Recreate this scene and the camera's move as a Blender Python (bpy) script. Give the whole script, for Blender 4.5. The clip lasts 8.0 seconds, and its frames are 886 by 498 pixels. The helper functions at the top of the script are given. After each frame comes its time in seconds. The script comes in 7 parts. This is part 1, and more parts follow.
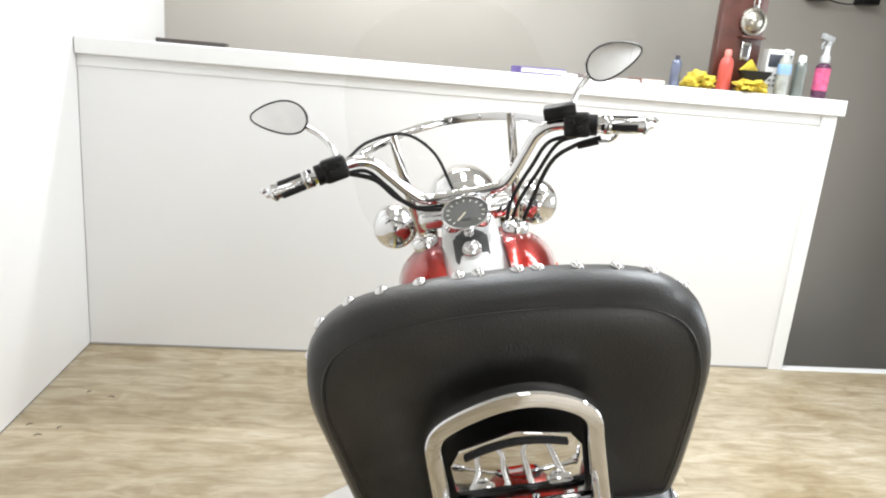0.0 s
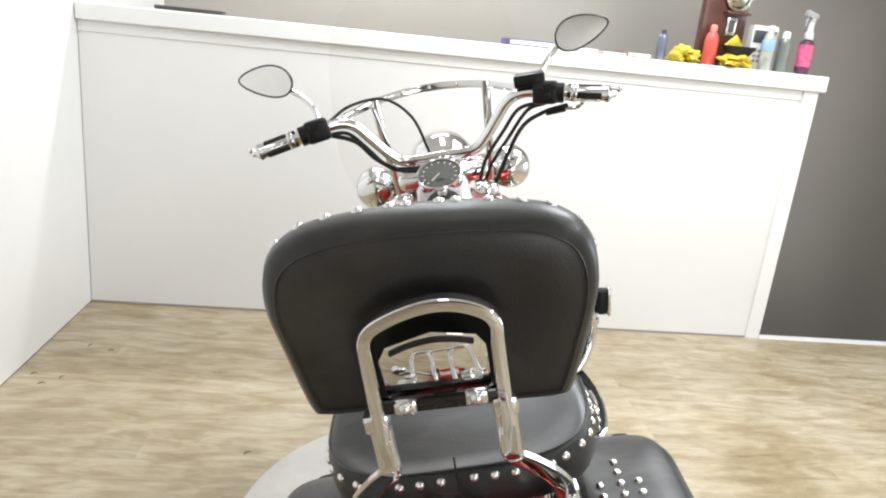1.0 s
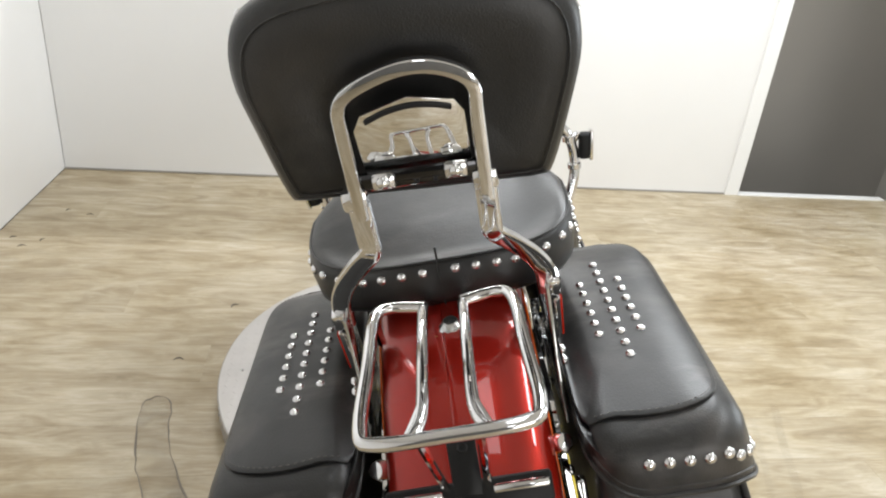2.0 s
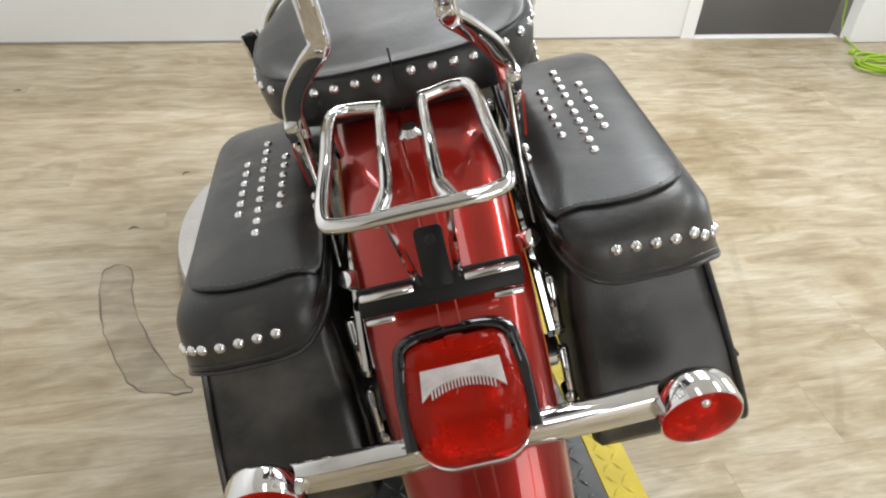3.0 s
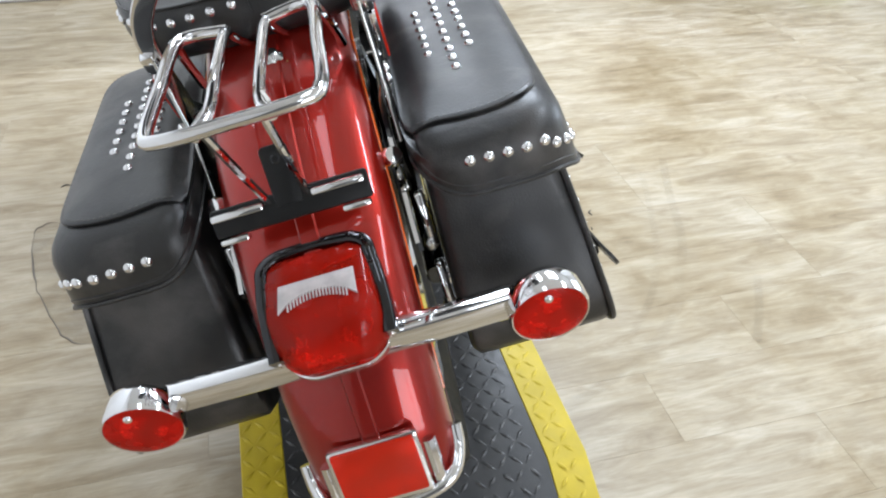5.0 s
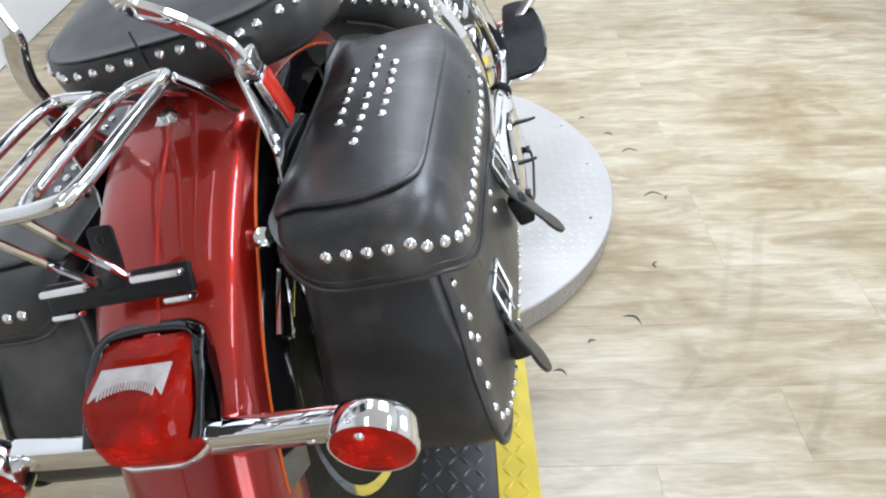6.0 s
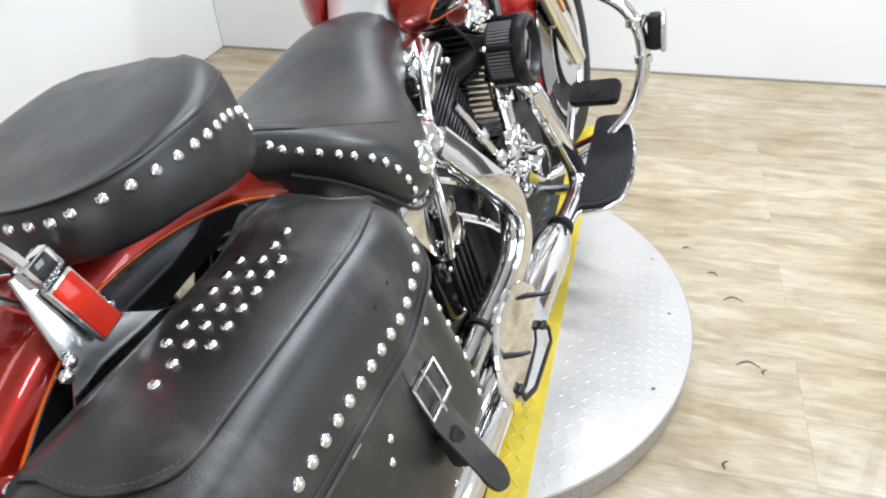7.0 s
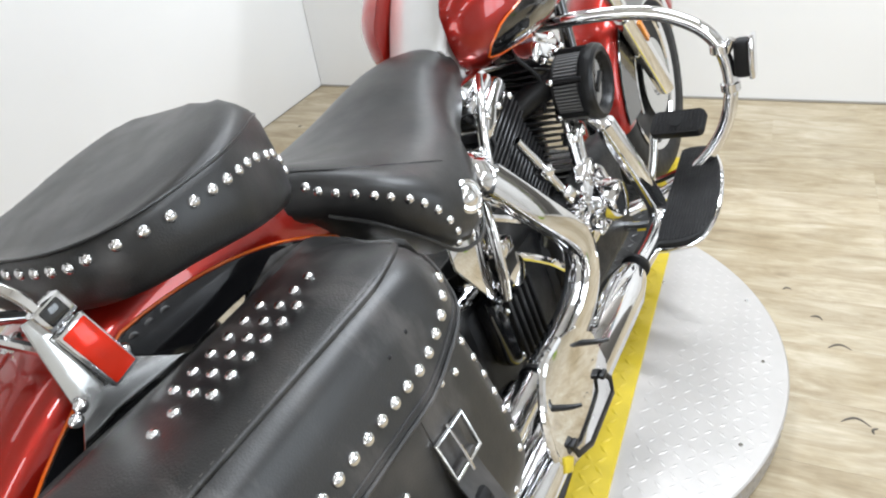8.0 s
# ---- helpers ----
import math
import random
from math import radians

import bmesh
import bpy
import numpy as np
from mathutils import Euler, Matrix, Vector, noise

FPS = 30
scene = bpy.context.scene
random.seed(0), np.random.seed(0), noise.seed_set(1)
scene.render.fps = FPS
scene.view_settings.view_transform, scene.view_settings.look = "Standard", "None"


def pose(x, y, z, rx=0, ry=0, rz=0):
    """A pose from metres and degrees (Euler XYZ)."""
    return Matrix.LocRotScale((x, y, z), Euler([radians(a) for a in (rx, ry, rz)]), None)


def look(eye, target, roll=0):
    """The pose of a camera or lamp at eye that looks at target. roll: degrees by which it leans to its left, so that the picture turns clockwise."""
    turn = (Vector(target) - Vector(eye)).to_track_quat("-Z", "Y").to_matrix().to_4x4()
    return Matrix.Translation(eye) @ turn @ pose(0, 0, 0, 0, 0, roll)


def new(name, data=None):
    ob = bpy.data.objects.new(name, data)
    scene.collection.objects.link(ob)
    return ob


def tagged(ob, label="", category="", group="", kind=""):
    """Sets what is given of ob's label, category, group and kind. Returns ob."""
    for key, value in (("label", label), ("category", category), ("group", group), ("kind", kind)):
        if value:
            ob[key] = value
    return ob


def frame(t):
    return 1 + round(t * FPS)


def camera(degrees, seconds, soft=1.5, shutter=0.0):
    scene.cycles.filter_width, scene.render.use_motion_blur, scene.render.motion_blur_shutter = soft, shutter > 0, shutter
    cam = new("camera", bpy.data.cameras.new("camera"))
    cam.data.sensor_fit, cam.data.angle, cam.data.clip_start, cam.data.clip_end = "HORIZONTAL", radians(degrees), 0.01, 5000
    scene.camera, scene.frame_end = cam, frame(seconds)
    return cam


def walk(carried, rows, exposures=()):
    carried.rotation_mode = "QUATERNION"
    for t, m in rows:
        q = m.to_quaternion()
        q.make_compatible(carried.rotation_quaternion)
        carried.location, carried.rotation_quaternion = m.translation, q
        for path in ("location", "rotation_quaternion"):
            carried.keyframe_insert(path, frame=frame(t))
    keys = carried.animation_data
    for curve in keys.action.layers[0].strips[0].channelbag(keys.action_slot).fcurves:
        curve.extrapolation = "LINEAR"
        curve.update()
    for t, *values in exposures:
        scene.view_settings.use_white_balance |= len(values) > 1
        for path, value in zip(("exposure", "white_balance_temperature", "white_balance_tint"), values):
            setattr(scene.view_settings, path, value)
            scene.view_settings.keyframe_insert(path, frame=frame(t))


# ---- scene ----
from mathutils.bvhtree import BVHTree

cam = camera(65.0, 8.0, soft=2.1)
PATH = [
    (0, (-0.348, -0.565, 1.377), (-0.298, 1.37, 0.872), 4.9),
    (0.5, (-0.313, -0.662, 1.398), (-0.281, 1.269, 0.877), 6.0),
    (1, (-0.278, -0.686, 1.373), (-0.23, 1.229, 0.799), 5.8),
    (1.5, (-0.271, -0.707, 1.318), (-0.186, 1.159, 0.602), 6.7),
    (1.7, (-0.267, -0.708, 1.296), (-0.174, 1.131, 0.515), 6.2),
    (2.8, (-0.261, -0.72, 1.195), (-0.042, 0.925, 0.078), 4.4),
    (3, (-0.261, -0.73, 1.179), (-0.011, 0.875, 0.011), 4.4),
    (3.5, (-0.267, -0.753, 1.138), (0.056, 0.701, -0.198), 4.0),
    (3.7, (-0.274, -0.762, 1.125), (0.099, 0.659, -0.232), 4.8),
    (4, (-0.279, -0.772, 1.116), (0.125, 0.603, -0.279), 5.6),
    (4.5, (-0.256, -0.791, 1.148), (0.318, 0.612, -0.157), 11.6),
    (4.7, (-0.222, -0.791, 1.156), (0.282, 0.668, -0.115), 8.5),
    (5.8, (0.147, -0.717, 1.205), (-0.07, 0.818, -0.059), -5.5),
    (6, (0.186, -0.655, 1.209), (0.016, 0.847, -0.102), -2.1),
    (6.2, (0.205, -0.567, 1.213), (0.08, 0.942, -0.094), -0.4),
    (6.5, (0.256, -0.477, 1.214), (0.052, 1.022, -0.094), -4.1),
    (6.8, (0.33, -0.366, 1.203), (-0.123, 1.123, -0.054), -4.4),
    (7, (0.395, -0.294, 1.223), (-0.218, 1.185, 0.024), -3.2),
    (7.5, (0.448, -0.209, 1.217), (-0.366, 1.164, 0.012), -6.1),
    (8, (0.453, -0.224, 1.207), (-0.452, 1.179, 0.105), -8.6),
]
EXPOSURE = [(0.0, 0.10, 6400, 10), (1.0, 0.04, 6450, 10), (1.5, -0.02, 6500, 10), (3.0, -0.03, 6450, 10), (3.5, 0.04, 6400, 10), (4.0, 0.10, 6250, 10), (4.5, 0.14, 6000, 10), (6.0, 0.11, 5750, 10), (7.0, 0.12, 6000, 10), (8.0, 0.06, 6150, 10)]
walk(cam, [(t, look(eye, target, roll)) for t, eye, target, roll in PATH], EXPOSURE)

# ---- world, lights, exposure ----
scene.view_settings.exposure = 0.0
world = bpy.data.worlds.new("world")
scene.world = world
world.use_nodes = True
world.node_tree.nodes["Background"].inputs[0].default_value = (1.0, 0.98, 0.97, 1)
world.node_tree.nodes["Background"].inputs[1].default_value = 0.03

# The room: u along the half wall from the left corner, v away from the camera.
ROOM = pose(-1.8699, 2.4617, 0, 0, 0, 5.424)
# The motorcycle: x right, y ahead, z up along its lean on the side stand.
BIKE = pose(0, 0, 0.0835, 0, -14.99, 0)
CEILING = 2.9


def lamp_row(u, v, size_u, size_v, watts, tone):
    data = bpy.data.lights.new("ceiling_lamp", "AREA")
    data.shape, data.size, data.size_y, data.energy, data.color = "RECTANGLE", size_u, size_v, watts, tone
    ob = new("ceiling_lamp", data)
    ob.matrix_world = ROOM @ pose(u, v, CEILING - 0.07)
    return ob


LAMPS = [(1.3, -0.95, 0.30, 17.0), (2.65, -1.0, 0.90, 66.0), (3.4, -2.6, 0.30, 27.0), (3.5, -4.2, 0.30, 12.0), (1.2, -3.0, 0.30, 4.0), (1.3, -6.4, 0.30, 5.0), (3.9, -6.2, 0.30, 10.0)]
for lu, lv, wide, watts in LAMPS:
    lamp_row(lu, lv, wide, 1.2, watts, (0.935, 0.972, 1.0))
lamp_row(1.3, 0.70, 1.2, 0.14, 38.0, (0.97, 0.975, 0.98))


# daylight in the openings of the two windows
def daylight(m, width, height, watts, tone):
    day = bpy.data.lights.new("window_daylight", "AREA")
    day.shape, day.size, day.size_y, day.energy, day.color = "RECTANGLE", width, height, watts, tone
    new("window_daylight", day).matrix_world = ROOM @ m


daylight(pose(5.56, -1.55, 1.60, 0, 90, 0), 1.25, 1.55, 38.0, (0.88, 0.95, 1.0))
daylight(pose(2.825, -7.11, 1.075, 90, 0, 0), 1.80, 1.60, 50.0, (1.0, 0.98, 0.95))


# ---- materials ----
def nodes_of(name):
    m = bpy.data.materials.new(name)
    m.use_nodes = True
    return m, m.node_tree, m.node_tree.nodes["Principled BSDF"]


def ramp(nt, stops, source):
    r = nt.nodes.new("ShaderNodeValToRGB")
    els = r.color_ramp.elements
    while len(els) < len(stops):
        els.new(0.5)
    for e, (p, c) in zip(els, stops):
        e.position, e.color = p, (*c, 1)
    nt.links.new(source, r.inputs[0])
    return r.outputs[0]


def noise_tex(nt, scale, detail=4.0, rough=0.55, stretch=None, coords="Object"):
    tc = nt.nodes.new("ShaderNodeTexCoord")
    mp = nt.nodes.new("ShaderNodeMapping")
    nt.links.new(tc.outputs[coords], mp.inputs[0])
    if stretch:
        mp.inputs["Scale"].default_value = stretch
    n = nt.nodes.new("ShaderNodeTexNoise")
    n.inputs["Scale"].default_value, n.inputs["Detail"].default_value, n.inputs["Roughness"].default_value = scale, detail, rough
    nt.links.new(mp.outputs[0], n.inputs["Vector"])
    return n.outputs["Fac"], mp


def bump(nt, bsdf, height, strength, distance):
    b = nt.nodes.new("ShaderNodeBump")
    b.inputs["Strength"].default_value, b.inputs["Distance"].default_value = strength, distance
    nt.links.new(height, b.inputs["Height"])
    nt.links.new(b.outputs[0], bsdf.inputs["Normal"])
    return b


def plain(name, color, rough=0.5, metal=0.0, vary=0.12, scale=12.0, grain=0.0, grain_scale=300.0, coat=0.0, spread=0.08, spec=0.5):
    """A painted, rubber, metal or leather surface with variation at two scales."""
    m, nt, b = nodes_of(name)
    b.inputs["Metallic"].default_value = metal
    b.inputs["Specular IOR Level"].default_value = spec
    b.inputs["Coat Weight"].default_value = coat
    b.inputs["Coat Roughness"].default_value = 0.03
    fac, _ = noise_tex(nt, scale)
    lo = tuple(c * (1 - vary) for c in color)
    hi = tuple(min(1, c * (1 + vary)) for c in color)
    nt.links.new(ramp(nt, [(0.3, lo), (0.7, hi)], fac), b.inputs["Base Color"])
    rf, _ = noise_tex(nt, scale * 2.7)
    r0, r1 = max(0.01, rough - spread), min(1, rough + spread)
    nt.links.new(ramp(nt, [(0.3, (r0,) * 3), (0.7, (r1,) * 3)], rf), b.inputs["Roughness"])
    if grain:
        g, _ = noise_tex(nt, grain_scale, 3.0)
        bump(nt, b, g, grain, 0.001)
    return m


def leather(name, color, rough, worn, gloss=0.45):
    m, nt, b = nodes_of(name)
    big, _ = noise_tex(nt, 7.0, 3.0)
    base = ramp(nt, [(0.34, color), (0.52, tuple(c * 1.5 for c in color)), (0.72, worn)], big)
    # pale hazy smears where the hide has been rubbed
    smear, mp = noise_tex(nt, 6.5, 5.0, 0.6, (1.0, 2.2, 1.0))
    haze = nt.nodes.new("ShaderNodeMixRGB")
    nt.links.new(ramp(nt, [(0.53, (0.0,) * 3), (0.70, (0.70,) * 3)], smear), haze.inputs[0])
    nt.links.new(base, haze.inputs[1])
    haze.inputs[2].default_value = (worn[0] * 1.7, worn[1] * 1.75, worn[2] * 1.85, 1)
    nt.links.new(haze.outputs[0], b.inputs["Base Color"])
    rf, _ = noise_tex(nt, 16.0, 4.0)
    nt.links.new(ramp(nt, [(0.3, (rough - 0.07,) * 3), (0.7, (rough + 0.12,) * 3)], rf), b.inputs["Roughness"])
    v = nt.nodes.new("ShaderNodeTexVoronoi")
    v.inputs["Scale"].default_value = 480.0
    tc = nt.nodes.new("ShaderNodeTexCoord")
    nt.links.new(tc.outputs["Object"], v.inputs["Vector"])
    wav, _ = noise_tex(nt, 38.0, 5.0, 0.65)
    add = nt.nodes.new("ShaderNodeMath")
    add.operation = "MULTIPLY_ADD"
    nt.links.new(wav, add.inputs[0])
    add.inputs[1].default_value = 1.3
    nt.links.new(v.outputs["Distance"], add.inputs[2])
    # soft sags and creases
    sag, _ = noise_tex(nt, 11.0, 3.0)
    crease = nt.nodes.new("ShaderNodeMath")
    crease.operation = "MULTIPLY_ADD"
    nt.links.new(sag, crease.inputs[0])
    crease.inputs[1].default_value = 4.5
    nt.links.new(add.outputs[0], crease.inputs[2])
    bump(nt, b, crease.outputs[0], 0.30, 0.0010)
    b.inputs["Specular IOR Level"].default_value = 0.40
    b.inputs["Coat Weight"].default_value = gloss
    b.inputs["Coat Roughness"].default_value = 0.33
    return m


def candy(name, deep, bright):
    m, nt, b = nodes_of(name)
    f, _ = noise_tex(nt, 5.0, 2.0)
    nt.links.new(ramp(nt, [(0.3, deep), (0.7, bright)], f), b.inputs["Base Color"])
    b.inputs["Metallic"].default_value = 0.65
    b.inputs["Specular IOR Level"].default_value = 0.2
    b.inputs["Roughness"].default_value = 0.30
    b.inputs["Coat Weight"].default_value = 1.0
    b.inputs["Coat Roughness"].default_value = 0.02
    g, _ = noise_tex(nt, 1500.0, 1.0)
    bump(nt, b, g, 0.03, 0.0004)
    return m


def chrome_mat(name, tint=(0.82, 0.82, 0.83), rough=0.05):
    m, nt, b = nodes_of(name)
    b.inputs["Metallic"].default_value = 1.0
    f, _ = noise_tex(nt, 35.0, 5.0)
    nt.links.new(ramp(nt, [(0.3, tuple(c * 0.93 for c in tint)), (0.7, tint)], f), b.inputs["Base Color"])
    nt.links.new(ramp(nt, [(0.45, (rough * 0.7,) * 3), (0.8, (rough * 2.2,) * 3)], f), b.inputs["Roughness"])
    return m


def lens_mat(name, color, rough=0.12, through_it=0.55):
    m, nt, b = nodes_of(name)
    f, _ = noise_tex(nt, 60.0, 2.0)
    nt.links.new(ramp(nt, [(0.36, tuple(c * 0.8 for c in color)), (0.64, color)], f), b.inputs["Base Color"])
    b.inputs["Roughness"].default_value = rough
    b.inputs["Transmission Weight"].default_value = through_it
    b.inputs["IOR"].default_value = 1.45
    b.inputs["Coat Weight"].default_value = 0.2
    return m


def tinted_mat(name, tint, body, gloss=0.04, share=0.25):
    """Clear coloured plastic: tint is what passes, body the little that scatters."""
    m, nt, b = nodes_of(name)
    out = nt.nodes["Material Output"]
    b.inputs["Base Color"].default_value = (*body, 1)
    b.inputs["Roughness"].default_value = gloss
    b.inputs["Coat Weight"].default_value = 0.3
    t, mix = nt.nodes.new("ShaderNodeBsdfTransparent"), nt.nodes.new("ShaderNodeMixShader")
    f, _ = noise_tex(nt, 40.0, 2.0)
    nt.links.new(ramp(nt, [(0.38, tuple(c * 0.42 for c in tint)), (0.60, tint)], f), t.inputs[0])
    mix.inputs[0].default_value = share
    nt.links.new(t.outputs[0], mix.inputs[1])
    nt.links.new(b.outputs[0], mix.inputs[2])
    nt.links.new(mix.outputs[0], out.inputs["Surface"])
    return m


def clear_mat(name, gloss=0.05):
    m, nt, b = nodes_of(name)
    out = nt.nodes["Material Output"]
    nt.nodes.remove(b)
    t, g, mix = nt.nodes.new("ShaderNodeBsdfTransparent"), nt.nodes.new("ShaderNodeBsdfGlossy"), nt.nodes.new("ShaderNodeMixShader")
    t.inputs[0].default_value = (0.985, 0.985, 0.98, 1)
    g.inputs["Roughness"].default_value = 0.03
    lw = nt.nodes.new("ShaderNodeFresnel")
    lw.inputs[0].default_value = 1.3
    mul = nt.nodes.new("ShaderNodeMath")
    mul.operation = "MULTIPLY_ADD"
    nt.links.new(lw.outputs[0], mul.inputs[0])
    mul.inputs[1].default_value, mul.inputs[2].default_value = 0.17, gloss * 0.12
    nt.links.new(mul.outputs[0], mix.inputs[0])
    nt.links.new(t.outputs[0], mix.inputs[1])
    nt.links.new(g.outputs[0], mix.inputs[2])
    nt.links.new(mix.outputs[0], out.inputs["Surface"])
    return m


def wood_floor_mat():
    """Bleached oak vinyl planks, grain along u."""
    m, nt, b = nodes_of("plank_vinyl")
    info = nt.nodes.new("ShaderNodeObjectInfo")
    tc = nt.nodes.new("ShaderNodeTexCoord")
    off = nt.nodes.new("ShaderNodeVectorMath")
    off.operation = "MULTIPLY_ADD"
    comb = nt.nodes.new("ShaderNodeCombineXYZ")
    for i, k in enumerate((37.0, 91.0, 13.0)):
        mu = nt.nodes.new("ShaderNodeMath")
        mu.operation = "MULTIPLY"
        nt.links.new(info.outputs["Random"], mu.inputs[0])
        mu.inputs[1].default_value = k
        nt.links.new(mu.outputs[0], comb.inputs[i])
    nt.links.new(tc.outputs["Object"], off.inputs[0])
    off.inputs[1].default_value = (1, 1, 1)
    nt.links.new(comb.outputs[0], off.inputs[2])

    def grain(scale, stretch, detail):
        mp = nt.nodes.new("ShaderNodeMapping")
        mp.inputs["Scale"].default_value = stretch
        nt.links.new(off.outputs[0], mp.inputs[0])
        n = nt.nodes.new("ShaderNodeTexNoise")
        n.inputs["Scale"].default_value, n.inputs["Detail"].default_value, n.inputs["Roughness"].default_value = scale, detail, 0.6
        n.inputs["Distortion"].default_value = 0.9
        nt.links.new(mp.outputs[0], n.inputs["Vector"])
        return n.outputs["Fac"]
    broad, fine = grain(1.0, (4.4, 17.0, 1.0), 8.0), grain(1.0, (12.0, 150.0, 1.0), 5.0)
    c1 = ramp(nt, [(0.26, (0.265, 0.212, 0.140)), (0.42, (0.370, 0.312, 0.222)), (0.56, (0.45, 0.394, 0.300)), (0.74, (0.54, 0.498, 0.412))], broad)
    c2 = ramp(nt, [(0.35, (0.80, 0.78, 0.74)), (0.65, (1.05, 1.04, 1.02))], fine)
    mix = nt.nodes.new("ShaderNodeMixRGB")
    mix.blend_type = "MULTIPLY"
    mix.inputs[0].default_value = 0.75
    nt.links.new(c1, mix.inputs[1])
    nt.links.new(c2, mix.inputs[2])
    tint = ramp(nt, [(0.0, (0.965, 0.960, 0.950)), (1.0, (1.03, 1.025, 1.02))], info.outputs["Random"])
    mix2 = nt.nodes.new("ShaderNodeMixRGB")
    mix2.blend_type = "MULTIPLY"
    mix2.inputs[0].default_value = 0.8
    nt.links.new(mix.outputs[0], mix2.inputs[1])
    nt.links.new(tint, mix2.inputs[2])
    # broad worn and yellowed patches across the whole floor
    geo = nt.nodes.new("ShaderNodeNewGeometry")
    patch = nt.nodes.new("ShaderNodeTexNoise")
    patch.inputs["Scale"].default_value, patch.inputs["Detail"].default_value, patch.inputs["Roughness"].default_value = 2.3, 6.0, 0.62
    nt.links.new(geo.outputs["Position"], patch.inputs["Vector"])
    worn = ramp(nt, [(0.34, (0.74, 0.665, 0.52)), (0.46, (0.95, 0.905, 0.80)), (0.55, (1.02, 1.0, 0.95)), (0.68, (1.10, 1.10, 1.09))], patch.outputs["Fac"])
    mix3 = nt.nodes.new("ShaderNodeMixRGB")
    mix3.blend_type = "MULTIPLY"
    mix3.inputs[0].default_value = 0.85
    nt.links.new(mix2.outputs[0], mix3.inputs[1])
    nt.links.new(worn, mix3.inputs[2])
    nt.links.new(mix3.outputs[0], b.inputs["Base Color"])
    nt.links.new(ramp(nt, [(0.35, (0.30,) * 3), (0.65, (0.46,) * 3)], patch.outputs["Fac"]), b.inputs["Roughness"])
    bump(nt, b, fine, 0.12, 0.001)
    return m


CHROME = chrome_mat("chrome")
DARKCHROME = chrome_mat("dark_chrome", (0.060, 0.060, 0.063), 0.05)
STEEL = chrome_mat("brushed_steel", (0.62, 0.62, 0.61), 0.16)
RED = candy("candy_red_paint", (0.24, 0.007, 0.004), (0.39, 0.015, 0.006))
BLACKPAINT = plain("black_gloss_paint", (0.008, 0.008, 0.009), 0.12, coat=1.0)
ORANGE = plain("orange_pinstripe_paint", (0.75, 0.13, 0.01), 0.25, coat=0.6)
LEATHER = leather("black_leather", (0.0045, 0.0044, 0.0043), 0.46, (0.024, 0.0210, 0.0182), 0.50)
BAGLEATHER = leather("bag_leather", (0.0050, 0.0048, 0.0047), 0.48, (0.050, 0.0440, 0.0390), 0.60)
RUBBER = plain("black_rubber", (0.009, 0.009, 0.0095), 0.6, grain=0.15, spec=0.35)
BLACKMETAL = plain("black_metal", (0.007, 0.007, 0.0075), 0.38, metal=0.1, grain=0.05, spec=0.35)
ENGINEBLACK = plain("wrinkle_black_metal", (0.009, 0.009, 0.0095), 0.5, metal=0.05, grain=0.4, grain_scale=700, spec=0.3)
FINEDGE = plain("machined_black_fin", (0.028, 0.028, 0.029), 0.36, metal=0.5)
TREADALU = plain("tread_plate_aluminium", (0.47, 0.450, 0.430), 0.46, metal=0.45, vary=0.06, scale=9, grain=0.05)
TREADBLACK = plain("black_tread_plate", (0.050, 0.0495, 0.0495), 0.40, vary=0.25, scale=18, grain=0.08)
WORNTREAD = plain("worn_black_tread", (0.085, 0.084, 0.083), 0.24, vary=0.3, scale=30)
YELLOW = plain("yellow_tread_paint", (0.62, 0.47, 0.02), 0.5, vary=0.12, scale=14, grain=0.08)
WALLWHITE = plain("white_wall_paint", (0.80, 0.795, 0.785), 0.5, vary=0.015, scale=1.6, grain=0.06, grain_scale=180)
TRIMWHITE = plain("white_trim_paint", (0.83, 0.83, 0.82), 0.35, vary=0.015, scale=3)
BEIGE = plain("beige_wall_paint", (0.42, 0.395, 0.355), 0.6, vary=0.03, scale=1.2, grain=0.06, grain_scale=180)
CEILPAINT = plain("ceiling_paint", (0.78, 0.78, 0.77), 0.7, vary=0.02, scale=2)
PLANK = wood_floor_mat()
REDLENS = tinted_mat("red_lens", (1.0, 0.055, 0.018), (1.0, 0.036, 0.014))
REFLECTOR = tinted_mat("red_reflector", (1.0, 0.12, 0.026), (1.0, 0.055, 0.018), 0.10, 0.42)
FROST = lens_mat("clear_ribbed_lens", (0.85, 0.80, 0.78), 0.25, 0.3)
AMBER = lens_mat("amber_lens", (0.85, 0.30, 0.03), 0.2, 0.2)
CLEAR = clear_mat("clear_polycarbonate")
MIRRORGLASS = chrome_mat("mirror_glass", (0.9, 0.9, 0.9), 0.012)
MATTEBLACK = plain("powder_coated_black", (0.006, 0.006, 0.006), 0.42, spec=0.28)
SATIN = plain("satin_silver", (0.70, 0.70, 0.69), 0.36, metal=0.30, vary=0.06, scale=9)
DASHGREY = plain("dark_grey_dash_panel", (0.075, 0.075, 0.077), 0.42, metal=0.3)
PLEAT = plain("grey_filter_gauze", (0.16, 0.16, 0.16), 0.55)
DIAL = plain("dial_face", (0.045, 0.043, 0.034), 0.5)
DIFFUSER = plain("lens_reflector", (0.92, 0.88, 0.82), 0.25, metal=0.35, vary=0.12, scale=70, grain=0.6, grain_scale=160)
IVORY = plain("dial_marks", (0.75, 0.73, 0.65), 0.5)
DARKWOOD = plain("dark_red_wood", (0.085, 0.028, 0.02), 0.35, vary=0.3, scale=10, coat=0.3)
GREYWALL = plain("rear_wall_paint", (0.20, 0.197, 0.19), 0.6, vary=0.03, scale=1.4)
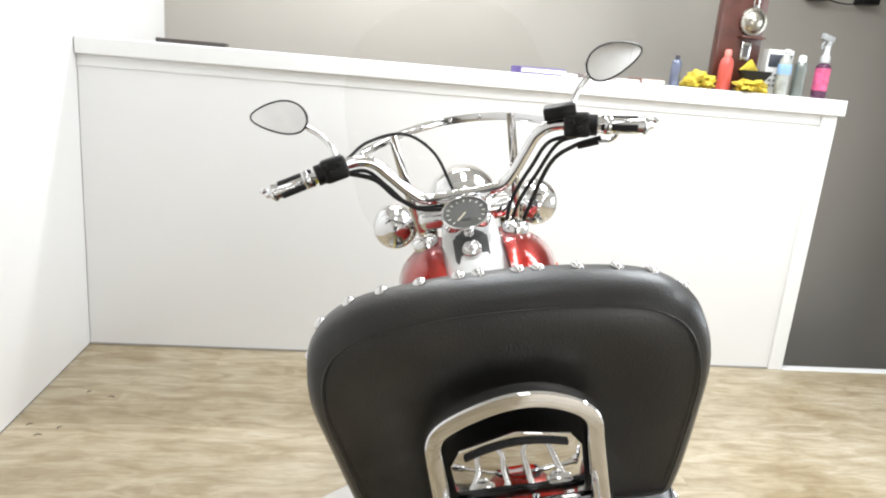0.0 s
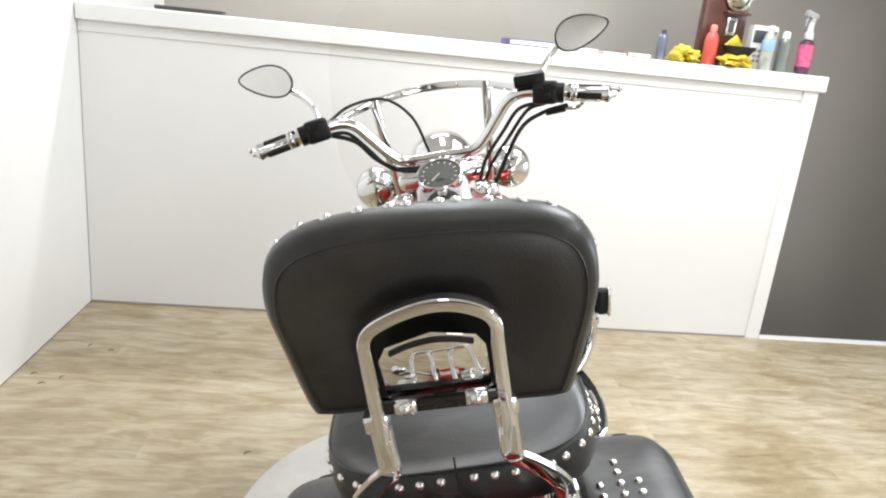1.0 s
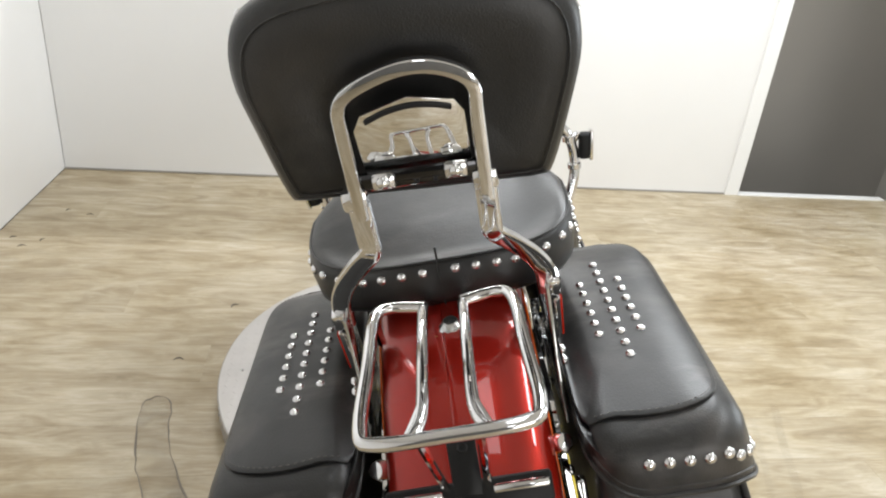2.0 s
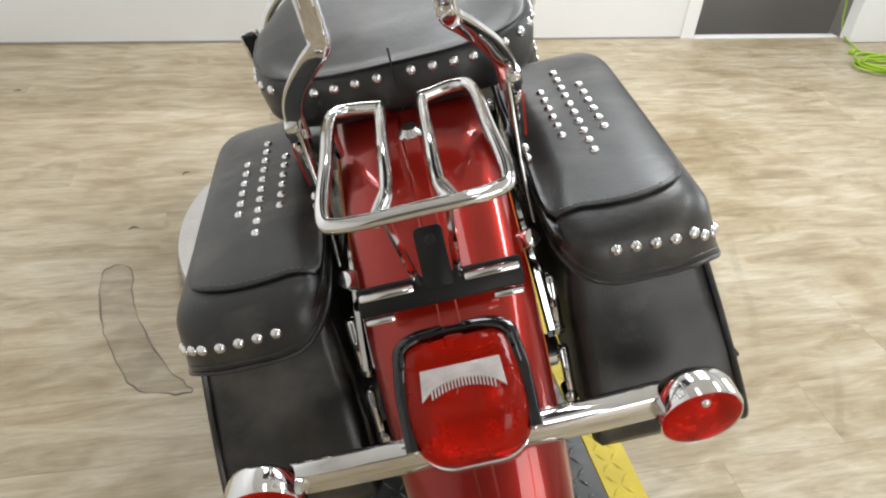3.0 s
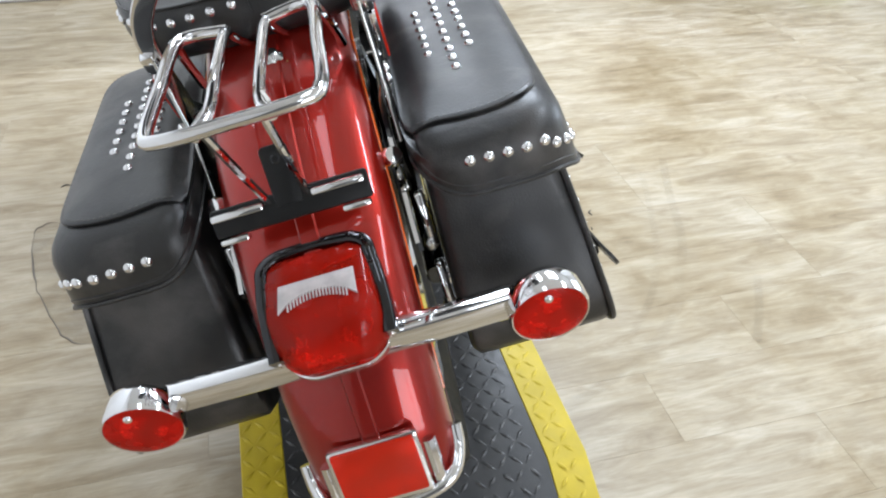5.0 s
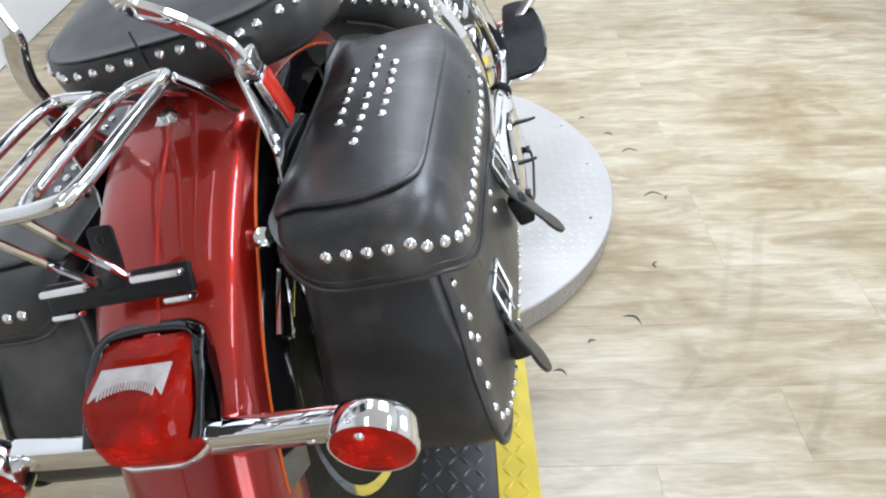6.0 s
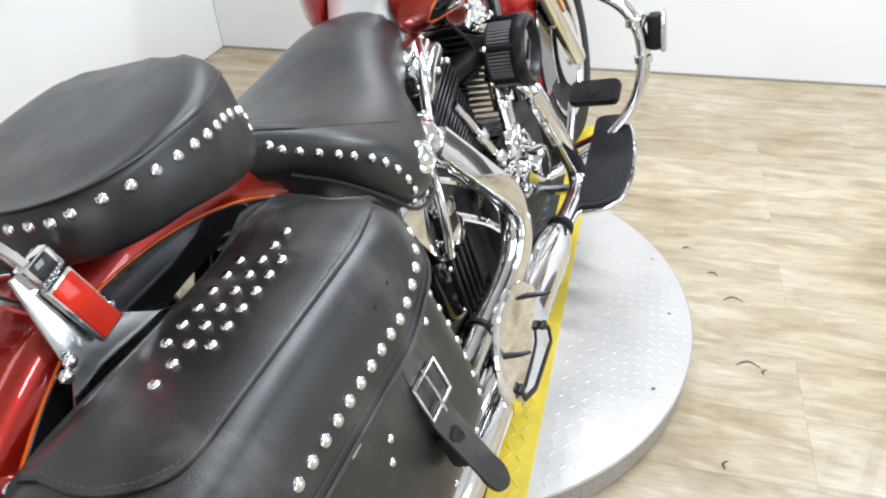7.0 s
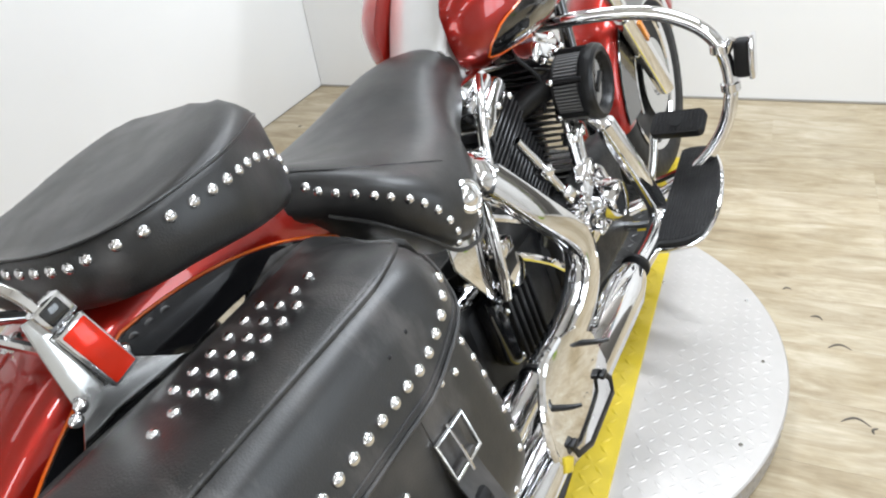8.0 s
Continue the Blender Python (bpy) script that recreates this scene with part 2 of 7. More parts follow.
SIDEWALL = plain("pale_side_wall_paint", (0.74, 0.735, 0.72), 0.6, vary=0.04, scale=1.4)
GREYJOINT = plain("grey_wall_joint", (0.30, 0.28, 0.25), 0.7)
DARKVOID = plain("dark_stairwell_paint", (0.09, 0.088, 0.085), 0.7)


# ---- mesh helpers ----
def part(name, bm, material, parent=None, label="", sharp=40, smooth=True):
    bmesh.ops.recalc_face_normals(bm, faces=bm.faces)
    me = bpy.data.meshes.new(name)
    bm.to_mesh(me)
    bm.free()
    me.materials.append(material)
    if smooth:
        me.polygons.foreach_set("use_smooth", [True] * len(me.polygons))
        me.set_sharp_from_angle(angle=radians(sharp))
    ob = new(name, me)
    if parent:
        ob.parent = parent
    if label:
        ob["label"] = label
    return ob


def shared(name, me, parent, m):
    ob = new(name, me)
    ob.parent = parent
    ob.matrix_basis = m
    return ob


def thing(name, m, label, category, group=""):
    ob = new(name)
    ob.empty_display_size = 0.1
    ob.matrix_world = m
    return tagged(ob, label, category, group)


def loft(rings, bm=None, cap=True, closed=True):
    bm = bm or bmesh.new()
    rows = [[bm.verts.new(p) for p in r] for r in rings]
    n = len(rings[0])
    for a, b in zip(rows, rows[1:]):
        for i in range(n if closed else n - 1):
            j = (i + 1) % n
            bm.faces.new((a[i], a[j], b[j], b[i]))
    if cap:
        bm.faces.new(rows[0][::-1])
        bm.faces.new(rows[-1])
    return bm


def spline(pts, steps=6, closed=False):
    """A Catmull-Rom line through the points."""
    P = [Vector(p) for p in pts]
    n = len(P)
    out = []
    for i in range(n if closed else n - 1):
        p0, p1 = P[(i - 1) % n] if closed or i else P[0] * 2 - P[1], P[i]
        p2 = P[(i + 1) % n]
        p3 = P[(i + 2) % n] if closed or i + 2 < n else p2 * 2 - p1
        for k in range(steps):
            t = k / steps
            out.append(0.5 * (2 * p1 + (p2 - p0) * t + (2 * p0 - 5 * p1 + 4 * p2 - p3) * t * t + (3 * p1 - p0 - 3 * p2 + p3) * t ** 3))
    if not closed:
        out.append(P[-1])
    return out


def even(poly, n):
    """The closed outline cut into n equal steps."""
    P = [Vector((x, y, 0)) for x, y in poly]
    P.append(P[0])
    cum = [0.0]
    for a, b in zip(P, P[1:]):
        cum.append(cum[-1] + (b - a).length)
    out, i = [], 0
    for k in range(n):
        s = cum[-1] * k / n
        while cum[i + 1] < s:
            i += 1
        q = P[i].lerp(P[i + 1], (s - cum[i]) / max(1e-9, cum[i + 1] - cum[i]))
        out.append((q.x, q.y))
    return out


def tube(pts, r, n=10, closed=False, steps=6, smooth=True, bm=None, flat=None, up=None):
    """A round (or flat: half sizes a, b) bar along a line."""
    line = spline(pts, steps, closed) if smooth else [Vector(p) for p in pts]
    radii = r if callable(r) else (lambda s: r)
    rings, side = [], None
    m = len(line)
    for i, p in enumerate(line):
        a = line[(i - 1) % m] if closed or i else p
        b = line[(i + 1) % m] if closed or i < m - 1 else p
        d = (b - a).normalized()
        if up is not None:
            side = d.cross(Vector(up)).normalized()
        elif side is None:
            side = d.orthogonal().normalized()
        else:
            side = (side - d * side.dot(d)).normalized()
        q = d.cross(side)
        rr = radii(i / max(1, m - 1))
        if flat:
            ring = []
            for k in range(n):
                t = 2 * math.pi * (k + 0.5) / n
                c, s = math.cos(t), math.sin(t)
                e = 0.35
                ring.append(p + side * flat[0] * math.copysign(abs(c) ** e, c) + q * flat[1] * math.copysign(abs(s) ** e, s))
        else:
            ring = [p + (side * math.cos(2 * math.pi * k / n) + q * math.sin(2 * math.pi * k / n)) * rr for k in range(n)]
        rings.append(ring)
    if closed:
        rings.append(rings[0])
        bm = loft(rings, bm, cap=False)
        bmesh.ops.remove_doubles(bm, verts=bm.verts, dist=1e-6)
        return bm
    return loft(rings, bm)


def lathe(profile, m=Matrix(), n=24, bm=None):
    """Turns (radius, height) about the local z of m."""
    bm = bm or bmesh.new()
    rings = []
    for r, h in profile:
        rings.append([m @ Vector((max(r, 1e-5) * math.cos(2 * math.pi * k / n), max(r, 1e-5) * math.sin(2 * math.pi * k / n), h)) for k in range(n)])
    return loft(rings, bm)


def axis(p, d):
    """A pose at p whose z points along d."""
    return Matrix.Translation(p) @ Vector(d).to_track_quat("Z", "Y").to_matrix().to_4x4()


def block(sx, sy, sz, m=Matrix(), bevel=0.004, seg=2, bm=None):
    b2 = bmesh.new()
    bmesh.ops.create_cube(b2, size=1.0)
    bmesh.ops.scale(b2, vec=(sx, sy, sz), verts=b2.verts)
    if bevel:
        bmesh.ops.bevel(b2, geom=list(b2.edges), offset=min(bevel, 0.45 * min(sx, sy, sz)), segments=seg, affect="EDGES", profile=0.5)
    bmesh.ops.transform(b2, matrix=m, verts=b2.verts)
    if bm is None:
        return b2
    me = bpy.data.meshes.new("tmp")
    b2.to_mesh(me)
    b2.free()
    bm.from_mesh(me)
    bpy.data.meshes.remove(me)
    return bm


def plate(outline, thick, m=Matrix(), bevel=0.0):
    """A flat plate with an outline in the local x, y of m."""
    bm = bmesh.new()
    a = [bm.verts.new((x, y, 0)) for x, y in outline]
    f = bm.faces.new(a)
    r = bmesh.ops.extrude_face_region(bm, geom=[f])
    bmesh.ops.translate(bm, vec=(0, 0, thick), verts=[v for v in r["geom"] if isinstance(v, bmesh.types.BMVert)])
    if bevel:
        bmesh.ops.bevel(bm, geom=[e for e in bm.edges if abs(e.verts[0].co.z - e.verts[1].co.z) < 1e-6], offset=bevel, segments=2, affect="EDGES", profile=0.5)
    bmesh.ops.transform(bm, matrix=m, verts=bm.verts)
    return bm


def rounded(x0, y0, x1, y1, r, seg=6):
    """The corner points of a rounded rectangle; r: one radius, or four from (x0, y0) round to (x0, y1)."""
    rr = r if isinstance(r, (tuple, list)) else (r,) * 4
    out = []
    for (cx, cy, sx, sy, a0), q in zip(((x0, y0, 1, 1, 180), (x1, y0, -1, 1, 270), (x1, y1, -1, -1, 0), (x0, y1, 1, -1, 90)), rr):
        q = max(q, 0.0005)
        for k in range(seg + 1):
            a = radians(a0 + 90 * k / seg)
            out.append((cx + sx * q + q * math.cos(a), cy + sy * q + q * math.sin(a)))
    return out


def super_ring(y, w, top, bot, mid, n=28, e_up=2.4, e_dn=6.0, cx=0.0):
    """A ring in the x, z plane at y: crowned above mid, boxier below."""
    out = []
    for k in range(n):
        t = 2 * math.pi * k / n
        c, s = math.cos(t), math.sin(t)
        e = e_up if s >= 0 else e_dn
        rad = (abs(c) ** e + abs(s) ** e) ** (-1 / e)
        out.append(Vector((cx + w * rad * c, y, mid + (top - mid if s >= 0 else mid - bot) * rad * s)))
    return out


def dome_mesh(name, r, h, material):
    """A domed nail head, its base on the local z = 0."""
    bm = lathe([(r, 0), (r, h * 0.25), (r * 0.86, h * 0.62), (r * 0.5, h * 0.92), (0.0, h)], n=12)
    bmesh.ops.recalc_face_normals(bm, faces=bm.faces)
    me = bpy.data.meshes.new(name)
    bm.to_mesh(me)
    bm.free()
    me.materials.append(material)
    me.polygons.foreach_set("use_smooth", [True] * len(me.polygons))
    return me


STUD = dome_mesh("stud", 0.0062, 0.0048, CHROME)
HEMSTUD = dome_mesh("hem_stud", 0.0070, 0.0054, CHROME)
SMALLSTUD = dome_mesh("small_stud", 0.0052, 0.0042, CHROME)
BOLT = dome_mesh("bolt_head", 0.007, 0.006, CHROME)


def skin_of(ob):
    """A search tree of the triangles of a mesh object, in its own space."""
    ob.data.calc_loop_triangles()
    return BVHTree.FromPolygons([v.co for v in ob.data.vertices], [tuple(t.vertices) for t in ob.data.loop_triangles], all_triangles=True)


def studs_on(surface, rays, mesh=STUD, name="stud"):
    """Nail heads where the rays (from, direction) meet the surface."""
    tree = skin_of(surface)
    for p, d in rays:
        place, normal, _, _ = tree.ray_cast(Vector(p), Vector(d).normalized(), 1.0)
        if place is not None:
            if normal.dot(Vector(d)) > 0:
                normal = -normal
            shared(name, mesh, surface, axis(place - normal * 0.0004, normal))


# ---- the room ----
def slab(name, u0, u1, v0, v1, z0, z1, material, label, category="wall", bevel=0.003):
    m = ROOM @ Matrix.Translation(((u0 + u1) / 2, (v0 + v1) / 2, (z0 + z1) / 2))
    ob = part(name, block(u1 - u0, v1 - v0, z1 - z0, bevel=bevel, seg=1), material, sharp=30)
    ob.matrix_world = m
    return tagged(ob, label, category, kind="structure")


BACK = -7.0
RIGHT, STUB = 5.45, 4.33
floor = slab("floor", -0.15, RIGHT + 0.12, BACK - 0.1, 0.0, -0.12, -0.010, DARKVOID, "bleached oak vinyl plank floor with scuffs", "floor", 0)
slab("wall_left", -0.12, 0.0, BACK, 1.31, 0.0, CEILING, WALLWHITE, "plain white painted side wall")
WIN_V0, WIN_V1, WIN_Z0, WIN_Z1 = -2.35, -0.75, 0.95, 2.25
slab("wall_right", RIGHT, RIGHT + 0.12, BACK, WIN_V0, 0.0, CEILING, SIDEWALL, "plain off-white painted side wall")
slab("wall_right_front", RIGHT, RIGHT + 0.12, WIN_V1, -0.10, 0.0, CEILING, SIDEWALL, "plain off-white painted side wall")
slab("wall_right_sill", RIGHT, RIGHT + 0.12, WIN_V0, WIN_V1, 0.0, WIN_Z0, SIDEWALL, "plain off-white painted wall under the window")
slab("wall_right_head", RIGHT, RIGHT + 0.12, WIN_V0, WIN_V1, WIN_Z1, CEILING, SIDEWALL, "plain off-white painted wall over the window")
slab("wall_rear", -0.12, 1.90, BACK - 0.12, BACK, 0.0, CEILING, GREYWALL, "plain dark grey painted rear wall")
slab("wall_rear_right", 3.75, RIGHT + 0.12, BACK - 0.12, BACK, 0.0, CEILING, WALLWHITE, "plain white painted rear wall")
slab("wall_rear_sill", 1.902, 3.748, BACK - 0.12, BACK, 0.0, 0.25, WALLWHITE, "white painted wall under the window")
slab("wall_rear_head", 1.902, 3.748, BACK - 0.12, BACK, 1.90, CEILING, WALLWHITE, "white painted wall over the window")
slab("half_wall", 0.002, 3.432, 0.0, 0.25, 0.0, 1.303, WALLWHITE, "white painted half wall closing the showroom")
cap_board = slab("wall_cap", 0.002, 3.461, -0.03, 0.28, 1.305, 1.380, TRIMWHITE, "white painted cap board on the half wall", "trim", 0.006)
slab("corner_trim", 3.358, 3.435, -0.012, -0.001, 0.0, 1.304, TRIMWHITE, "white painted corner board on the half wall", "trim", 0.002)
slab("trim", 0.002, 3.357, -0.005, -0.001, 1.258, 1.304, TRIMWHITE, "white painted moulding under the cap", "trim", 0.003)
slab("wall_back", -0.12, 5.6, 1.31, 1.43, -1.2, CEILING, BEIGE, "beige painted wall behind the half wall")
slab("wall_stair", 5.436, 5.556, -0.019, 1.31, -1.2, CEILING, BEIGE, "beige painted wall of the stairwell")
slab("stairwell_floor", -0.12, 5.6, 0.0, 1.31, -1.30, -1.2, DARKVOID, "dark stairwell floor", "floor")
slab("wall_stub", STUB, RIGHT - 0.001, -0.10, -0.02, 0.001, CEILING, WALLWHITE, "plain white wall beside the stairwell")
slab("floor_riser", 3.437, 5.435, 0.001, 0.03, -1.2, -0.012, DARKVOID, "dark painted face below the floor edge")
slab("floor_edge", 3.437, STUB - 0.004, -0.014, 0.034, -0.009, 0.006, TRIMWHITE, "white metal edge strip along the floor", "trim", 0.002)
ceiling = slab("ceiling", -0.12, 5.6, BACK - 0.1, 1.43, CEILING, CEILING + 0.1, CEILPAINT, "plain white ceiling", "ceiling")
slab("baseboard", 0.0005, 3.357, -0.007, -0.0008, 0.0005, 0.009, GREYJOINT, "thin dark joint along the foot of the wall", "trim", 0.001)


def window(name, m, w, h):
    t = thing(name, m, "plain white framed window letting daylight in", "window")
    t["kind"] = "structure"
    for y, z, sy, sz in ((0, 0.025, w - 0.002, 0.05), (0, h - 0.026, w - 0.002, 0.05), (-w / 2 + 0.026, h / 2, 0.05, h - 0.102), (w / 2 - 0.026, h / 2, 0.05, h - 0.102), (0, h / 2, 0.05, h - 0.102)):
        part("window_frame", block(0.06, sy, sz, Matrix.Translation((0, y, z)), 0.004), TRIMWHITE, t)
    for y in (-w / 4, w / 4):
        pane = part("pane", block(0.006, w / 2 - 0.07, h - 0.104, Matrix.Translation((0.004, y * 0.985, h / 2)), 0.0), CLEAR, t)
        pane.visible_shadow = False
    part("window_sill", block(0.16, w + 0.04, 0.025, Matrix.Translation((-0.09, 0, -0.0135)), 0.006), TRIMWHITE, t)


window("window_1", ROOM @ pose(RIGHT + 0.06, (WIN_V0 + WIN_V1) / 2, WIN_Z0), WIN_V1 - WIN_V0, WIN_Z1 - WIN_Z0)
window("window_2", ROOM @ pose(2.825, BACK - 0.06, 0.25, 0, 0, -90), 1.842, 1.65)


def ceiling_light(u, v, su, sv):
    t = thing("ceiling_light", ROOM @ pose(u, v, CEILING), "slim white ceiling light with a long tube", "light", "ceiling lights")
    part("housing", block(su + 0.05, sv + 0.06, 0.05, Matrix.Translation((0, 0, -0.028)), 0.008), TRIMWHITE, t)


for lu, lv, wide, watts in LAMPS:
    ceiling_light(lu, lv, wide, 1.2)
ceiling_light(1.3, 0.70, 1.2, 0.14)


# ---- turntable and runway ----
DISC_U, DISC_V, DISC_R, TOP = 1.590, -1.688, 0.609, 0.073
RUN_L, RUN_R, RUN_END, BAND = 1.288, 1.897, -2.913, 0.075


def tread(spots, material, name, parent, length=0.033, width=0.0082, height=0.0034):
    """Raised lozenges of a tread plate, alternating across and along."""
    verts, faces = [], []
    for x, y, z, ang in spots:
        c, s = math.cos(ang), math.sin(ang)
        base = len(verts)
        for px_, py_, pz_ in ((-length / 2, 0, 0), (0, -width / 2, 0), (length / 2, 0, 0), (0, width / 2, 0), (-length * 0.22, 0, height), (length * 0.22, 0, height)):
            verts.append((x + px_ * c - py_ * s, y + px_ * s + py_ * c, z + pz_))
        faces += [tuple(base + i for i in f) for f in ((0, 1, 4), (1, 5, 4), (1, 2, 5), (2, 3, 5), (3, 4, 5), (3, 0, 4))]
    me = bpy.data.meshes.new(name)
    me.from_pydata(verts, [], faces)
    me.materials.append(material)
    me.polygons.foreach_set("use_smooth", [True] * len(me.polygons))
    ob = new(name, me)
    ob.parent = parent
    ob["kind"] = "stuff"
    return ob


def tread_spots(x0, x1, y0, y1, step, height_at, keep):
    out = []
    i = 0
    y = y0 + step / 2
    while y < y1:
        j = 0
        x = x0 + step / 2
        while x < x1:
            z = height_at(x, y)
            if keep(x, y):
                out.append((x, y, z, radians(45 if (i + j) % 2 else -45)))
            x += step
            j += 1
        y += step
        i += 1
    return out


def build_turntable():
    t = thing("turntable", ROOM @ pose(DISC_U, DISC_V, 0), "round aluminium tread plate turntable on the floor", "turntable")
    deck = part("deck", lathe([(0.0, 0.002), (DISC_R - 0.012, 0.002), (DISC_R - 0.003, 0.004), (DISC_R - 0.002, TOP - 0.008), (DISC_R, TOP - 0.004), (DISC_R - 0.003, TOP - 0.0005), (0.0, TOP - 0.0005)], n=96), TREADALU, t, "brushed tread plate deck")
    a, b = RUN_L - DISC_U, RUN_R - DISC_U
    tread(tread_spots(-0.62, 0.62, -0.62, 0.62, 0.0255, lambda x, y: TOP - 0.0006, lambda x, y: x * x + y * y < 0.592 ** 2 and not a - 0.01 < x < b + 0.01), TREADALU, "tread_pattern", deck, 0.027, 0.0066, 0.0013)
    for px_, py_ in ((0.30, 0.06), (0.29, -0.18), (0.555, 0.06), (0.525, -0.19), (0.31, 0.30), (0.51, 0.27), (-0.36, 0.1), (-0.36, -0.2), (-0.55, 0.0)):
        shared("screw", SCREW, deck, pose(px_, py_, TOP - 0.001))
    rim = []
    for k in range(150):
        g = 2 * math.pi * k / 150
        rim.append((math.cos(g), math.sin(g), k))
    verts, faces = [], []
    for c, s, k in rim:
        for lift in (0.022, 0.046):
            base = len(verts)
            w, h = (0.009, 0.005) if (k + (lift > 0.03)) % 2 else (0.004, 0.010)
            for dx, dz, dr in ((-w, 0, 0), (0, -h, 0), (w, 0, 0), (0, h, 0), (0, 0, 0.002)):
                r = DISC_R - 0.002 + dr
                verts.append((r * c - dx * s, r * s + dx * c, lift + dz))
            faces += [(base, base + 1, base + 4), (base + 1, base + 2, base + 4), (base + 2, base + 3, base + 4), (base + 3, base, base + 4)]
    me = bpy.data.meshes.new("rim_pattern")
    me.from_pydata(verts, [], faces)
    me.materials.append(TREADALU)
    ob = new("rim_pattern", me)
    ob.parent = deck
    ob["kind"] = "stuff"


def build_runway():
    w = RUN_R - RUN_L
    t = thing("wheel_runway", ROOM @ pose(RUN_L + w / 2, 0, 0), "black tread plate runway with yellow painted edges", "runway")
    knee, front = RUN_END + 0.156, -0.70

    def height(v):
        return TOP + 0.0075 if v > knee else 0.012 + (TOP - 0.0045) * (v - RUN_END) / (knee - RUN_END)

    def strip(name, x0, x1, lift, material, label):
        line = [RUN_END, knee, DISC_V, front - 0.02, front]
        rings = []
        for v in line:
            z = height(v) + lift
            lo = z - 0.010
            rings.append([Vector((x0, v, lo)), Vector((x1, v, lo)), Vector((x1, v, z - 0.0015)), Vector((x1 - 0.0015, v, z)), Vector((x0 + 0.0015, v, z)), Vector((x0, v, z - 0.0015))])
        return part(name, loft(rings), material, t, label, 30)
    h = w / 2
    black = strip("tread_strip", -h + BAND, h - BAND, 0.0, TREADBLACK, "black tread plate between yellow edges")
    left = strip("edge_band", -h, -h + BAND - 0.0005, 0.0003, YELLOW, "yellow painted tread plate band")
    right = strip("edge_band", h - BAND + 0.0005, h, 0.0003, YELLOW, "yellow painted tread plate band")
    for ob, x0, x1, mat in ((black, -h + BAND, h - BAND, WORNTREAD), (left, -h, -h + BAND, YELLOW), (right, h - BAND, h, YELLOW)):
        tread(tread_spots(-h, h, RUN_END, front, 0.0258, lambda x, y: height(y) + 0.0002, lambda x, y, a=x0, b=x1: a + 0.010 < x < b - 0.010), mat, "tread_pattern", ob)
    # legs that carry the deck where the turntable does not
    for sx in (-h + 0.03, 0.0, h - 0.03):
        part("support", block(0.05, 0.42, TOP - 0.012, Matrix.Translation((sx, knee + 0.24, (TOP - 0.006) / 2)), 0.003), BLACKMETAL, t)
        part("support", block(0.05, 0.36, TOP - 0.012, Matrix.Translation((sx, front - 0.2, (TOP - 0.006) / 2)), 0.003), BLACKMETAL, t)
    return t


def small_screw():
    bm = lathe([(0.0048, 0), (0.0048, 0.0012), (0.0035, 0.0022), (0.0016, 0.0022), (0.0014, 0.0012), (0, 0.0012)], n=10)
    me = bpy.data.meshes.new("screw")
    bmesh.ops.recalc_face_normals(bm, faces=bm.faces)
    bm.to_mesh(me)
    bm.free()
    me.materials.append(STEEL)
    return me


SCREW = small_screw()
build_turntable()
build_runway()


# ---- the motorcycle ----
bike = thing("motorcycle", BIKE, "candy red cruiser motorcycle with studded leather saddlebags on its side stand", "motorcycle")
AX_R, AX_F, WHEEL_Z = 0.03, 1.800, 0.320


def wheel(y, tyre_r, tyre_w, rim_r):
    m = pose(0, y, WHEEL_Z, 0, 90, 0)
    w = part("wheel", lathe([(rim_r - 0.02, -0.055), (rim_r, -0.06), (rim_r - 0.01, -0.03), (rim_r - 0.03, 0), (rim_r - 0.01, 0.03), (rim_r, 0.06), (rim_r - 0.02, 0.055), (rim_r - 0.045, 0.0)], m, 48), CHROME, bike, "chrome wheel with black tyre")
    h = tyre_w / 2
    part("tyre", lathe([(rim_r - 0.006, -h * 0.75), (rim_r + 0.02, -h * 0.98), (tyre_r - 0.035, -h), (tyre_r - 0.012, -h * 0.72), (tyre_r, -h * 0.2), (tyre_r, h * 0.2), (tyre_r - 0.012, h * 0.72), (tyre_r - 0.035, h), (rim_r + 0.02, h * 0.98), (rim_r - 0.006, h * 0.75)], m, 48), RUBBER, w)
    part("hub", lathe([(0.0, -0.07), (0.045, -0.065), (0.05, -0.05), (0.03, -0.03), (0.03, 0.03), (0.05, 0.05), (0.045, 0.065), (0, 0.07)], m), CHROME, w)
    part("brake_disc", lathe([(0.055, 0.066), (0.115, 0.066), (0.115, 0.071), (0.055, 0.071), (0.055, 0.066)], m, 32), STEEL, w)
    for k in range(20):
        a = 2 * math.pi * k / 20
        p0 = Vector((0.03 if k % 2 else -0.03, y + 0.035 * math.cos(a + 0.5), WHEEL_Z + 0.035 * math.sin(a + 0.5)))
        p1 = Vector((0, y + (rim_r - 0.03) * math.cos(a), WHEEL_Z + (rim_r - 0.03) * math.sin(a)))
        part("spoke", tube([p0, p1], 0.0022, 6, smooth=False), CHROME, w)


wheel(AX_R, 0.318, 0.15, 0.215)
wheel(AX_F, 0.318, 0.13, 0.215)


# rear fender: an arc about a centre, a angle back from the top
F_Y, F_Z, F_R = 0.183, 0.215, 0.566
F_PROFILE = [(0.0, 0.006), (0.03, 0.005), (0.058, 0.001), (0.078, -0.007), (0.089, -0.018), (0.0945, -0.032), (0.0955, -0.085)]


def f_point(x, a, r):
    x *= 1 - 0.10 * max(0.0, (a - 0.70) / 0.55)
    return Vector((x, F_Y - (F_R + r) * math.sin(a), F_Z + (F_R + r) * math.cos(a)))


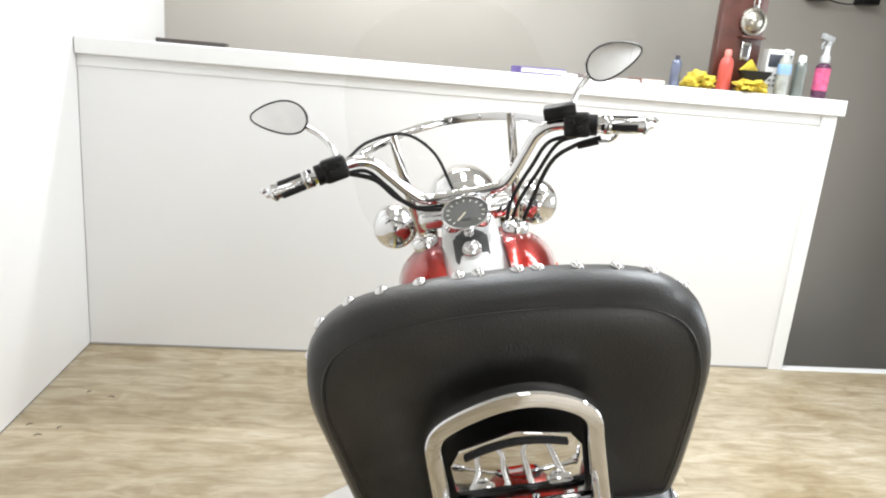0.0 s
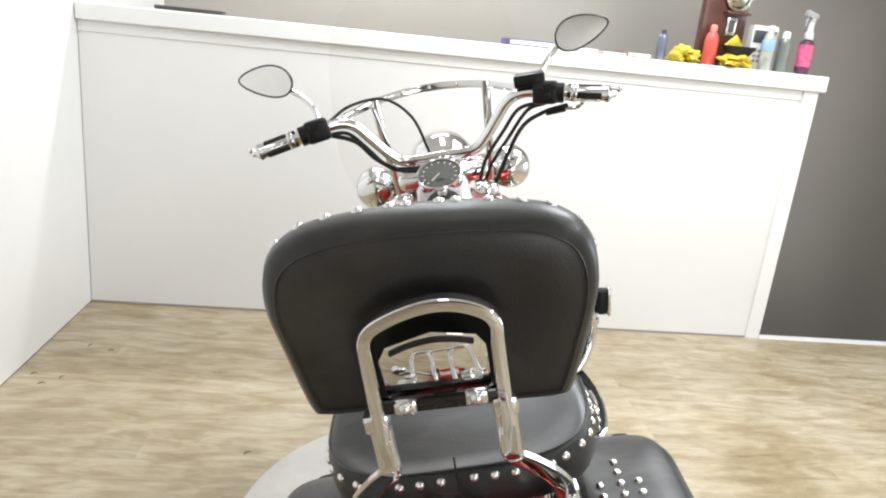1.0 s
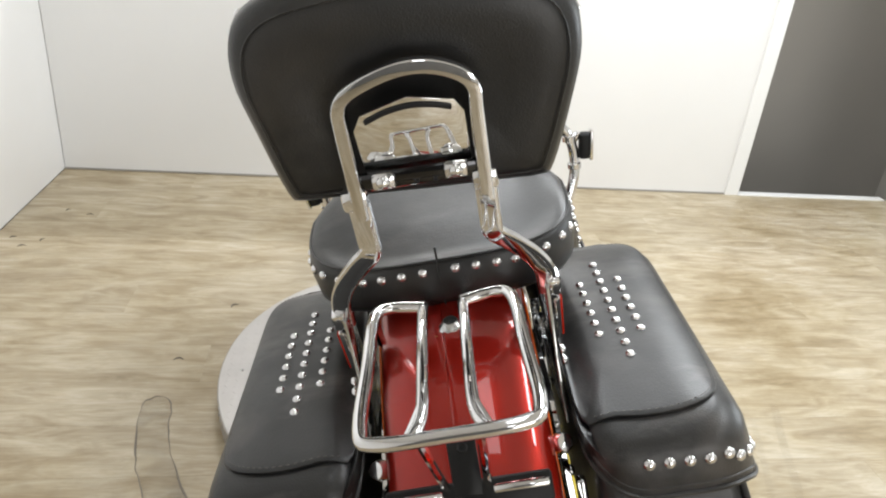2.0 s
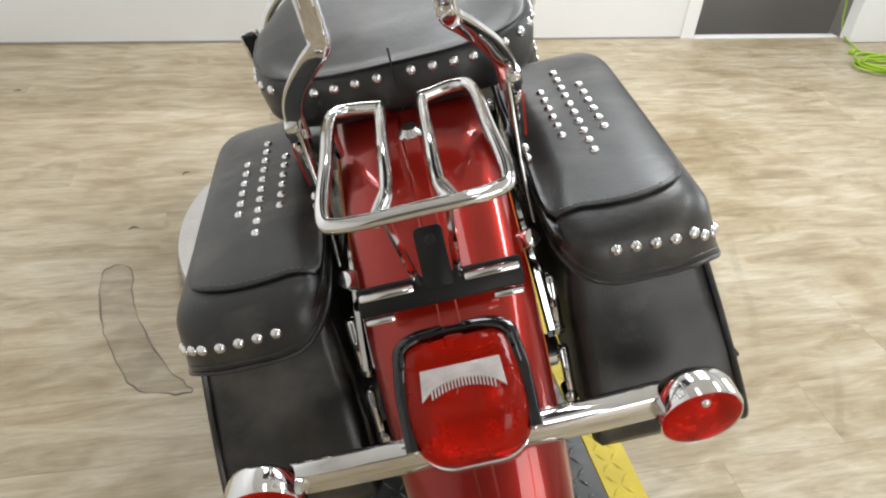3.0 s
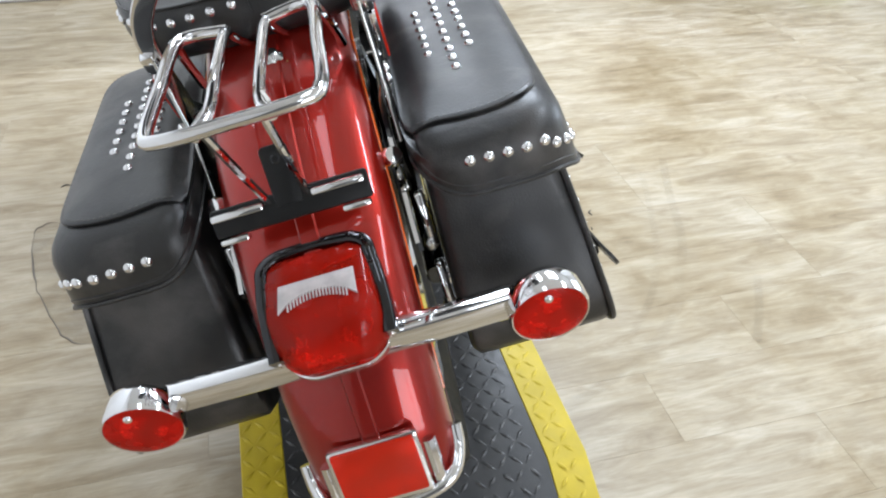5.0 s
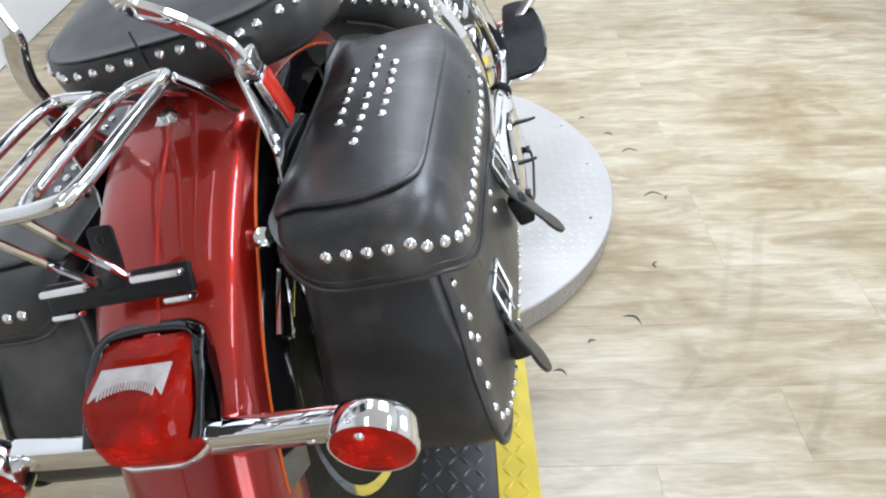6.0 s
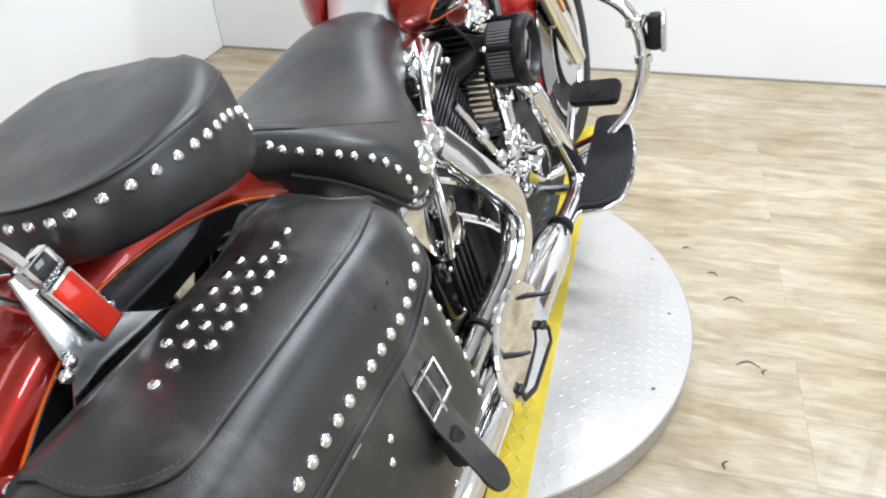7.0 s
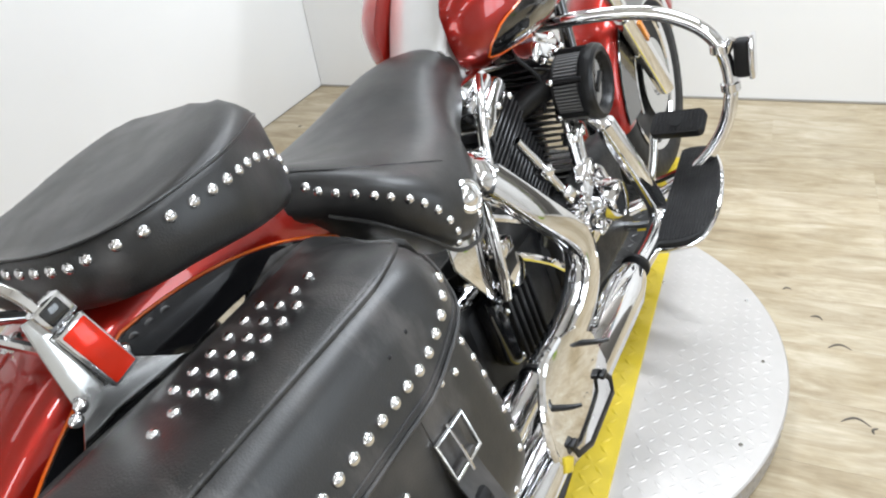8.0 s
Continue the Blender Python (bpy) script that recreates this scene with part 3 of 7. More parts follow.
def fender_arc(name, profile, a0, a1, steps, material, parent, label, thick=0.004):
    rings = []
    outer = [(-x, r) for x, r in profile[:0:-1]] + list(profile)
    inner = [(x * 0.965, r - thick) for x, r in outer[::-1]]
    for k in range(steps + 1):
        a = a0 + (a1 - a0) * k / steps
        rings.append([f_point(x, a, r) for x, r in outer + inner])
    return part(name, loft(rings), material, parent, label, 50)


rear_fender = fender_arc("rear_fender", F_PROFILE, radians(-38), radians(72.8), 52, RED, bike, "candy red rear fender with a centre ridge")
part("fender_ridge", loft([[f_point(x, radians(-36 + 107 * k / 40), 0.0058 + h) for x, h in ((-0.011, 0), (-0.009, 0.002), (0, 0.0025), (0.009, 0.002), (0.011, 0), (0, -0.002))] for k in range(41)]), RED, rear_fender)
for s in (-1, 1):
    edge = []
    rings = []
    for k in range(31):
        deg = -24 + 88 * k / 30
        a = radians(deg)
        up = -0.031 - 0.0018 * max(0.0, 14 - deg) - 0.016 * min(1.0, max(0.0, (deg - 14) / 24))
        low = min(-0.10, up - 0.02)
        rings.append([f_point(s * 0.0935, a, up), f_point(s * 0.0958, a, up - 0.002), f_point(s * 0.0975, a, low), f_point(s * 0.0945, a, low - 0.002)])
        edge.append(f_point(s * 0.0952, a, up + 0.001))
    part("fender_side_panel", loft(rings), BLACKPAINT, rear_fender, "black painted side panel")
    part("pinstripe", tube(edge, 0.0016, 6, smooth=False), ORANGE, rear_fender, "orange pinstripe")
    # chrome strut along the fender
    part("fender_strut", tube([(s * 0.106, 0.16, 0.610), (s * 0.106, 0.02, 0.635), (s * 0.106, -0.10, 0.600), (s * 0.106, -0.17, 0.560)], 0.02, 10, flat=(0.016, 0.004), up=(1, 0, 0)), CHROME, bike, "chrome fender strut")
    for y, z in ((0.02, 0.636), (-0.10, 0.600)):
        shared("bolt", BOLT, bike, axis((s * 0.110, y, z), (s, 0, 0)))
# chrome tip and rear reflector
tip = part("fender_tip", tube([f_point(-0.097, radians(68.2), -0.030), f_point(-0.095, radians(70.8), -0.020), f_point(-0.082, radians(72.6), 0.000), f_point(-0.05, radians(73.6), 0.008), f_point(0, radians(73.9), 0.010), f_point(0.05, radians(73.6), 0.008), f_point(0.082, radians(72.6), 0.000), f_point(0.095, radians(70.8), -0.020), f_point(0.097, radians(68.2), -0.030)], 0.0085, 10), CHROME, rear_fender, "chrome fender tip")
frame_m = axis(f_point(0, radians(68.6), 0.007), f_point(0, radians(68.6), 1) - f_point(0, radians(68.6), 0))
frame_m = Matrix.Translation(frame_m.translation) @ Matrix(((1, 0, 0), (0, -math.cos(radians(68.6)), -math.sin(radians(68.6))), (0, -math.sin(radians(68.6)), math.cos(radians(68.6))))).to_4x4()
ref = part("rear_reflector", plate(rounded(-0.051, -0.040, 0.051, 0.040, 0.006), 0.012, frame_m, 0.003), CHROME, rear_fender, "chrome framed red reflector")
part("lens", plate(rounded(-0.0465, -0.037, 0.0465, 0.033, 0.003), 0.014, frame_m @ Matrix.Translation((0, 0, 0.001)), 0.002), REFLECTOR, ref, "red lens")
for s in (-1, 1):
    part("tip_rib", tube([f_point(s * 0.064, radians(67.2), -0.001), f_point(s * 0.066, radians(73.3), 0.002)], 0.008, 8, smooth=False), CHROME, rear_fender)

# tail light: a lens box standing off the fender, its pale window facing up
def tail_slices(slices):
    rings = []
    for z, y0, y1, w, r_front, r_back in slices:
        rings.append([Vector((x, y, z + 0.12 * (y + 0.26))) for x, y in rounded(-w, y1, w, y0, (r_back, r_back, r_front, r_front), 8)])
    return rings


tail = part("tail_light", loft(tail_slices(((0.530, -0.225, -0.296, 0.050, 0.01, 0.030), (0.538, -0.225, -0.304, 0.055, 0.01, 0.034), (0.548, -0.215, -0.3120, 0.0570, 0.012, 0.036), (0.555, -0.210, -0.3130, 0.0575, 0.012, 0.036), (0.557, -0.208, -0.310, 0.0560, 0.012, 0.034)))), CHROME, bike, "chrome bodied tail light with a red lens")
hood_half = [(0.0605, -0.296, 0.566), (0.0610, -0.275, 0.580), (0.0608, -0.252, 0.596), (0.0590, -0.234, 0.607), (0.0555, -0.2165, 0.615), (0.0420, -0.2075, 0.6185), (0.02, -0.2045, 0.6195)]
hood_line = [(-x, y, z) for x, y, z in hood_half] + [(0.0, -0.204, 0.620)] + hood_half[::-1]
hood = part("visor", tube(hood_line, 0.01, 16, steps=5, flat=(0.0078, 0.0185), up=(0, 0, 1)), DARKCHROME, tail, "dark chrome visor round the lens")
part("lamp_shell", loft(tail_slices(((0.553, -0.2040, -0.238, 0.0596, 0.012, 0.004), (0.580, -0.2035, -0.240, 0.0602, 0.013, 0.004), (0.604, -0.2035, -0.238, 0.0600, 0.014, 0.004), (0.612, -0.2060, -0.236, 0.0580, 0.014, 0.004)))), DARKCHROME, tail, "dark chrome shell behind the lens")
part("visor_lip", tube([(x * 0.965, y - 0.003, z + 0.0165) for x, y, z in hood_line], 0.0017, 8, steps=5), CHROME, hood, "bright chrome lip")
part("lens_backing", block(0.104, 0.004, 0.052, pose(0, -0.222, 0.588, -14, 0, 0), 0.002), DIFFUSER, tail)
part("lens_tray", plate(rounded(-0.050, -0.305, 0.050, -0.226, 0.02), 0.003, Matrix.Translation((0, 0, 0.5585))), DIFFUSER, tail, "bright faceted reflector")
for k in range(9):
    x = -0.042 + 0.0105 * k
    part("reflector_facet", loft([[Vector((x - 0.005, y, 0.561)), Vector((x, y - 0.003, z)), Vector((x + 0.005, y, 0.561))] for y, z in ((-0.228, 0.582), (-0.262, 0.568), (-0.300, 0.571))]), DIFFUSER, tail)
part("bulb", lathe([(0.012, 0.0), (0.012, 0.012), (0.008, 0.020), (0, 0.022)], axis((0, -0.236, 0.584), (0, -1, 0.1)), 14), FROST, tail)
part("lens", loft(tail_slices(((0.556, -0.222, -0.305, 0.0530, 0.008, 0.030), (0.560, -0.222, -0.3125, 0.0572, 0.010, 0.033), (0.572, -0.216, -0.3185, 0.0588, 0.012, 0.034), (0.588, -0.212, -0.3175, 0.0588, 0.014, 0.033), (0.604, -0.209, -0.3110, 0.0578, 0.015, 0.030), (0.616, -0.209, -0.3030, 0.0565, 0.015, 0.027), (0.6225, -0.211, -0.2965, 0.0540, 0.015, 0.024), (0.6255, -0.214, -0.2900, 0.0500, 0.014, 0.021), (0.6262, -0.224, -0.2700, 0.0350, 0.010, 0.015)))), REDLENS, tail, "red plastic lens")
TOPFACE = Matrix.Translation((0.001, -0.268, 0.6262)) @ pose(0, 0, 0, 7, 0, 0)
part("lens_window", plate([(-0.0410, -0.0185), (-0.031, -0.0085), (-0.017, -0.0020), (0.0, 0.0005), (0.017, -0.0020), (0.031, -0.0085), (0.0410, -0.0185), (0.0400, 0.0170), (-0.0400, 0.0170)], 0.0030, TOPFACE @ Matrix.Translation((0, 0, -0.001)), 0.0008), FROST, tail, "pale ribbed window in the lens")
for k in range(19):
    x = -0.0306 + 0.0034 * k
    y = -0.0010 - 9.5 * x * x
    part("lens_rib", tube([TOPFACE @ Vector((x, y - 0.0080, 0.0006)), TOPFACE @ Vector((x, y + 0.0015, 0.0022))], 0.0010, 5, smooth=False), FROST, tail)
for s in (-1, 1):
    shared("screw", SMALLSTUD, tail, axis((s * 0.0600, -0.294, 0.566), (s, -0.3, 0.3)))

# light bar and turn signals
bar = part("light_bar", tube([(-0.192, -0.278, 0.545), (-0.10, -0.280, 0.545), (0, -0.280, 0.545), (0.10, -0.280, 0.545), (0.192, -0.278, 0.545)], 0.02, 14, flat=(0.0165, 0.0125), up=(0, 1, 0)), CHROME, bike, "flat chrome light bar")
for s in (-1, 1):
    m = axis((s * 0.222, -0.261, 0.541), (0, -1, -0.08))
    sig = part("turn_signal", lathe([(0.0, 0.002), (0.018, 0.003), (0.033, 0.007), (0.0400, 0.013), (0.0426, 0.021), (0.0432, 0.042), (0.0415, 0.046), (0.037, 0.044), (0.0, 0.042)], m, 36), CHROME, bike, "chrome turn signal with a flat red lens")
    part("lens_backing", lathe([(0.0370, 0.0420), (0.0370, 0.0432), (0, 0.0434)], m, 28), DIFFUSER, sig)
    part("lens", lathe([(0.040, 0.040), (0.0405, 0.0450), (0.038, 0.0468), (0.026, 0.0482), (0.012, 0.0489), (0, 0.0490)], m, 36), REDLENS, sig, "red plastic lens")
    part("stem", tube([(s * 0.180, -0.278, 0.545), (s * 0.215, -0.266, 0.541)], 0.013, 10, smooth=False), CHROME, sig)
    shared("screw", SMALLSTUD, sig, m @ pose(0, 0.031, 0.0485))

# number plate bracket
bracket = part("plate_bracket", block(0.165, 0.008, 0.030, pose(0, -0.206, 0.692, -30, 0, 0), 0.006), MATTEBLACK, bike, "empty black number plate bracket")
part("tab", plate(rounded(-0.0145, 0.0, 0.0145, 0.062, (0.001, 0.001, 0.006, 0.006)), 0.004, pose(0, -0.206, 0.692, 62, 0, 0), 0.0015), MATTEBLACK, bracket)
for s in (-1, 1):
    part("clamp", block(0.055, 0.014, 0.008, pose(s * 0.052, -0.210, 0.702, -30, 0, 0), 0.003), CHROME, bracket, "chrome clamp")
    part("clip", block(0.030, 0.016, 0.007, pose(s * 0.064, -0.216, 0.676, -30, 0, 0), 0.003), CHROME, bracket, "chrome clip")
part("tab_bolt", lathe([(0.0065, 0), (0.0065, 0.004), (0.0045, 0.005), (0, 0.003)], axis((0, -0.1830, 0.735), (0, -0.88, 0.47)), 12), BLACKMETAL, bracket)

# luggage rack
rack = part("luggage_rack", tube([(-0.020, -0.055, 0.822), (-0.060, -0.052, 0.826), (-0.074, -0.075, 0.828), (-0.075, -0.16, 0.828), (-0.0755, -0.250, 0.828), (-0.060, -0.269, 0.828), (0.0, -0.271, 0.828), (0.062, -0.269, 0.828), (0.0785, -0.250, 0.828), (0.077, -0.16, 0.828), (0.075, -0.075, 0.828), (0.060, -0.052, 0.826), (0.020, -0.055, 0.822)], 0.0066, 10, steps=5), CHROME, bike, "chrome tube luggage rack")
for s in (-1, 1):
    part("rail", tube([(s * 0.022, 0.028, 0.772), (s * 0.022, -0.02, 0.800), (s * 0.022, -0.062, 0.823), (s * 0.022, -0.15, 0.826), (s * 0.023, -0.235, 0.824), (s * 0.034, -0.268, 0.823)], 0.006, 10), CHROME, rack)
    part("rail_end", tube([(s * 0.022, -0.225, 0.825), (s * 0.034, -0.262, 0.823)], 0.005, 8, smooth=False), CHROME, rack)
    part("strut", tube([(s * 0.026, -0.266, 0.823), (s * 0.023, -0.238, 0.765), (s * 0.020, -0.205, 0.702)], 0.0042, 8), CHROME, rack)
    part("foot", tube([(s * 0.076, -0.06, 0.824), (s * 0.082, -0.03, 0.79), (s * 0.086, 0.0, 0.750)], 0.0055, 8), CHROME, rack)
part("rack_bolt", lathe([(0.017, 0), (0.017, 0.004), (0.012, 0.008), (0.009, 0.012), (0, 0.013)], axis((0, 0.005, 0.752), (0, -0.1, 1)), 10), STEEL, rack, "steel mounting bolt")
part("rack_washer", block(0.042, 0.03, 0.004, pose(0, 0.004, 0.751), 0.0015), plain("brass_tag", (0.55, 0.38, 0.12), 0.35, metal=0.7), rack)

# frame and rear mechanics under the seat
part("frame_rail", tube([(0.06, 1.30, 0.90), (0.07, 1.26, 0.50), (0.08, 1.20, 0.20), (0.10, 0.6, 0.18), (0.10, 0.3, 0.25), (0.09, 0.28, 0.5), (0.06, 0.36, 0.66)], 0.016, 10), BLACKPAINT, bike)
part("frame_rail", tube([(-0.06, 1.30, 0.90), (-0.07, 1.26, 0.50), (-0.08, 1.20, 0.20), (-0.10, 0.6, 0.18), (-0.10, 0.3, 0.25), (-0.09, 0.28, 0.5), (-0.06, 0.36, 0.66)], 0.016, 10), BLACKPAINT, bike)
part("frame_backbone", tube([(0, 1.27, 0.93), (0, 1.1, 0.84), (0, 0.6, 0.70), (0, 0.36, 0.64)], 0.024, 10), BLACKPAINT, bike)
for s in (-1, 1):
    part("swing_arm", tube([(s * 0.1, 0.42, 0.34), (s * 0.105, 0.2, 0.33), (s * 0.105, 0.03, 0.325)], 0.019, 10), BLACKPAINT, bike)
    part("axle_cover", lathe([(0, 0), (0.026, 0), (0.026, 0.014), (0.018, 0.022), (0, 0.024)], axis((s * 0.118, 0.03, 0.325), (s, 0, 0)), 16), CHROME, bike)
part("side_stand", tube([(-0.12, 0.95, 0.20), (-0.19, 0.90, 0.10), (-0.25, 0.86, 0.066)], 0.012, 8), CHROME, bike, "chrome side stand")
part("oil_tank", block(0.24, 0.16, 0.18, pose(0, 0.40, 0.50), 0.03, 3), CHROME, bike, "polished oil tank")


# ---- saddlebags ----
def saddlebag(s):
    """s: 1 for the right bag, -1 for the left."""
    X = lambda x: s * x
    bag = part("saddlebag", bag_body(s), BAGLEATHER, bike, "black leather saddlebag with chrome studs and two buckled straps", 50)
    # lid: an open shell with a rounded hem, flaring outwards
    def outline(d):
        return even(rounded(0.127 + d * 0.4, -0.163 + d, 0.309 - d, 0.314 - d, (max(0.045 - d, 0.004), max(0.060 - d, 0.004), max(0.085 - d, 0.004), 0.022), 7), 120)

    def hem(x, y):
        t = max(0.0, min(1.0, (0.204 - x) / 0.08))
        o = max(0.0, min(1.0, (x - 0.25) / 0.05))
        f = max(0.0, min(1.0, (y - 0.16) / 0.14))
        o *= max(0.0, min(1.0, (y + 0.19) / 0.12))
        return min(0.676, 0.609 + 0.050 * t ** 2.4 - 0.043 * o * o * (3 - 2 * o) + 0.060 * f ** 1.5)

    def slope(x, y, z):
        return z + 0.042 * (y - 0.17) * (z - 0.55) / 0.145 - 0.024 * max(0, (y - 0.21) / 0.09) ** 2

    def flare(x, y, z):
        out = max(0.0, min(1.0, (x - 0.24) / 0.05))
        back = max(0.0, min(1.0, (-0.13 - y) / 0.04))
        drop = max(0.0, 0.690 - z)
        return x + out * 0.085 * drop, y + back * 0.03 * max(0.0, 0.03 - abs(drop - 0.08))
    rings = []
    for share, d, z in ((0.0, -0.001, 0), (0.12, 0.0, 0), (0.4, 0.001, 0), (0.7, 0.003, 0), (1.0, 0.006, 0.662), (0, 0.011, 0.673), (0, 0.020, 0.6835), (0, 0.034, 0.6898), (0, 0.054, 0.6928), (0, 0.080, 0.6942)):
        ring = []
        for x, y in outline(d):
            low = hem(x, y)
            h = low + (max(0.662, low + 0.004) - low) * share if d <= 0.006 else max(z, low + 0.006 + d * 0.2)
            h = slope(x, y, h)
            x, y = flare(x, y, h)
            ring.append(Vector((X(x), y, h)))
        rings.append(ring)
    under = [p + Vector((-s * 0.004 if abs(p.x) > 0.2 else 0.0, 0.004 if p.y < -0.1 else 0.0, 0.0006)) for p in rings[0]]
    inside = [Vector((p.x * 0.985, p.y * 0.97, p.z + 0.03)) for p in under]
    lid = part("lid", loft([inside, under] + rings), BAGLEATHER, bag, "studded leather lid", 60)
    part("hem_ridge", tube([p + (q - p).normalized() * 0.012 for p, q in zip(rings[0], rings[4])], 0.0016, 6, closed=True, smooth=False), BAGLEATHER, lid)
    part("piping", tube([p + Vector((0, 0, 0.002)) for p in rings[0]], 0.0030, 6, closed=True, smooth=False), BAGLEATHER, lid)
    # second layer on the lid
    skin = skin_of(lid)

    def rest(x, y, up):
        p, _, _, _ = skin.ray_cast(Vector((X(x), y, 0.9)), Vector((0, 0, -1)), 1.0)
        return (p.z if p else 0.69) + up
    lay = [(q.x, q.y) for q in spline([(0.129, -0.106, 0), (0.165, -0.116, 0), (0.21, -0.121, 0), (0.25, -0.116, 0), (0.277, -0.100, 0), (0.288, -0.074, 0), (0.290, -0.02, 0), (0.291, 0.06, 0), (0.292, 0.14, 0), (0.291, 0.20, 0), (0.281, 0.245, 0), (0.258, 0.276, 0), (0.225, 0.291, 0), (0.18, 0.296, 0), (0.140, 0.292, 0), (0.130, 0.275, 0), (0.129, 0.16, 0), (0.129, 0.02, 0)], 4, True)]
    cx, cy = 0.207, 0.09
    rr = []
    for f, up in ((0.985, 0.0002), (0.998, 0.0012), (1.0, 0.0044), (0.993, 0.0052), (0.97, 0.0051), (0.9, 0.0050), (0.75, 0.0050), (0.55, 0.0050), (0.35, 0.0050), (0.1, 0.0050)):
        rr.append([Vector((X(x), y, rest(x, y, up))) for x, y in [(cx + (x - cx) * f, cy + (y - cy) * f) for x, y in lay]])
    top = part("lid_panel", loft(rr), BAGLEATHER, lid, "stitched leather panel", 60)
    n = len(lay)
    for k in range(90):
        i = k * n / 90
        (x, y), (nx, ny) = lay[int(i)], lay[(int(i) + 1) % n]
        t = i - int(i)
        qx, qy = cx + (x + (nx - x) * t - cx) * 0.955, cy + (y + (ny - y) * t - cy) * 0.975
        if qx > 0.14:
            shared("stitch", STITCH, top, pose(X(qx), qy, rest(qx, qy, 0.0052), 0, 0, math.degrees(math.atan2(ny - y, X(nx) - X(x)))))
    lead = 0.003 if s > 0 else -0.007
    spots = [(0.2085 - 0.0002 * k, 0.1875 + lead - 0.0235 * k) for k in range(10)]
    spots += [(x, 0.1875 + lead - 0.0235 * k) for x in (0.1795, 0.2325) for k in range(2, 8)]
    studs_on(top, [((X(x), y, 0.8), (0, 0, -1)) for x, y in spots])
    edge = [Vector((X(bag_at(z)[3] - 0.002), bag_at(z)[0] + 0.001, z)) for z in (0.595, 0.55, 0.50, 0.45, 0.42, 0.40, 0.38, 0.362, 0.345)]
    part("piping", tube(edge, 0.0042, 8), BAGLEATHER, bag)
    # studs along the lid's hem
    rays = [((X(0.188 + 0.0213 * k), -0.4, (0.648 if s > 0 else 0.641) - 0.001 * k), (0, 1, 0)) for k in range(5)]
    corner = [(0.287, -0.150, 22, 0.634), (0.303, -0.138, 45, 0.626), (0.312, -0.120, 70, 0.616)]
    rays += [((X(x + 0.2 * math.sin(radians(a))), y - 0.2 * math.cos(radians(a)), z), (-s * math.sin(radians(a)), math.cos(radians(a)), 0)) for x, y, a, z in corner]
    rays += [((X(0.6), -0.100 + 0.0226 * k, 0.606 - 0.006 * min(1, k / 3)), (-s, 0, 0)) for k in range(13)]
    rays += [((X(0.6), y, z), (-s, 0, 0)) for y, z in ((0.193, 0.604), (0.214, 0.611), (0.234, 0.619), (0.254, 0.629), (0.272, 0.640))]
    studs_on(lid, rays, HEMSTUD)
    for y, z in ((0.183, 0.638), (0.150, 0.634)):
        p, nrm, _, _ = skin.ray_cast(Vector((X(0.6), y, z)), Vector((-s, 0, 0)), 1.0)
        if p:
            shared("lid_bolt", EYELET, lid, axis(p, nrm))
    # studs on the body
    rays = [((X(0.6), 0.262 + 0.014 * math.sin(k / 8 * math.pi), 0.585 - 0.0265 * k), (-s, 0, 0)) for k in range(8)]
    rays += [((X(0.6), bag_at(z)[0] + 0.018, z), (-s, 0, 0)) for z in (0.575, 0.549, 0.523, 0.497, 0.471, 0.445)]
    rays += [((X(0.6), y, z), (-s, 0, 0)) for y, z in ((-0.200, 0.424), (-0.184, 0.409), (-0.165, 0.397), (-0.144, 0.388), (-0.120, 0.380))]
    rays += [((X(0.6), -0.095 + 0.0275 * k, 0.376 - 0.001 * k), (-s, 0, 0)) for k in range(13)]
    rays += [((X(0.6), y, z), (-s, 0, 0)) for y, z in ((0.232, 0.545), (0.205, 0.553), (-0.150, 0.532), (-0.158, 0.506), (0.092, 0.512), (0.078, 0.494))]
    studs_on(bag, rays, SMALLSTUD)
    # straps with buckles
    for path in (((0.296, 0.178, 0.610), (0.303, 0.177, 0.555), (0.309, 0.174, 0.505), (0.320, 0.169, 0.468), (0.344, 0.160, 0.436), (0.374, 0.147, 0.404)),
                 ((0.298, -0.028, 0.610), (0.304, -0.036, 0.535), (0.309, -0.045, 0.472), (0.318, -0.058, 0.438), (0.332, -0.074, 0.412), (0.348, -0.090, 0.387))):
        pts = [Vector((X(x), y, z)) for x, y, z in path]
        strap = part("strap", tube(pts, 0.01, 12, flat=(0.0225, 0.0024), up=(1, 0, 0), steps=5), BAGLEATHER, bag, "leather strap hanging loose below its buckle")
        part("strap_tip", lathe([(0.0222, -0.0024), (0.0222, 0.0024), (0, 0.0024)], axis(pts[-1], (pts[-1] - pts[-2]).cross((pts[-1] - pts[-2]).cross(Vector((1, 0, 0))))), 20), BAGLEATHER, strap)
        c = pts[2] + Vector((s * 0.0100, 0.0, -0.008))
        down = (pts[3] - pts[2]).normalized()
        b = [c + Vector((0, dy, 0)) + down * dz for dy, dz in ((-0.026, -0.022), (0.026, -0.022), (0.026, 0.020), (-0.026, 0.020))]
        buckle = part("buckle", tube(b, 0.0031, 10, closed=True, smooth=False), STEEL, strap, "chrome wire buckle")
        part("prong", tube([c - down * 0.028 + Vector((s * 0.001, 0, 0)), c + Vector((s * 0.003, 0, 0)), c + down * 0.028 + Vector((s * 0.002, 0, 0))], 0.002, 6), CHROME, buckle)
        part("keeper", block(0.012, 0.044, 0.014, Matrix.Translation(pts[3] + Vector((0, 0, 0.012))), 0.004), BAGLEATHER, strap)
        part("catch", block(0.026, 0.024, 0.048, pose(X(path[4][0] - 0.010), path[4][1] - 0.004, path[4][2] - 0.006, 0, -s * 14, 0), 0.006), RUBBER, bag, "black plastic quick catch")
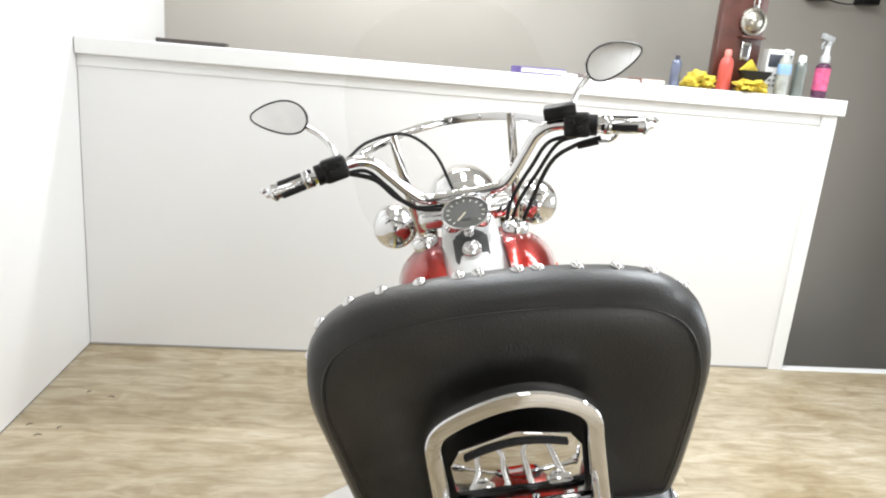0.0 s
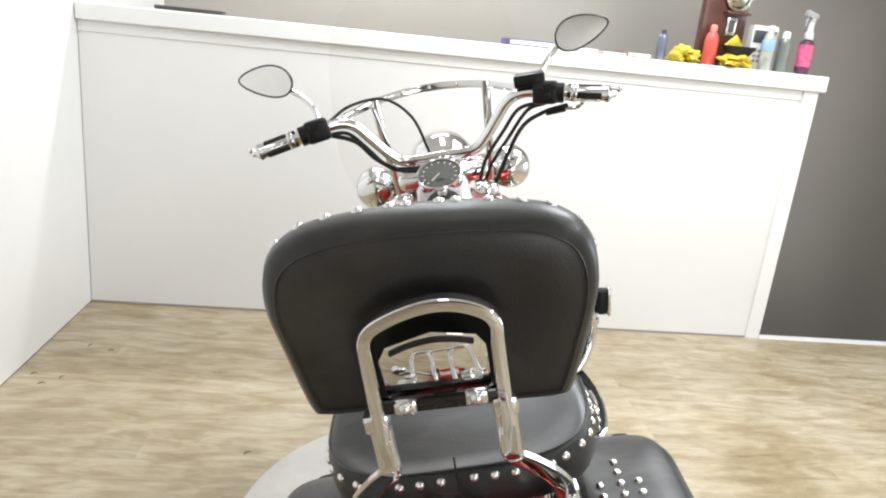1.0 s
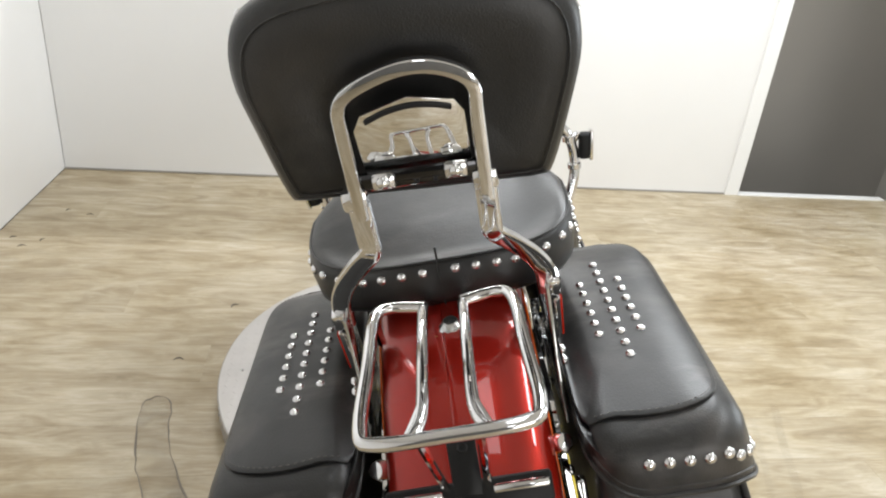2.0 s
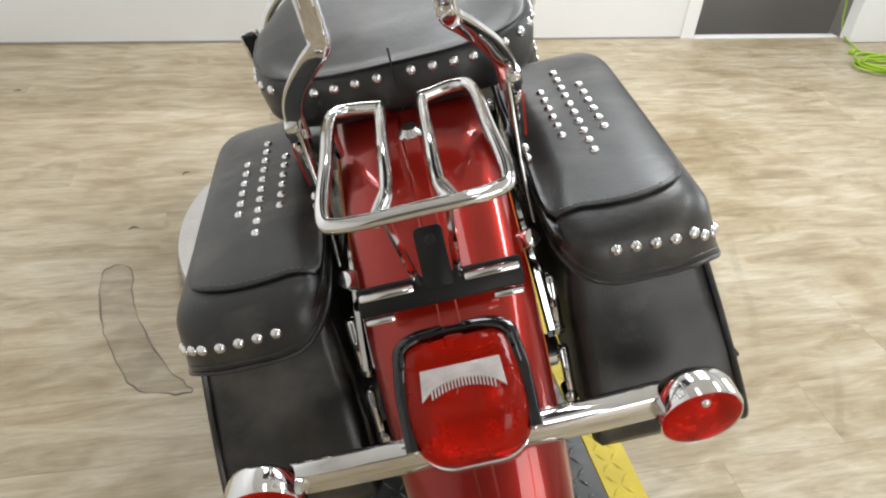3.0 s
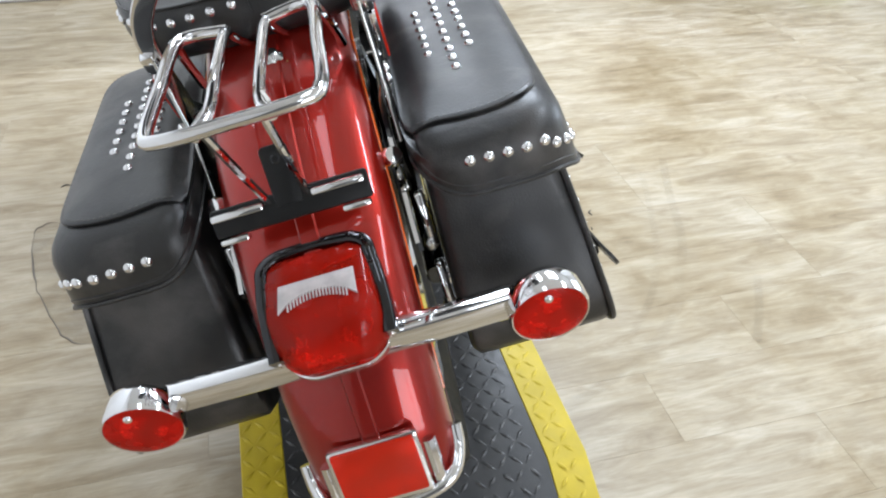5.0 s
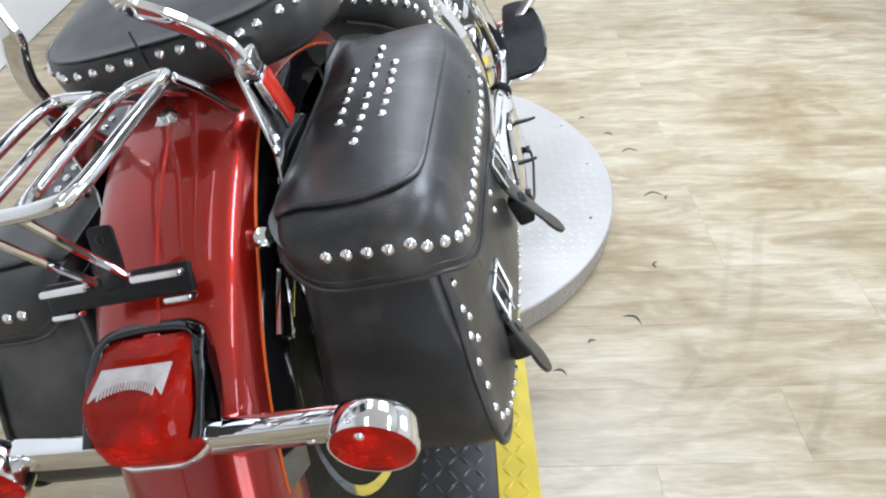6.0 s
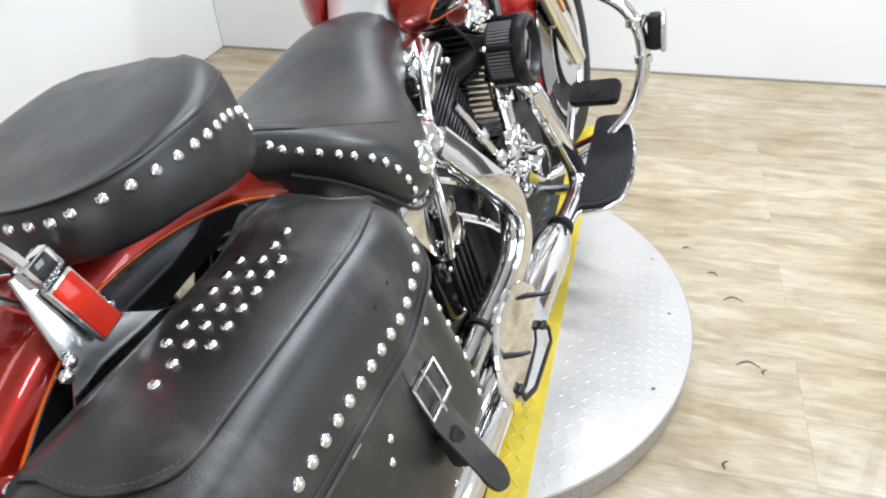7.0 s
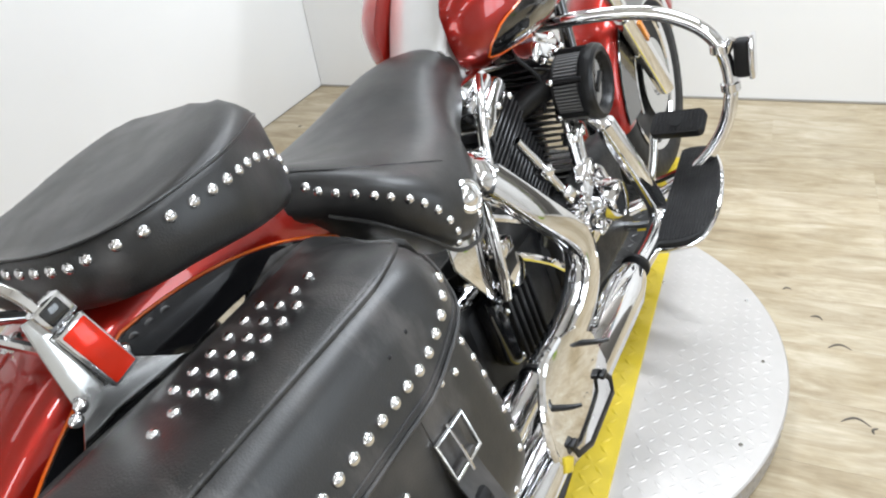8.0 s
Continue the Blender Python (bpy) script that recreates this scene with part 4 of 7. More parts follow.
        for p in (pts[1] - Vector((0, 0, 0.012)), pts[1] - Vector((0, 0, 0.028)), pts[4] + Vector((0, 0, 0.012))):
            shared("eyelet", EYELET, strap, axis(p + Vector((s * 0.0022, 0, 0)), (s, 0, 0)))
    part("concho", lathe([(0.017, 0), (0.016, 0.003), (0.010, 0.004), (0.006, 0.007), (0, 0.0075)], axis((X(0.298), 0.050, 0.552), (s, 0, 0)), 14), STEEL, bag, "cast metal concho")
    part("ornament", block(0.007, 0.022, 0.046, pose(X(0.302), 0.048, 0.532, 0, s * 6, 0), 0.003), STEEL, bag, "cast metal ornament")
    # quick-release mounts between bag and fender
    knob = part("docking_knob", lathe([(0.004, -0.012), (0.005, 0.0), (0.0115, 0.003), (0.0125, 0.010), (0.010, 0.016), (0.005, 0.018), (0, 0.018)], axis((X(0.100), -0.104, 0.646), (X(0.5), -0.6, 0.6)), 18), CHROME, bag, "round chrome docking knob")
    part("docking_arm", tube([(X(0.100), -0.100, 0.642), (X(0.104), -0.088, 0.636), (X(0.112), -0.080, 0.622)], 0.01, 8, flat=(0.007, 0.003), up=(1, 0, 0)), CHROME, bag)
    for y, z in ((-0.115, 0.555), (-0.150, 0.470)):
        part("mount", block(0.012, 0.016, 0.075, pose(X(0.121), y, z, -18, 0, 0), 0.004), CHROME, bag, "chrome bag mount")
        part("mount_pin", lathe([(0.009, -0.012), (0.009, 0.012), (0.005, 0.014), (0, 0.014)], axis((X(0.119), y - 0.006, z - 0.03), (0, -1, 0.2)), 10), STEEL, bag)
    return bag


BAG_LEVELS = [(0.655, -0.138, 0.275, 0.136, 0.282), (0.600, -0.147, 0.283, 0.135, 0.291), (0.550, -0.172, 0.290, 0.132, 0.298), (0.500, -0.200, 0.295, 0.130, 0.303), (0.450, -0.220, 0.298, 0.130, 0.309), (0.420, -0.225, 0.299, 0.131, 0.312), (0.400, -0.216, 0.299, 0.133, 0.313), (0.380, -0.188, 0.298, 0.136, 0.312), (0.362, -0.140, 0.294, 0.141, 0.308), (0.345, -0.080, 0.286, 0.148, 0.300), (0.332, -0.010, 0.270, 0.160, 0.286), (0.326, 0.060, 0.245, 0.180, 0.265)]


def bag_at(z):
    """Rear, front, inner and outer face of the bag at a height."""
    for a, b in zip(BAG_LEVELS, BAG_LEVELS[1:]):
        if a[0] >= z >= b[0]:
            f = (a[0] - z) / (a[0] - b[0])
            return [p + (q - p) * f for p, q in zip(a[1:], b[1:])]
    return BAG_LEVELS[0][1:]


def bag_body(s):
    """A leather box leaning back, rounded at the lower corners, bulging outwards."""
    rings = []
    for z, y0, y1, x0, x1 in BAG_LEVELS:
        ring = even(rounded(x0, y0, x1, y1, (0.012, 0.010, 0.030, 0.016), 5), 96)
        out = []
        for x, y in ring:
            f = (y - y0) / (y1 - y0)
            bulge = 0.008 * math.sin(math.pi * f) if x > x1 - 0.02 else 0.0
            out.append(Vector((s * (x + bulge), y, z)))
        rings.append(out)
    return loft(rings)


def stitch_mesh():
    bm = block(0.0036, 0.0008, 0.0008, bevel=0)
    me = bpy.data.meshes.new("stitch")
    bm.to_mesh(me)
    bm.free()
    me.materials.append(plain("thread", (0.10, 0.094, 0.085), 0.6))
    return me


STITCH = stitch_mesh()
EYELET = dome_mesh("eyelet", 0.0026, 0.001, BLACKMETAL)
saddlebag(1)
saddlebag(-1)


# ---- backrest ----
def backrest():
    PAD = pose(0.008, -0.004, 1.048, 7, 4, 0)

    def outline(inset):
        pts = [(-0.075, -0.093), (-0.118, -0.093), (-0.131, -0.083), (-0.146, -0.02), (-0.155, 0.030), (-0.146, 0.070), (-0.116, 0.092), (-0.06, 0.1015), (0, 0.104), (0.06, 0.1015), (0.116, 0.092), (0.146, 0.070), (0.155, 0.030), (0.146, -0.02), (0.129, -0.081), (0.116, -0.092), (0.075, -0.093), (0, -0.094)]
        sx, sz = 1.11 - inset / 0.16, 1.15 - inset / 0.105
        return spline([(x * sx, 0, z * sz) for x, z in pts], 4, True)
    rings = []
    for y, d in ((-0.026, 0.10), (-0.030, 0.07), (-0.033, 0.045), (-0.032, 0.024), (-0.027, 0.010), (-0.017, 0.002), (0.0, -0.001), (0.018, 0.001), (0.030, 0.008), (0.038, 0.022), (0.044, 0.045), (0.047, 0.08)):
        rings.append([PAD @ Vector((p.x, y, p.z)) for p in outline(d)])
    pad = part("backrest", loft(rings), LEATHER, bike, "padded black leather backrest edged with chrome studs", 60)
    part("seam", tube([PAD @ Vector((p.x, -0.0315, p.z)) for p in outline(0.0165)], 0.0009, 6, closed=True, smooth=False), LEATHER, pad)
    n = len(outline(0))
    ring = outline(0.0)
    total = [ring[i] for i in range(n)]
    for k in range(24):
        a = radians(-28 + 236 * k / 23)
        best = min(total, key=lambda p: abs(math.atan2(p.z + 0.02, p.x) % (2 * math.pi) - a % (2 * math.pi)))
        nrm = Vector((best.x * 0.65, 0, best.z + 0.01)).normalized()
        shared("stud", STUD, pad, axis(PAD @ (Vector((best.x, 0.012, best.z)) - nrm * 0.001), PAD.to_3x3() @ nrm))
    # chrome arch and its side bars
    arch = part("arch", tube([(-0.062, -0.056, 0.940), (-0.0615, -0.058, 0.980), (-0.0605, -0.062, 1.036), (-0.0580, -0.064, 1.056), (-0.047, -0.065, 1.068), (-0.02, -0.066, 1.078), (0.008, -0.067, 1.083), (0.034, -0.066, 1.080), (0.0580, -0.065, 1.069), (0.0690, -0.064, 1.055), (0.0690, -0.062, 1.032), (0.0675, -0.058, 0.975), (0.0665, -0.056, 0.940)], 0.0084, 14, steps=5, flat=(0.0074, 0.0112), up=(0, 1, 0)), CHROME, pad, "chrome arch behind the pad")
    # polished plate inside the arch, pressed in three facets
    face = pose(0.004, -0.042, 0.962, 109, 0, 0)
    part("arch_plate", plate([(-0.053, 0.0), (0.054, 0.0), (0.0535, 0.078), (0.046, 0.092), (0.003, 0.103), (-0.044, 0.091), (-0.053, 0.076)], 0.004, face, 0.001), MIRRORGLASS, pad, "polished chrome mounting plate")
    # black strip that imitates the shadow in the gap under the arch's top
    part("arch_shadow_strip", tube([face @ Vector((x, y, 0.006)) for x, y in ((-0.040, 0.085), (-0.020, 0.092), (0.003, 0.095), (0.024, 0.092), (0.042, 0.086))], 0.0026, 8), RUBBER, pad, "dark strip standing in for the shadow between arch and plate")
    part("cross_bar", block(0.122, 0.008, 0.018, pose(0.004, -0.060, 0.976, 4, 2, 0), 0.003), DARKCHROME, pad)
    for x in (-0.032, 0.040):
        part("cross_lug", block(0.024, 0.012, 0.016, pose(x, -0.064, 0.977, 4, 2, 0), 0.004), CHROME, pad)
        shared("bolt", BOLT, pad, axis((x, -0.070, 0.978), (0, -1, 0)))
    for s in (-1, 1):
        part("slot", block(0.004, 0.003, 0.030, pose(0.004 + s * 0.047, -0.0545, 1.012, 4, -s * 6, 0), 0.001), BLACKPAINT, pad)
        part("clamp", block(0.026, 0.020, 0.022, pose(0.001 + s * 0.066, -0.057, 0.961, 0, 0, 0), 0.004), CHROME, pad)
        side = part("backrest_bar", tube([(0.002 + s * 0.0650, -0.056, 0.955), (0.002 + s * 0.0645, -0.055, 0.915), (0.002 + s * 0.066, -0.053, 0.897), (0.001 + s * 0.083, -0.042, 0.878), (s * 0.105, -0.026, 0.850), (s * 0.1175, -0.012, 0.824), (s * 0.1205, -0.006, 0.802), (s * 0.1215, -0.004, 0.786)], 0.01, 12, flat=(0.0115, 0.0048), up=(0.2, 1, 0.4), steps=5), CHROME, bike, "flat chrome backrest bar")
        part("dock_plate", plate([(-0.022, 0.80), (0.012, 0.80), (0.034, 0.722), (0.075, 0.690), (0.130, 0.664), (0.120, 0.630), (-0.01, 0.630), (-0.065, 0.640), (-0.028, 0.700)], 0.004, pose(0.1165 if s > 0 else -0.1205, 0, 0, 90, 0, 90), 0.001), STEEL, side, "chrome side plate")
        r = part("side_reflector", block(0.009, 0.031, 0.070, pose(s * 0.1285, 0.013, 0.748, 14, 0, 0), 0.002), CHROME, side, "chrome cased red side reflector")
        part("lens", block(0.004, 0.026, 0.063, pose(s * 0.1335, 0.013, 0.748, 14, 0, 0), 0.0015), REFLECTOR, r, "red lens")
        latch = part("latch", block(0.016, 0.031, 0.024, pose(s * 0.1265, 0.001, 0.797, 14, 0, 0), 0.003), CHROME, side, "chrome latch with a black face")
        part("latch_face", block(0.004, 0.021, 0.017, pose(s * 0.1340, 0.000, 0.798, 14, 0, 0), 0.002), BLACKPAINT, latch)
        for y, z in ((0.033, 0.730), (-0.024, 0.716), (-0.034, 0.708)):
            shared("bolt", BOLT, side, axis((s * 0.1245, y, z), (s, 0, 0)))


backrest()


# ---- seats ----
def passenger_seat():
    def outline(d, n=96):
        out = []
        for k in range(n):
            t = 2 * math.pi * k / n
            c, sn = math.cos(t), math.sin(t)
            e = 3.3
            rad = (abs(c) ** e + abs(sn) ** e) ** (-1 / e)
            x, y = (0.1765 - d) * rad * c, 0.180 + (0.155 - d) * rad * sn
            x *= 1 - 0.34 * max(0.0, (y - 0.18) / 0.155) ** 1.2
            out.append((x, y))
        return out
    rings = []
    for d, z, g in ((0.020, 0.762, 0), (0.006, 0.766, 0), (0.0, 0.776, 0), (-0.003, 0.806, 0.1), (-0.001, 0.834, 0.2), (0.002, 0.846, 0.3), (0.006, 0.858, 0.5), (0.016, 0.871, 0.8), (0.034, 0.881, 1), (0.060, 0.885, 1), (0.095, 0.884, 1), (0.13, 0.882, 1)):
        rings.append([Vector((x, y, z + g * (-0.031 + 0.22 * (y - 0.16)) - g * 0.05 * max(0, (y - 0.27)) / 0.08 - (0.030 * max(0, y - 0.12) / 0.2 if z < 0.82 else 0))) for x, y in outline(d)])
    for ring in rings:
        for q in ring:
            q += Vector((0.001, 0.006, 0.003))
    seat = part("passenger_seat", loft(rings), LEATHER, bike, "black leather passenger seat with a row of chrome studs", 60)
    part("seam", tube([Vector((x + 0.001, y + 0.006, 0.850 + 0.3 * (-0.031 + 0.22 * (y - 0.16)) - 0.3 * 0.05 * max(0, y - 0.27) / 0.08)) for x, y in outline(0.0018)], 0.0016, 6, closed=True, smooth=False), LEATHER, seat)
    part("rear_seam", tube([(-0.003, 0.0295, 0.851), (-0.003, 0.0285, 0.813), (-0.003, 0.0335, 0.769)], 0.0014, 6), LEATHER, seat)
    rays = [((x, -0.5, 0.820 - 0.04 * abs(x)), (0, 1, 0)) for x in (-0.122, -0.098, -0.074, -0.049, -0.023, 0.017, 0.042, 0.067, 0.090, 0.111)]
    for s in (-1, 1):
        rays += [((s * 0.5, -0.115, 0.818), (-s, 0.44, 0))]
        rays += [((s * 0.5, y, 0.820), (-s, 0, 0)) for y in (0.066, 0.087, 0.112, 0.138, 0.161, 0.181, 0.201, 0.219)]
        rays += [((s * 0.5, 0.238, 0.817), (-s, 0, 0)), ((s * 0.5, 0.262, 0.810), (-s, 0, 0)), ((s * 0.5, 0.281, 0.804), (-s, 0, 0)), ((s * 0.5, 0.298, 0.790), (-s, 0, 0)), ((s * 0.5, 0.308, 0.772), (-s, 0, 0))]
    studs_on(seat, rays)


def driver_seat():
    secs = [(0.270, 0.080, 0.792, 0.705, 0.752), (0.300, 0.098, 0.788, 0.700, 0.745), (0.325, 0.135, 0.780, 0.690, 0.730), (0.350, 0.182, 0.768, 0.660, 0.710), (0.385, 0.217, 0.752, 0.615, 0.680), (0.42, 0.229, 0.742, 0.575, 0.650), (0.46, 0.230, 0.736, 0.560, 0.640), (0.505, 0.220, 0.736, 0.556, 0.640), (0.55, 0.198, 0.742, 0.580, 0.655), (0.585, 0.170, 0.751, 0.610, 0.672), (0.62, 0.146, 0.762, 0.630, 0.685), (0.66, 0.128, 0.774, 0.648, 0.695), (0.70, 0.114, 0.781, 0.660, 0.705), (0.74, 0.100, 0.782, 0.675, 0.715), (0.78, 0.083, 0.776, 0.692, 0.722), (0.81, 0.062, 0.765, 0.705, 0.73), (0.83, 0.040, 0.752, 0.715, 0.735)]
    seat = part("driver_seat", loft([super_ring(y, w, top, bot, mid, 36, 2.2, 5.0) for y, w, top, bot, mid in secs]), LEATHER, bike, "black leather driver seat with studded skirts", 60)
    tree = skin_of(seat)
    for s in (-1, 1):
        path = []
        for k in range(15):
            f = k / 14
            y, z = 0.30 + 0.20 * f, 0.772 - 0.085 * f
            p, nrm, _, _ = tree.ray_cast(Vector((s * 0.6, y - 0.12, z)), Vector((-s, 0.25, 0)).normalized(), 1.0)
            if p:
                path.append(p)
        if len(path) > 4:
            part("seam", tube(path, 0.0015, 6), LEATHER, seat)
        rays = [((s * 0.6, y, z), (-s, 0, 0)) for y, z in ((0.317, 0.744), (0.323, 0.734), (0.332, 0.725), (0.342, 0.716), (0.353, 0.706), (0.365, 0.696), (0.379, 0.684), (0.392, 0.670), (0.406, 0.652), (0.416, 0.631), (0.424, 0.610), (0.432, 0.588), (0.462, 0.584), (0.490, 0.598))]
        studs_on(seat, rays)
        hem = [Vector((s * w * 0.950, y, bot + 0.009)) for y, w, top, bot, mid in secs if 0.32 < y < 0.60]
        part("hem_piping", tube(hem, 0.0030, 8, steps=4), LEATHER, seat)
        p, nrm, _, _ = tree.ray_cast(Vector((s * 0.6, 0.470, 0.635)), Vector((-s, 0, 0)), 1.0)
        if p:
            part("concho", lathe([(0.024, -0.004), (0.0235, 0.003), (0.020, 0.0052), (0.0190, 0.0038), (0.015, 0.0042), (0.013, 0.0066), (0.006, 0.0090), (0, 0.0095)], axis(p, (s, -0.22, 0.25)), 24), CHROME, seat, "engraved chrome concho")


passenger_seat()
driver_seat()


# ---- fuel tank and dash ----
T_SECS = [(0.776, 0.070, 0.830, 0.765, 0.79), (0.788, 0.100, 0.846, 0.728, 0.79), (0.82, 0.130, 0.876, 0.706, 0.80), (0.88, 0.158, 0.916, 0.694, 0.81), (0.95, 0.180, 0.946, 0.690, 0.82), (1.03, 0.192, 0.958, 0.686, 0.825), (1.11, 0.172, 0.952, 0.682, 0.83), (1.18, 0.135, 0.936, 0.688, 0.83), (1.225, 0.075, 0.910, 0.750, 0.83)]


def tank_at(y):
    for a, b in zip(T_SECS, T_SECS[1:]):
        if a[0] <= y <= b[0]:
            f = (y - a[0]) / (b[0] - a[0])
            return [p + (q - p) * f for p, q in zip(a, b)]
    return T_SECS[-1]


def fuel_tank():
    # two lobes with a valley between them for the console
    bm = bmesh.new()
    for s in (-1, 1):
        rings = []
        for sec in T_SECS:
            ring = []
            for p in super_ring(*sec, 64, 2.5, 2.6):
                x = max(p.x, 0.070)
                roll = 0.018 * (max(0.0, 0.112 - x) / 0.054) ** 2 if p.z > sec[4] else 0.0
                ring.append(Vector((s * x + max(0.0, 0.98 - p.y) * 0.06, p.y, max(p.z - roll, min(p.z, sec[4])))))
            rings.append(ring[::s])
        loft(rings, bm)
    tank = part("fuel_tank", bm, RED, bike, "candy red fuel tank with black side panels", 60)
    for s in (-1, 1):
        rings, edge_hi, edge_lo = [], [], []
        N = 22
        for k in range(N + 1):
            f = k / N
            y = 0.828 + 0.350 * f
            _, w, top, bot, mid = tank_at(y)
            swell = min(1.0, f / 0.06) ** 0.5 * min(1.0, (1.0 - f) / 0.06 + 0.02) ** 0.5
            hi = -0.62 + (0.26 + 0.80 * f) * swell
            lo = -0.62 - (0.28 + 0.20 * f) * swell
            row = []
            for j in range(7):
                g = lo + (hi - lo) * j / 6
                ang = g
                e = 2.5 if ang >= 0 else 2.6
                c, sn = math.cos(ang), math.sin(ang)
                rad = (abs(c) ** e + abs(sn) ** e) ** (-1 / e)
                row.append(Vector((s * (w + 0.0024) * rad * c + max(0.0, 0.98 - y) * 0.06, y, mid + (top - mid if sn >= 0 else mid - bot) * rad * sn)))
            rings.append(row)
            edge_hi.append(row[-1])
            edge_lo.append(row[0])
        part("side_panel", loft(rings, cap=False, closed=False), BLACKPAINT, tank, "black painted tank panel")
        part("pinstripe", tube(edge_lo + edge_hi[::-1], 0.0022, 6, closed=True, smooth=False), ORANGE, tank, "orange pinstripe")
        cap = part("fuel_cap", lathe([(0.030, -0.012), (0.031, 0.004), (0.028, 0.010), (0.018, 0.0145), (0, 0.016)], axis((s * 0.108, 1.03, 0.950), (s * 0.14, -0.05, 1)), 24), CHROME, tank, "chrome fuel cap")
    con = [(0.770, 0.060, 0.764), (0.80, 0.064, 0.794), (0.83, 0.067, 0.826), (0.86, 0.068, 0.857), (0.90, 0.069, 0.893), (0.94, 0.069, 0.920), (0.98, 0.068, 0.942), (1.02, 0.067, 0.963), (1.06, 0.064, 0.978), (1.10, 0.058, 0.984), (1.14, 0.04, 0.970)]
    dash = part("dash_console", loft([[Vector((x + max(0.0, 0.98 - y) * 0.06, y, z + dz)) for x, dz in ((-w, -0.090), (-w, -0.006), (-w + 0.006, 0.001), (-w * 0.4, 0.005), (w * 0.4, 0.005), (w - 0.006, 0.001), (w, -0.006), (w, -0.090))] for y, w, z in con]), SATIN, bike, "satin silver dash console on the tank")
    m = axis((-0.002, 1.010, 0.994), (0, -0.50, 0.866))
    gauge = part("speedometer", lathe([(0.050, -0.030), (0.0565, 0.000), (0.0578, 0.016), (0.0572, 0.0205), (0.0545, 0.0220), (0.0525, 0.0210), (0.0518, 0.017), (0, 0.017)], m, 36), CHROME, dash, "round speedometer in a chrome bezel")
    part("dial", lathe([(0.0518, 0.0168), (0.0518, 0.0182), (0, 0.0184)], m, 36), DIAL, gauge, "grey dial")
    for k in range(13):
        a = radians(225 - 270 * k / 12)
        part("dial_mark", block(0.0068, 0.0018, 0.0008, m @ pose(0.0415 * math.cos(a), 0.0415 * math.sin(a), 0.0190, 0, 0, math.degrees(a)), 0), IVORY, gauge)
    part("needle", block(0.032, 0.0022, 0.0012, m @ pose(-0.010, -0.012, 0.0200, 0, 0, 50), 0), plain("needle_paint", (0.8, 0.72, 0.55), 0.4), gauge)
    part("odometer", block(0.020, 0.007, 0.0008, m @ pose(0, -0.022, 0.0190), 0), BLACKMETAL, gauge)
    m2 = Matrix.Translation((-0.002, 0.952, 0.9285)) @ pose(0, 0, 0, 36, 0, 0)
    pan = part("switch_panel", plate(rounded(-0.040, -0.046, 0.040, 0.044, (0.03, 0.03, 0.006, 0.006)), 0.004, m2, 0.001), DASHGREY, dash, "dark grey switch panel")
    part("ignition_switch", lathe([(0.024, 0.0), (0.024, 0.006), (0.021, 0.010), (0.012, 0.011), (0.010, 0.013), (0, 0.0135)], m2 @ Matrix.Translation((0, 0.002, 0.003)), 24), CHROME, pan, "chrome ignition switch")
    part("switch_lever", block(0.014, 0.022, 0.006, m2 @ Matrix.Translation((0, 0.008, 0.016)), 0.003), CHROME, pan)
    part("trip_knob", lathe([(0.006, -0.01), (0.006, 0.012), (0, 0.014)], axis((0.0, 1.000, 0.956), (0, -0.6, 0.8)), 10), BLACKMETAL, dash)


fuel_tank()


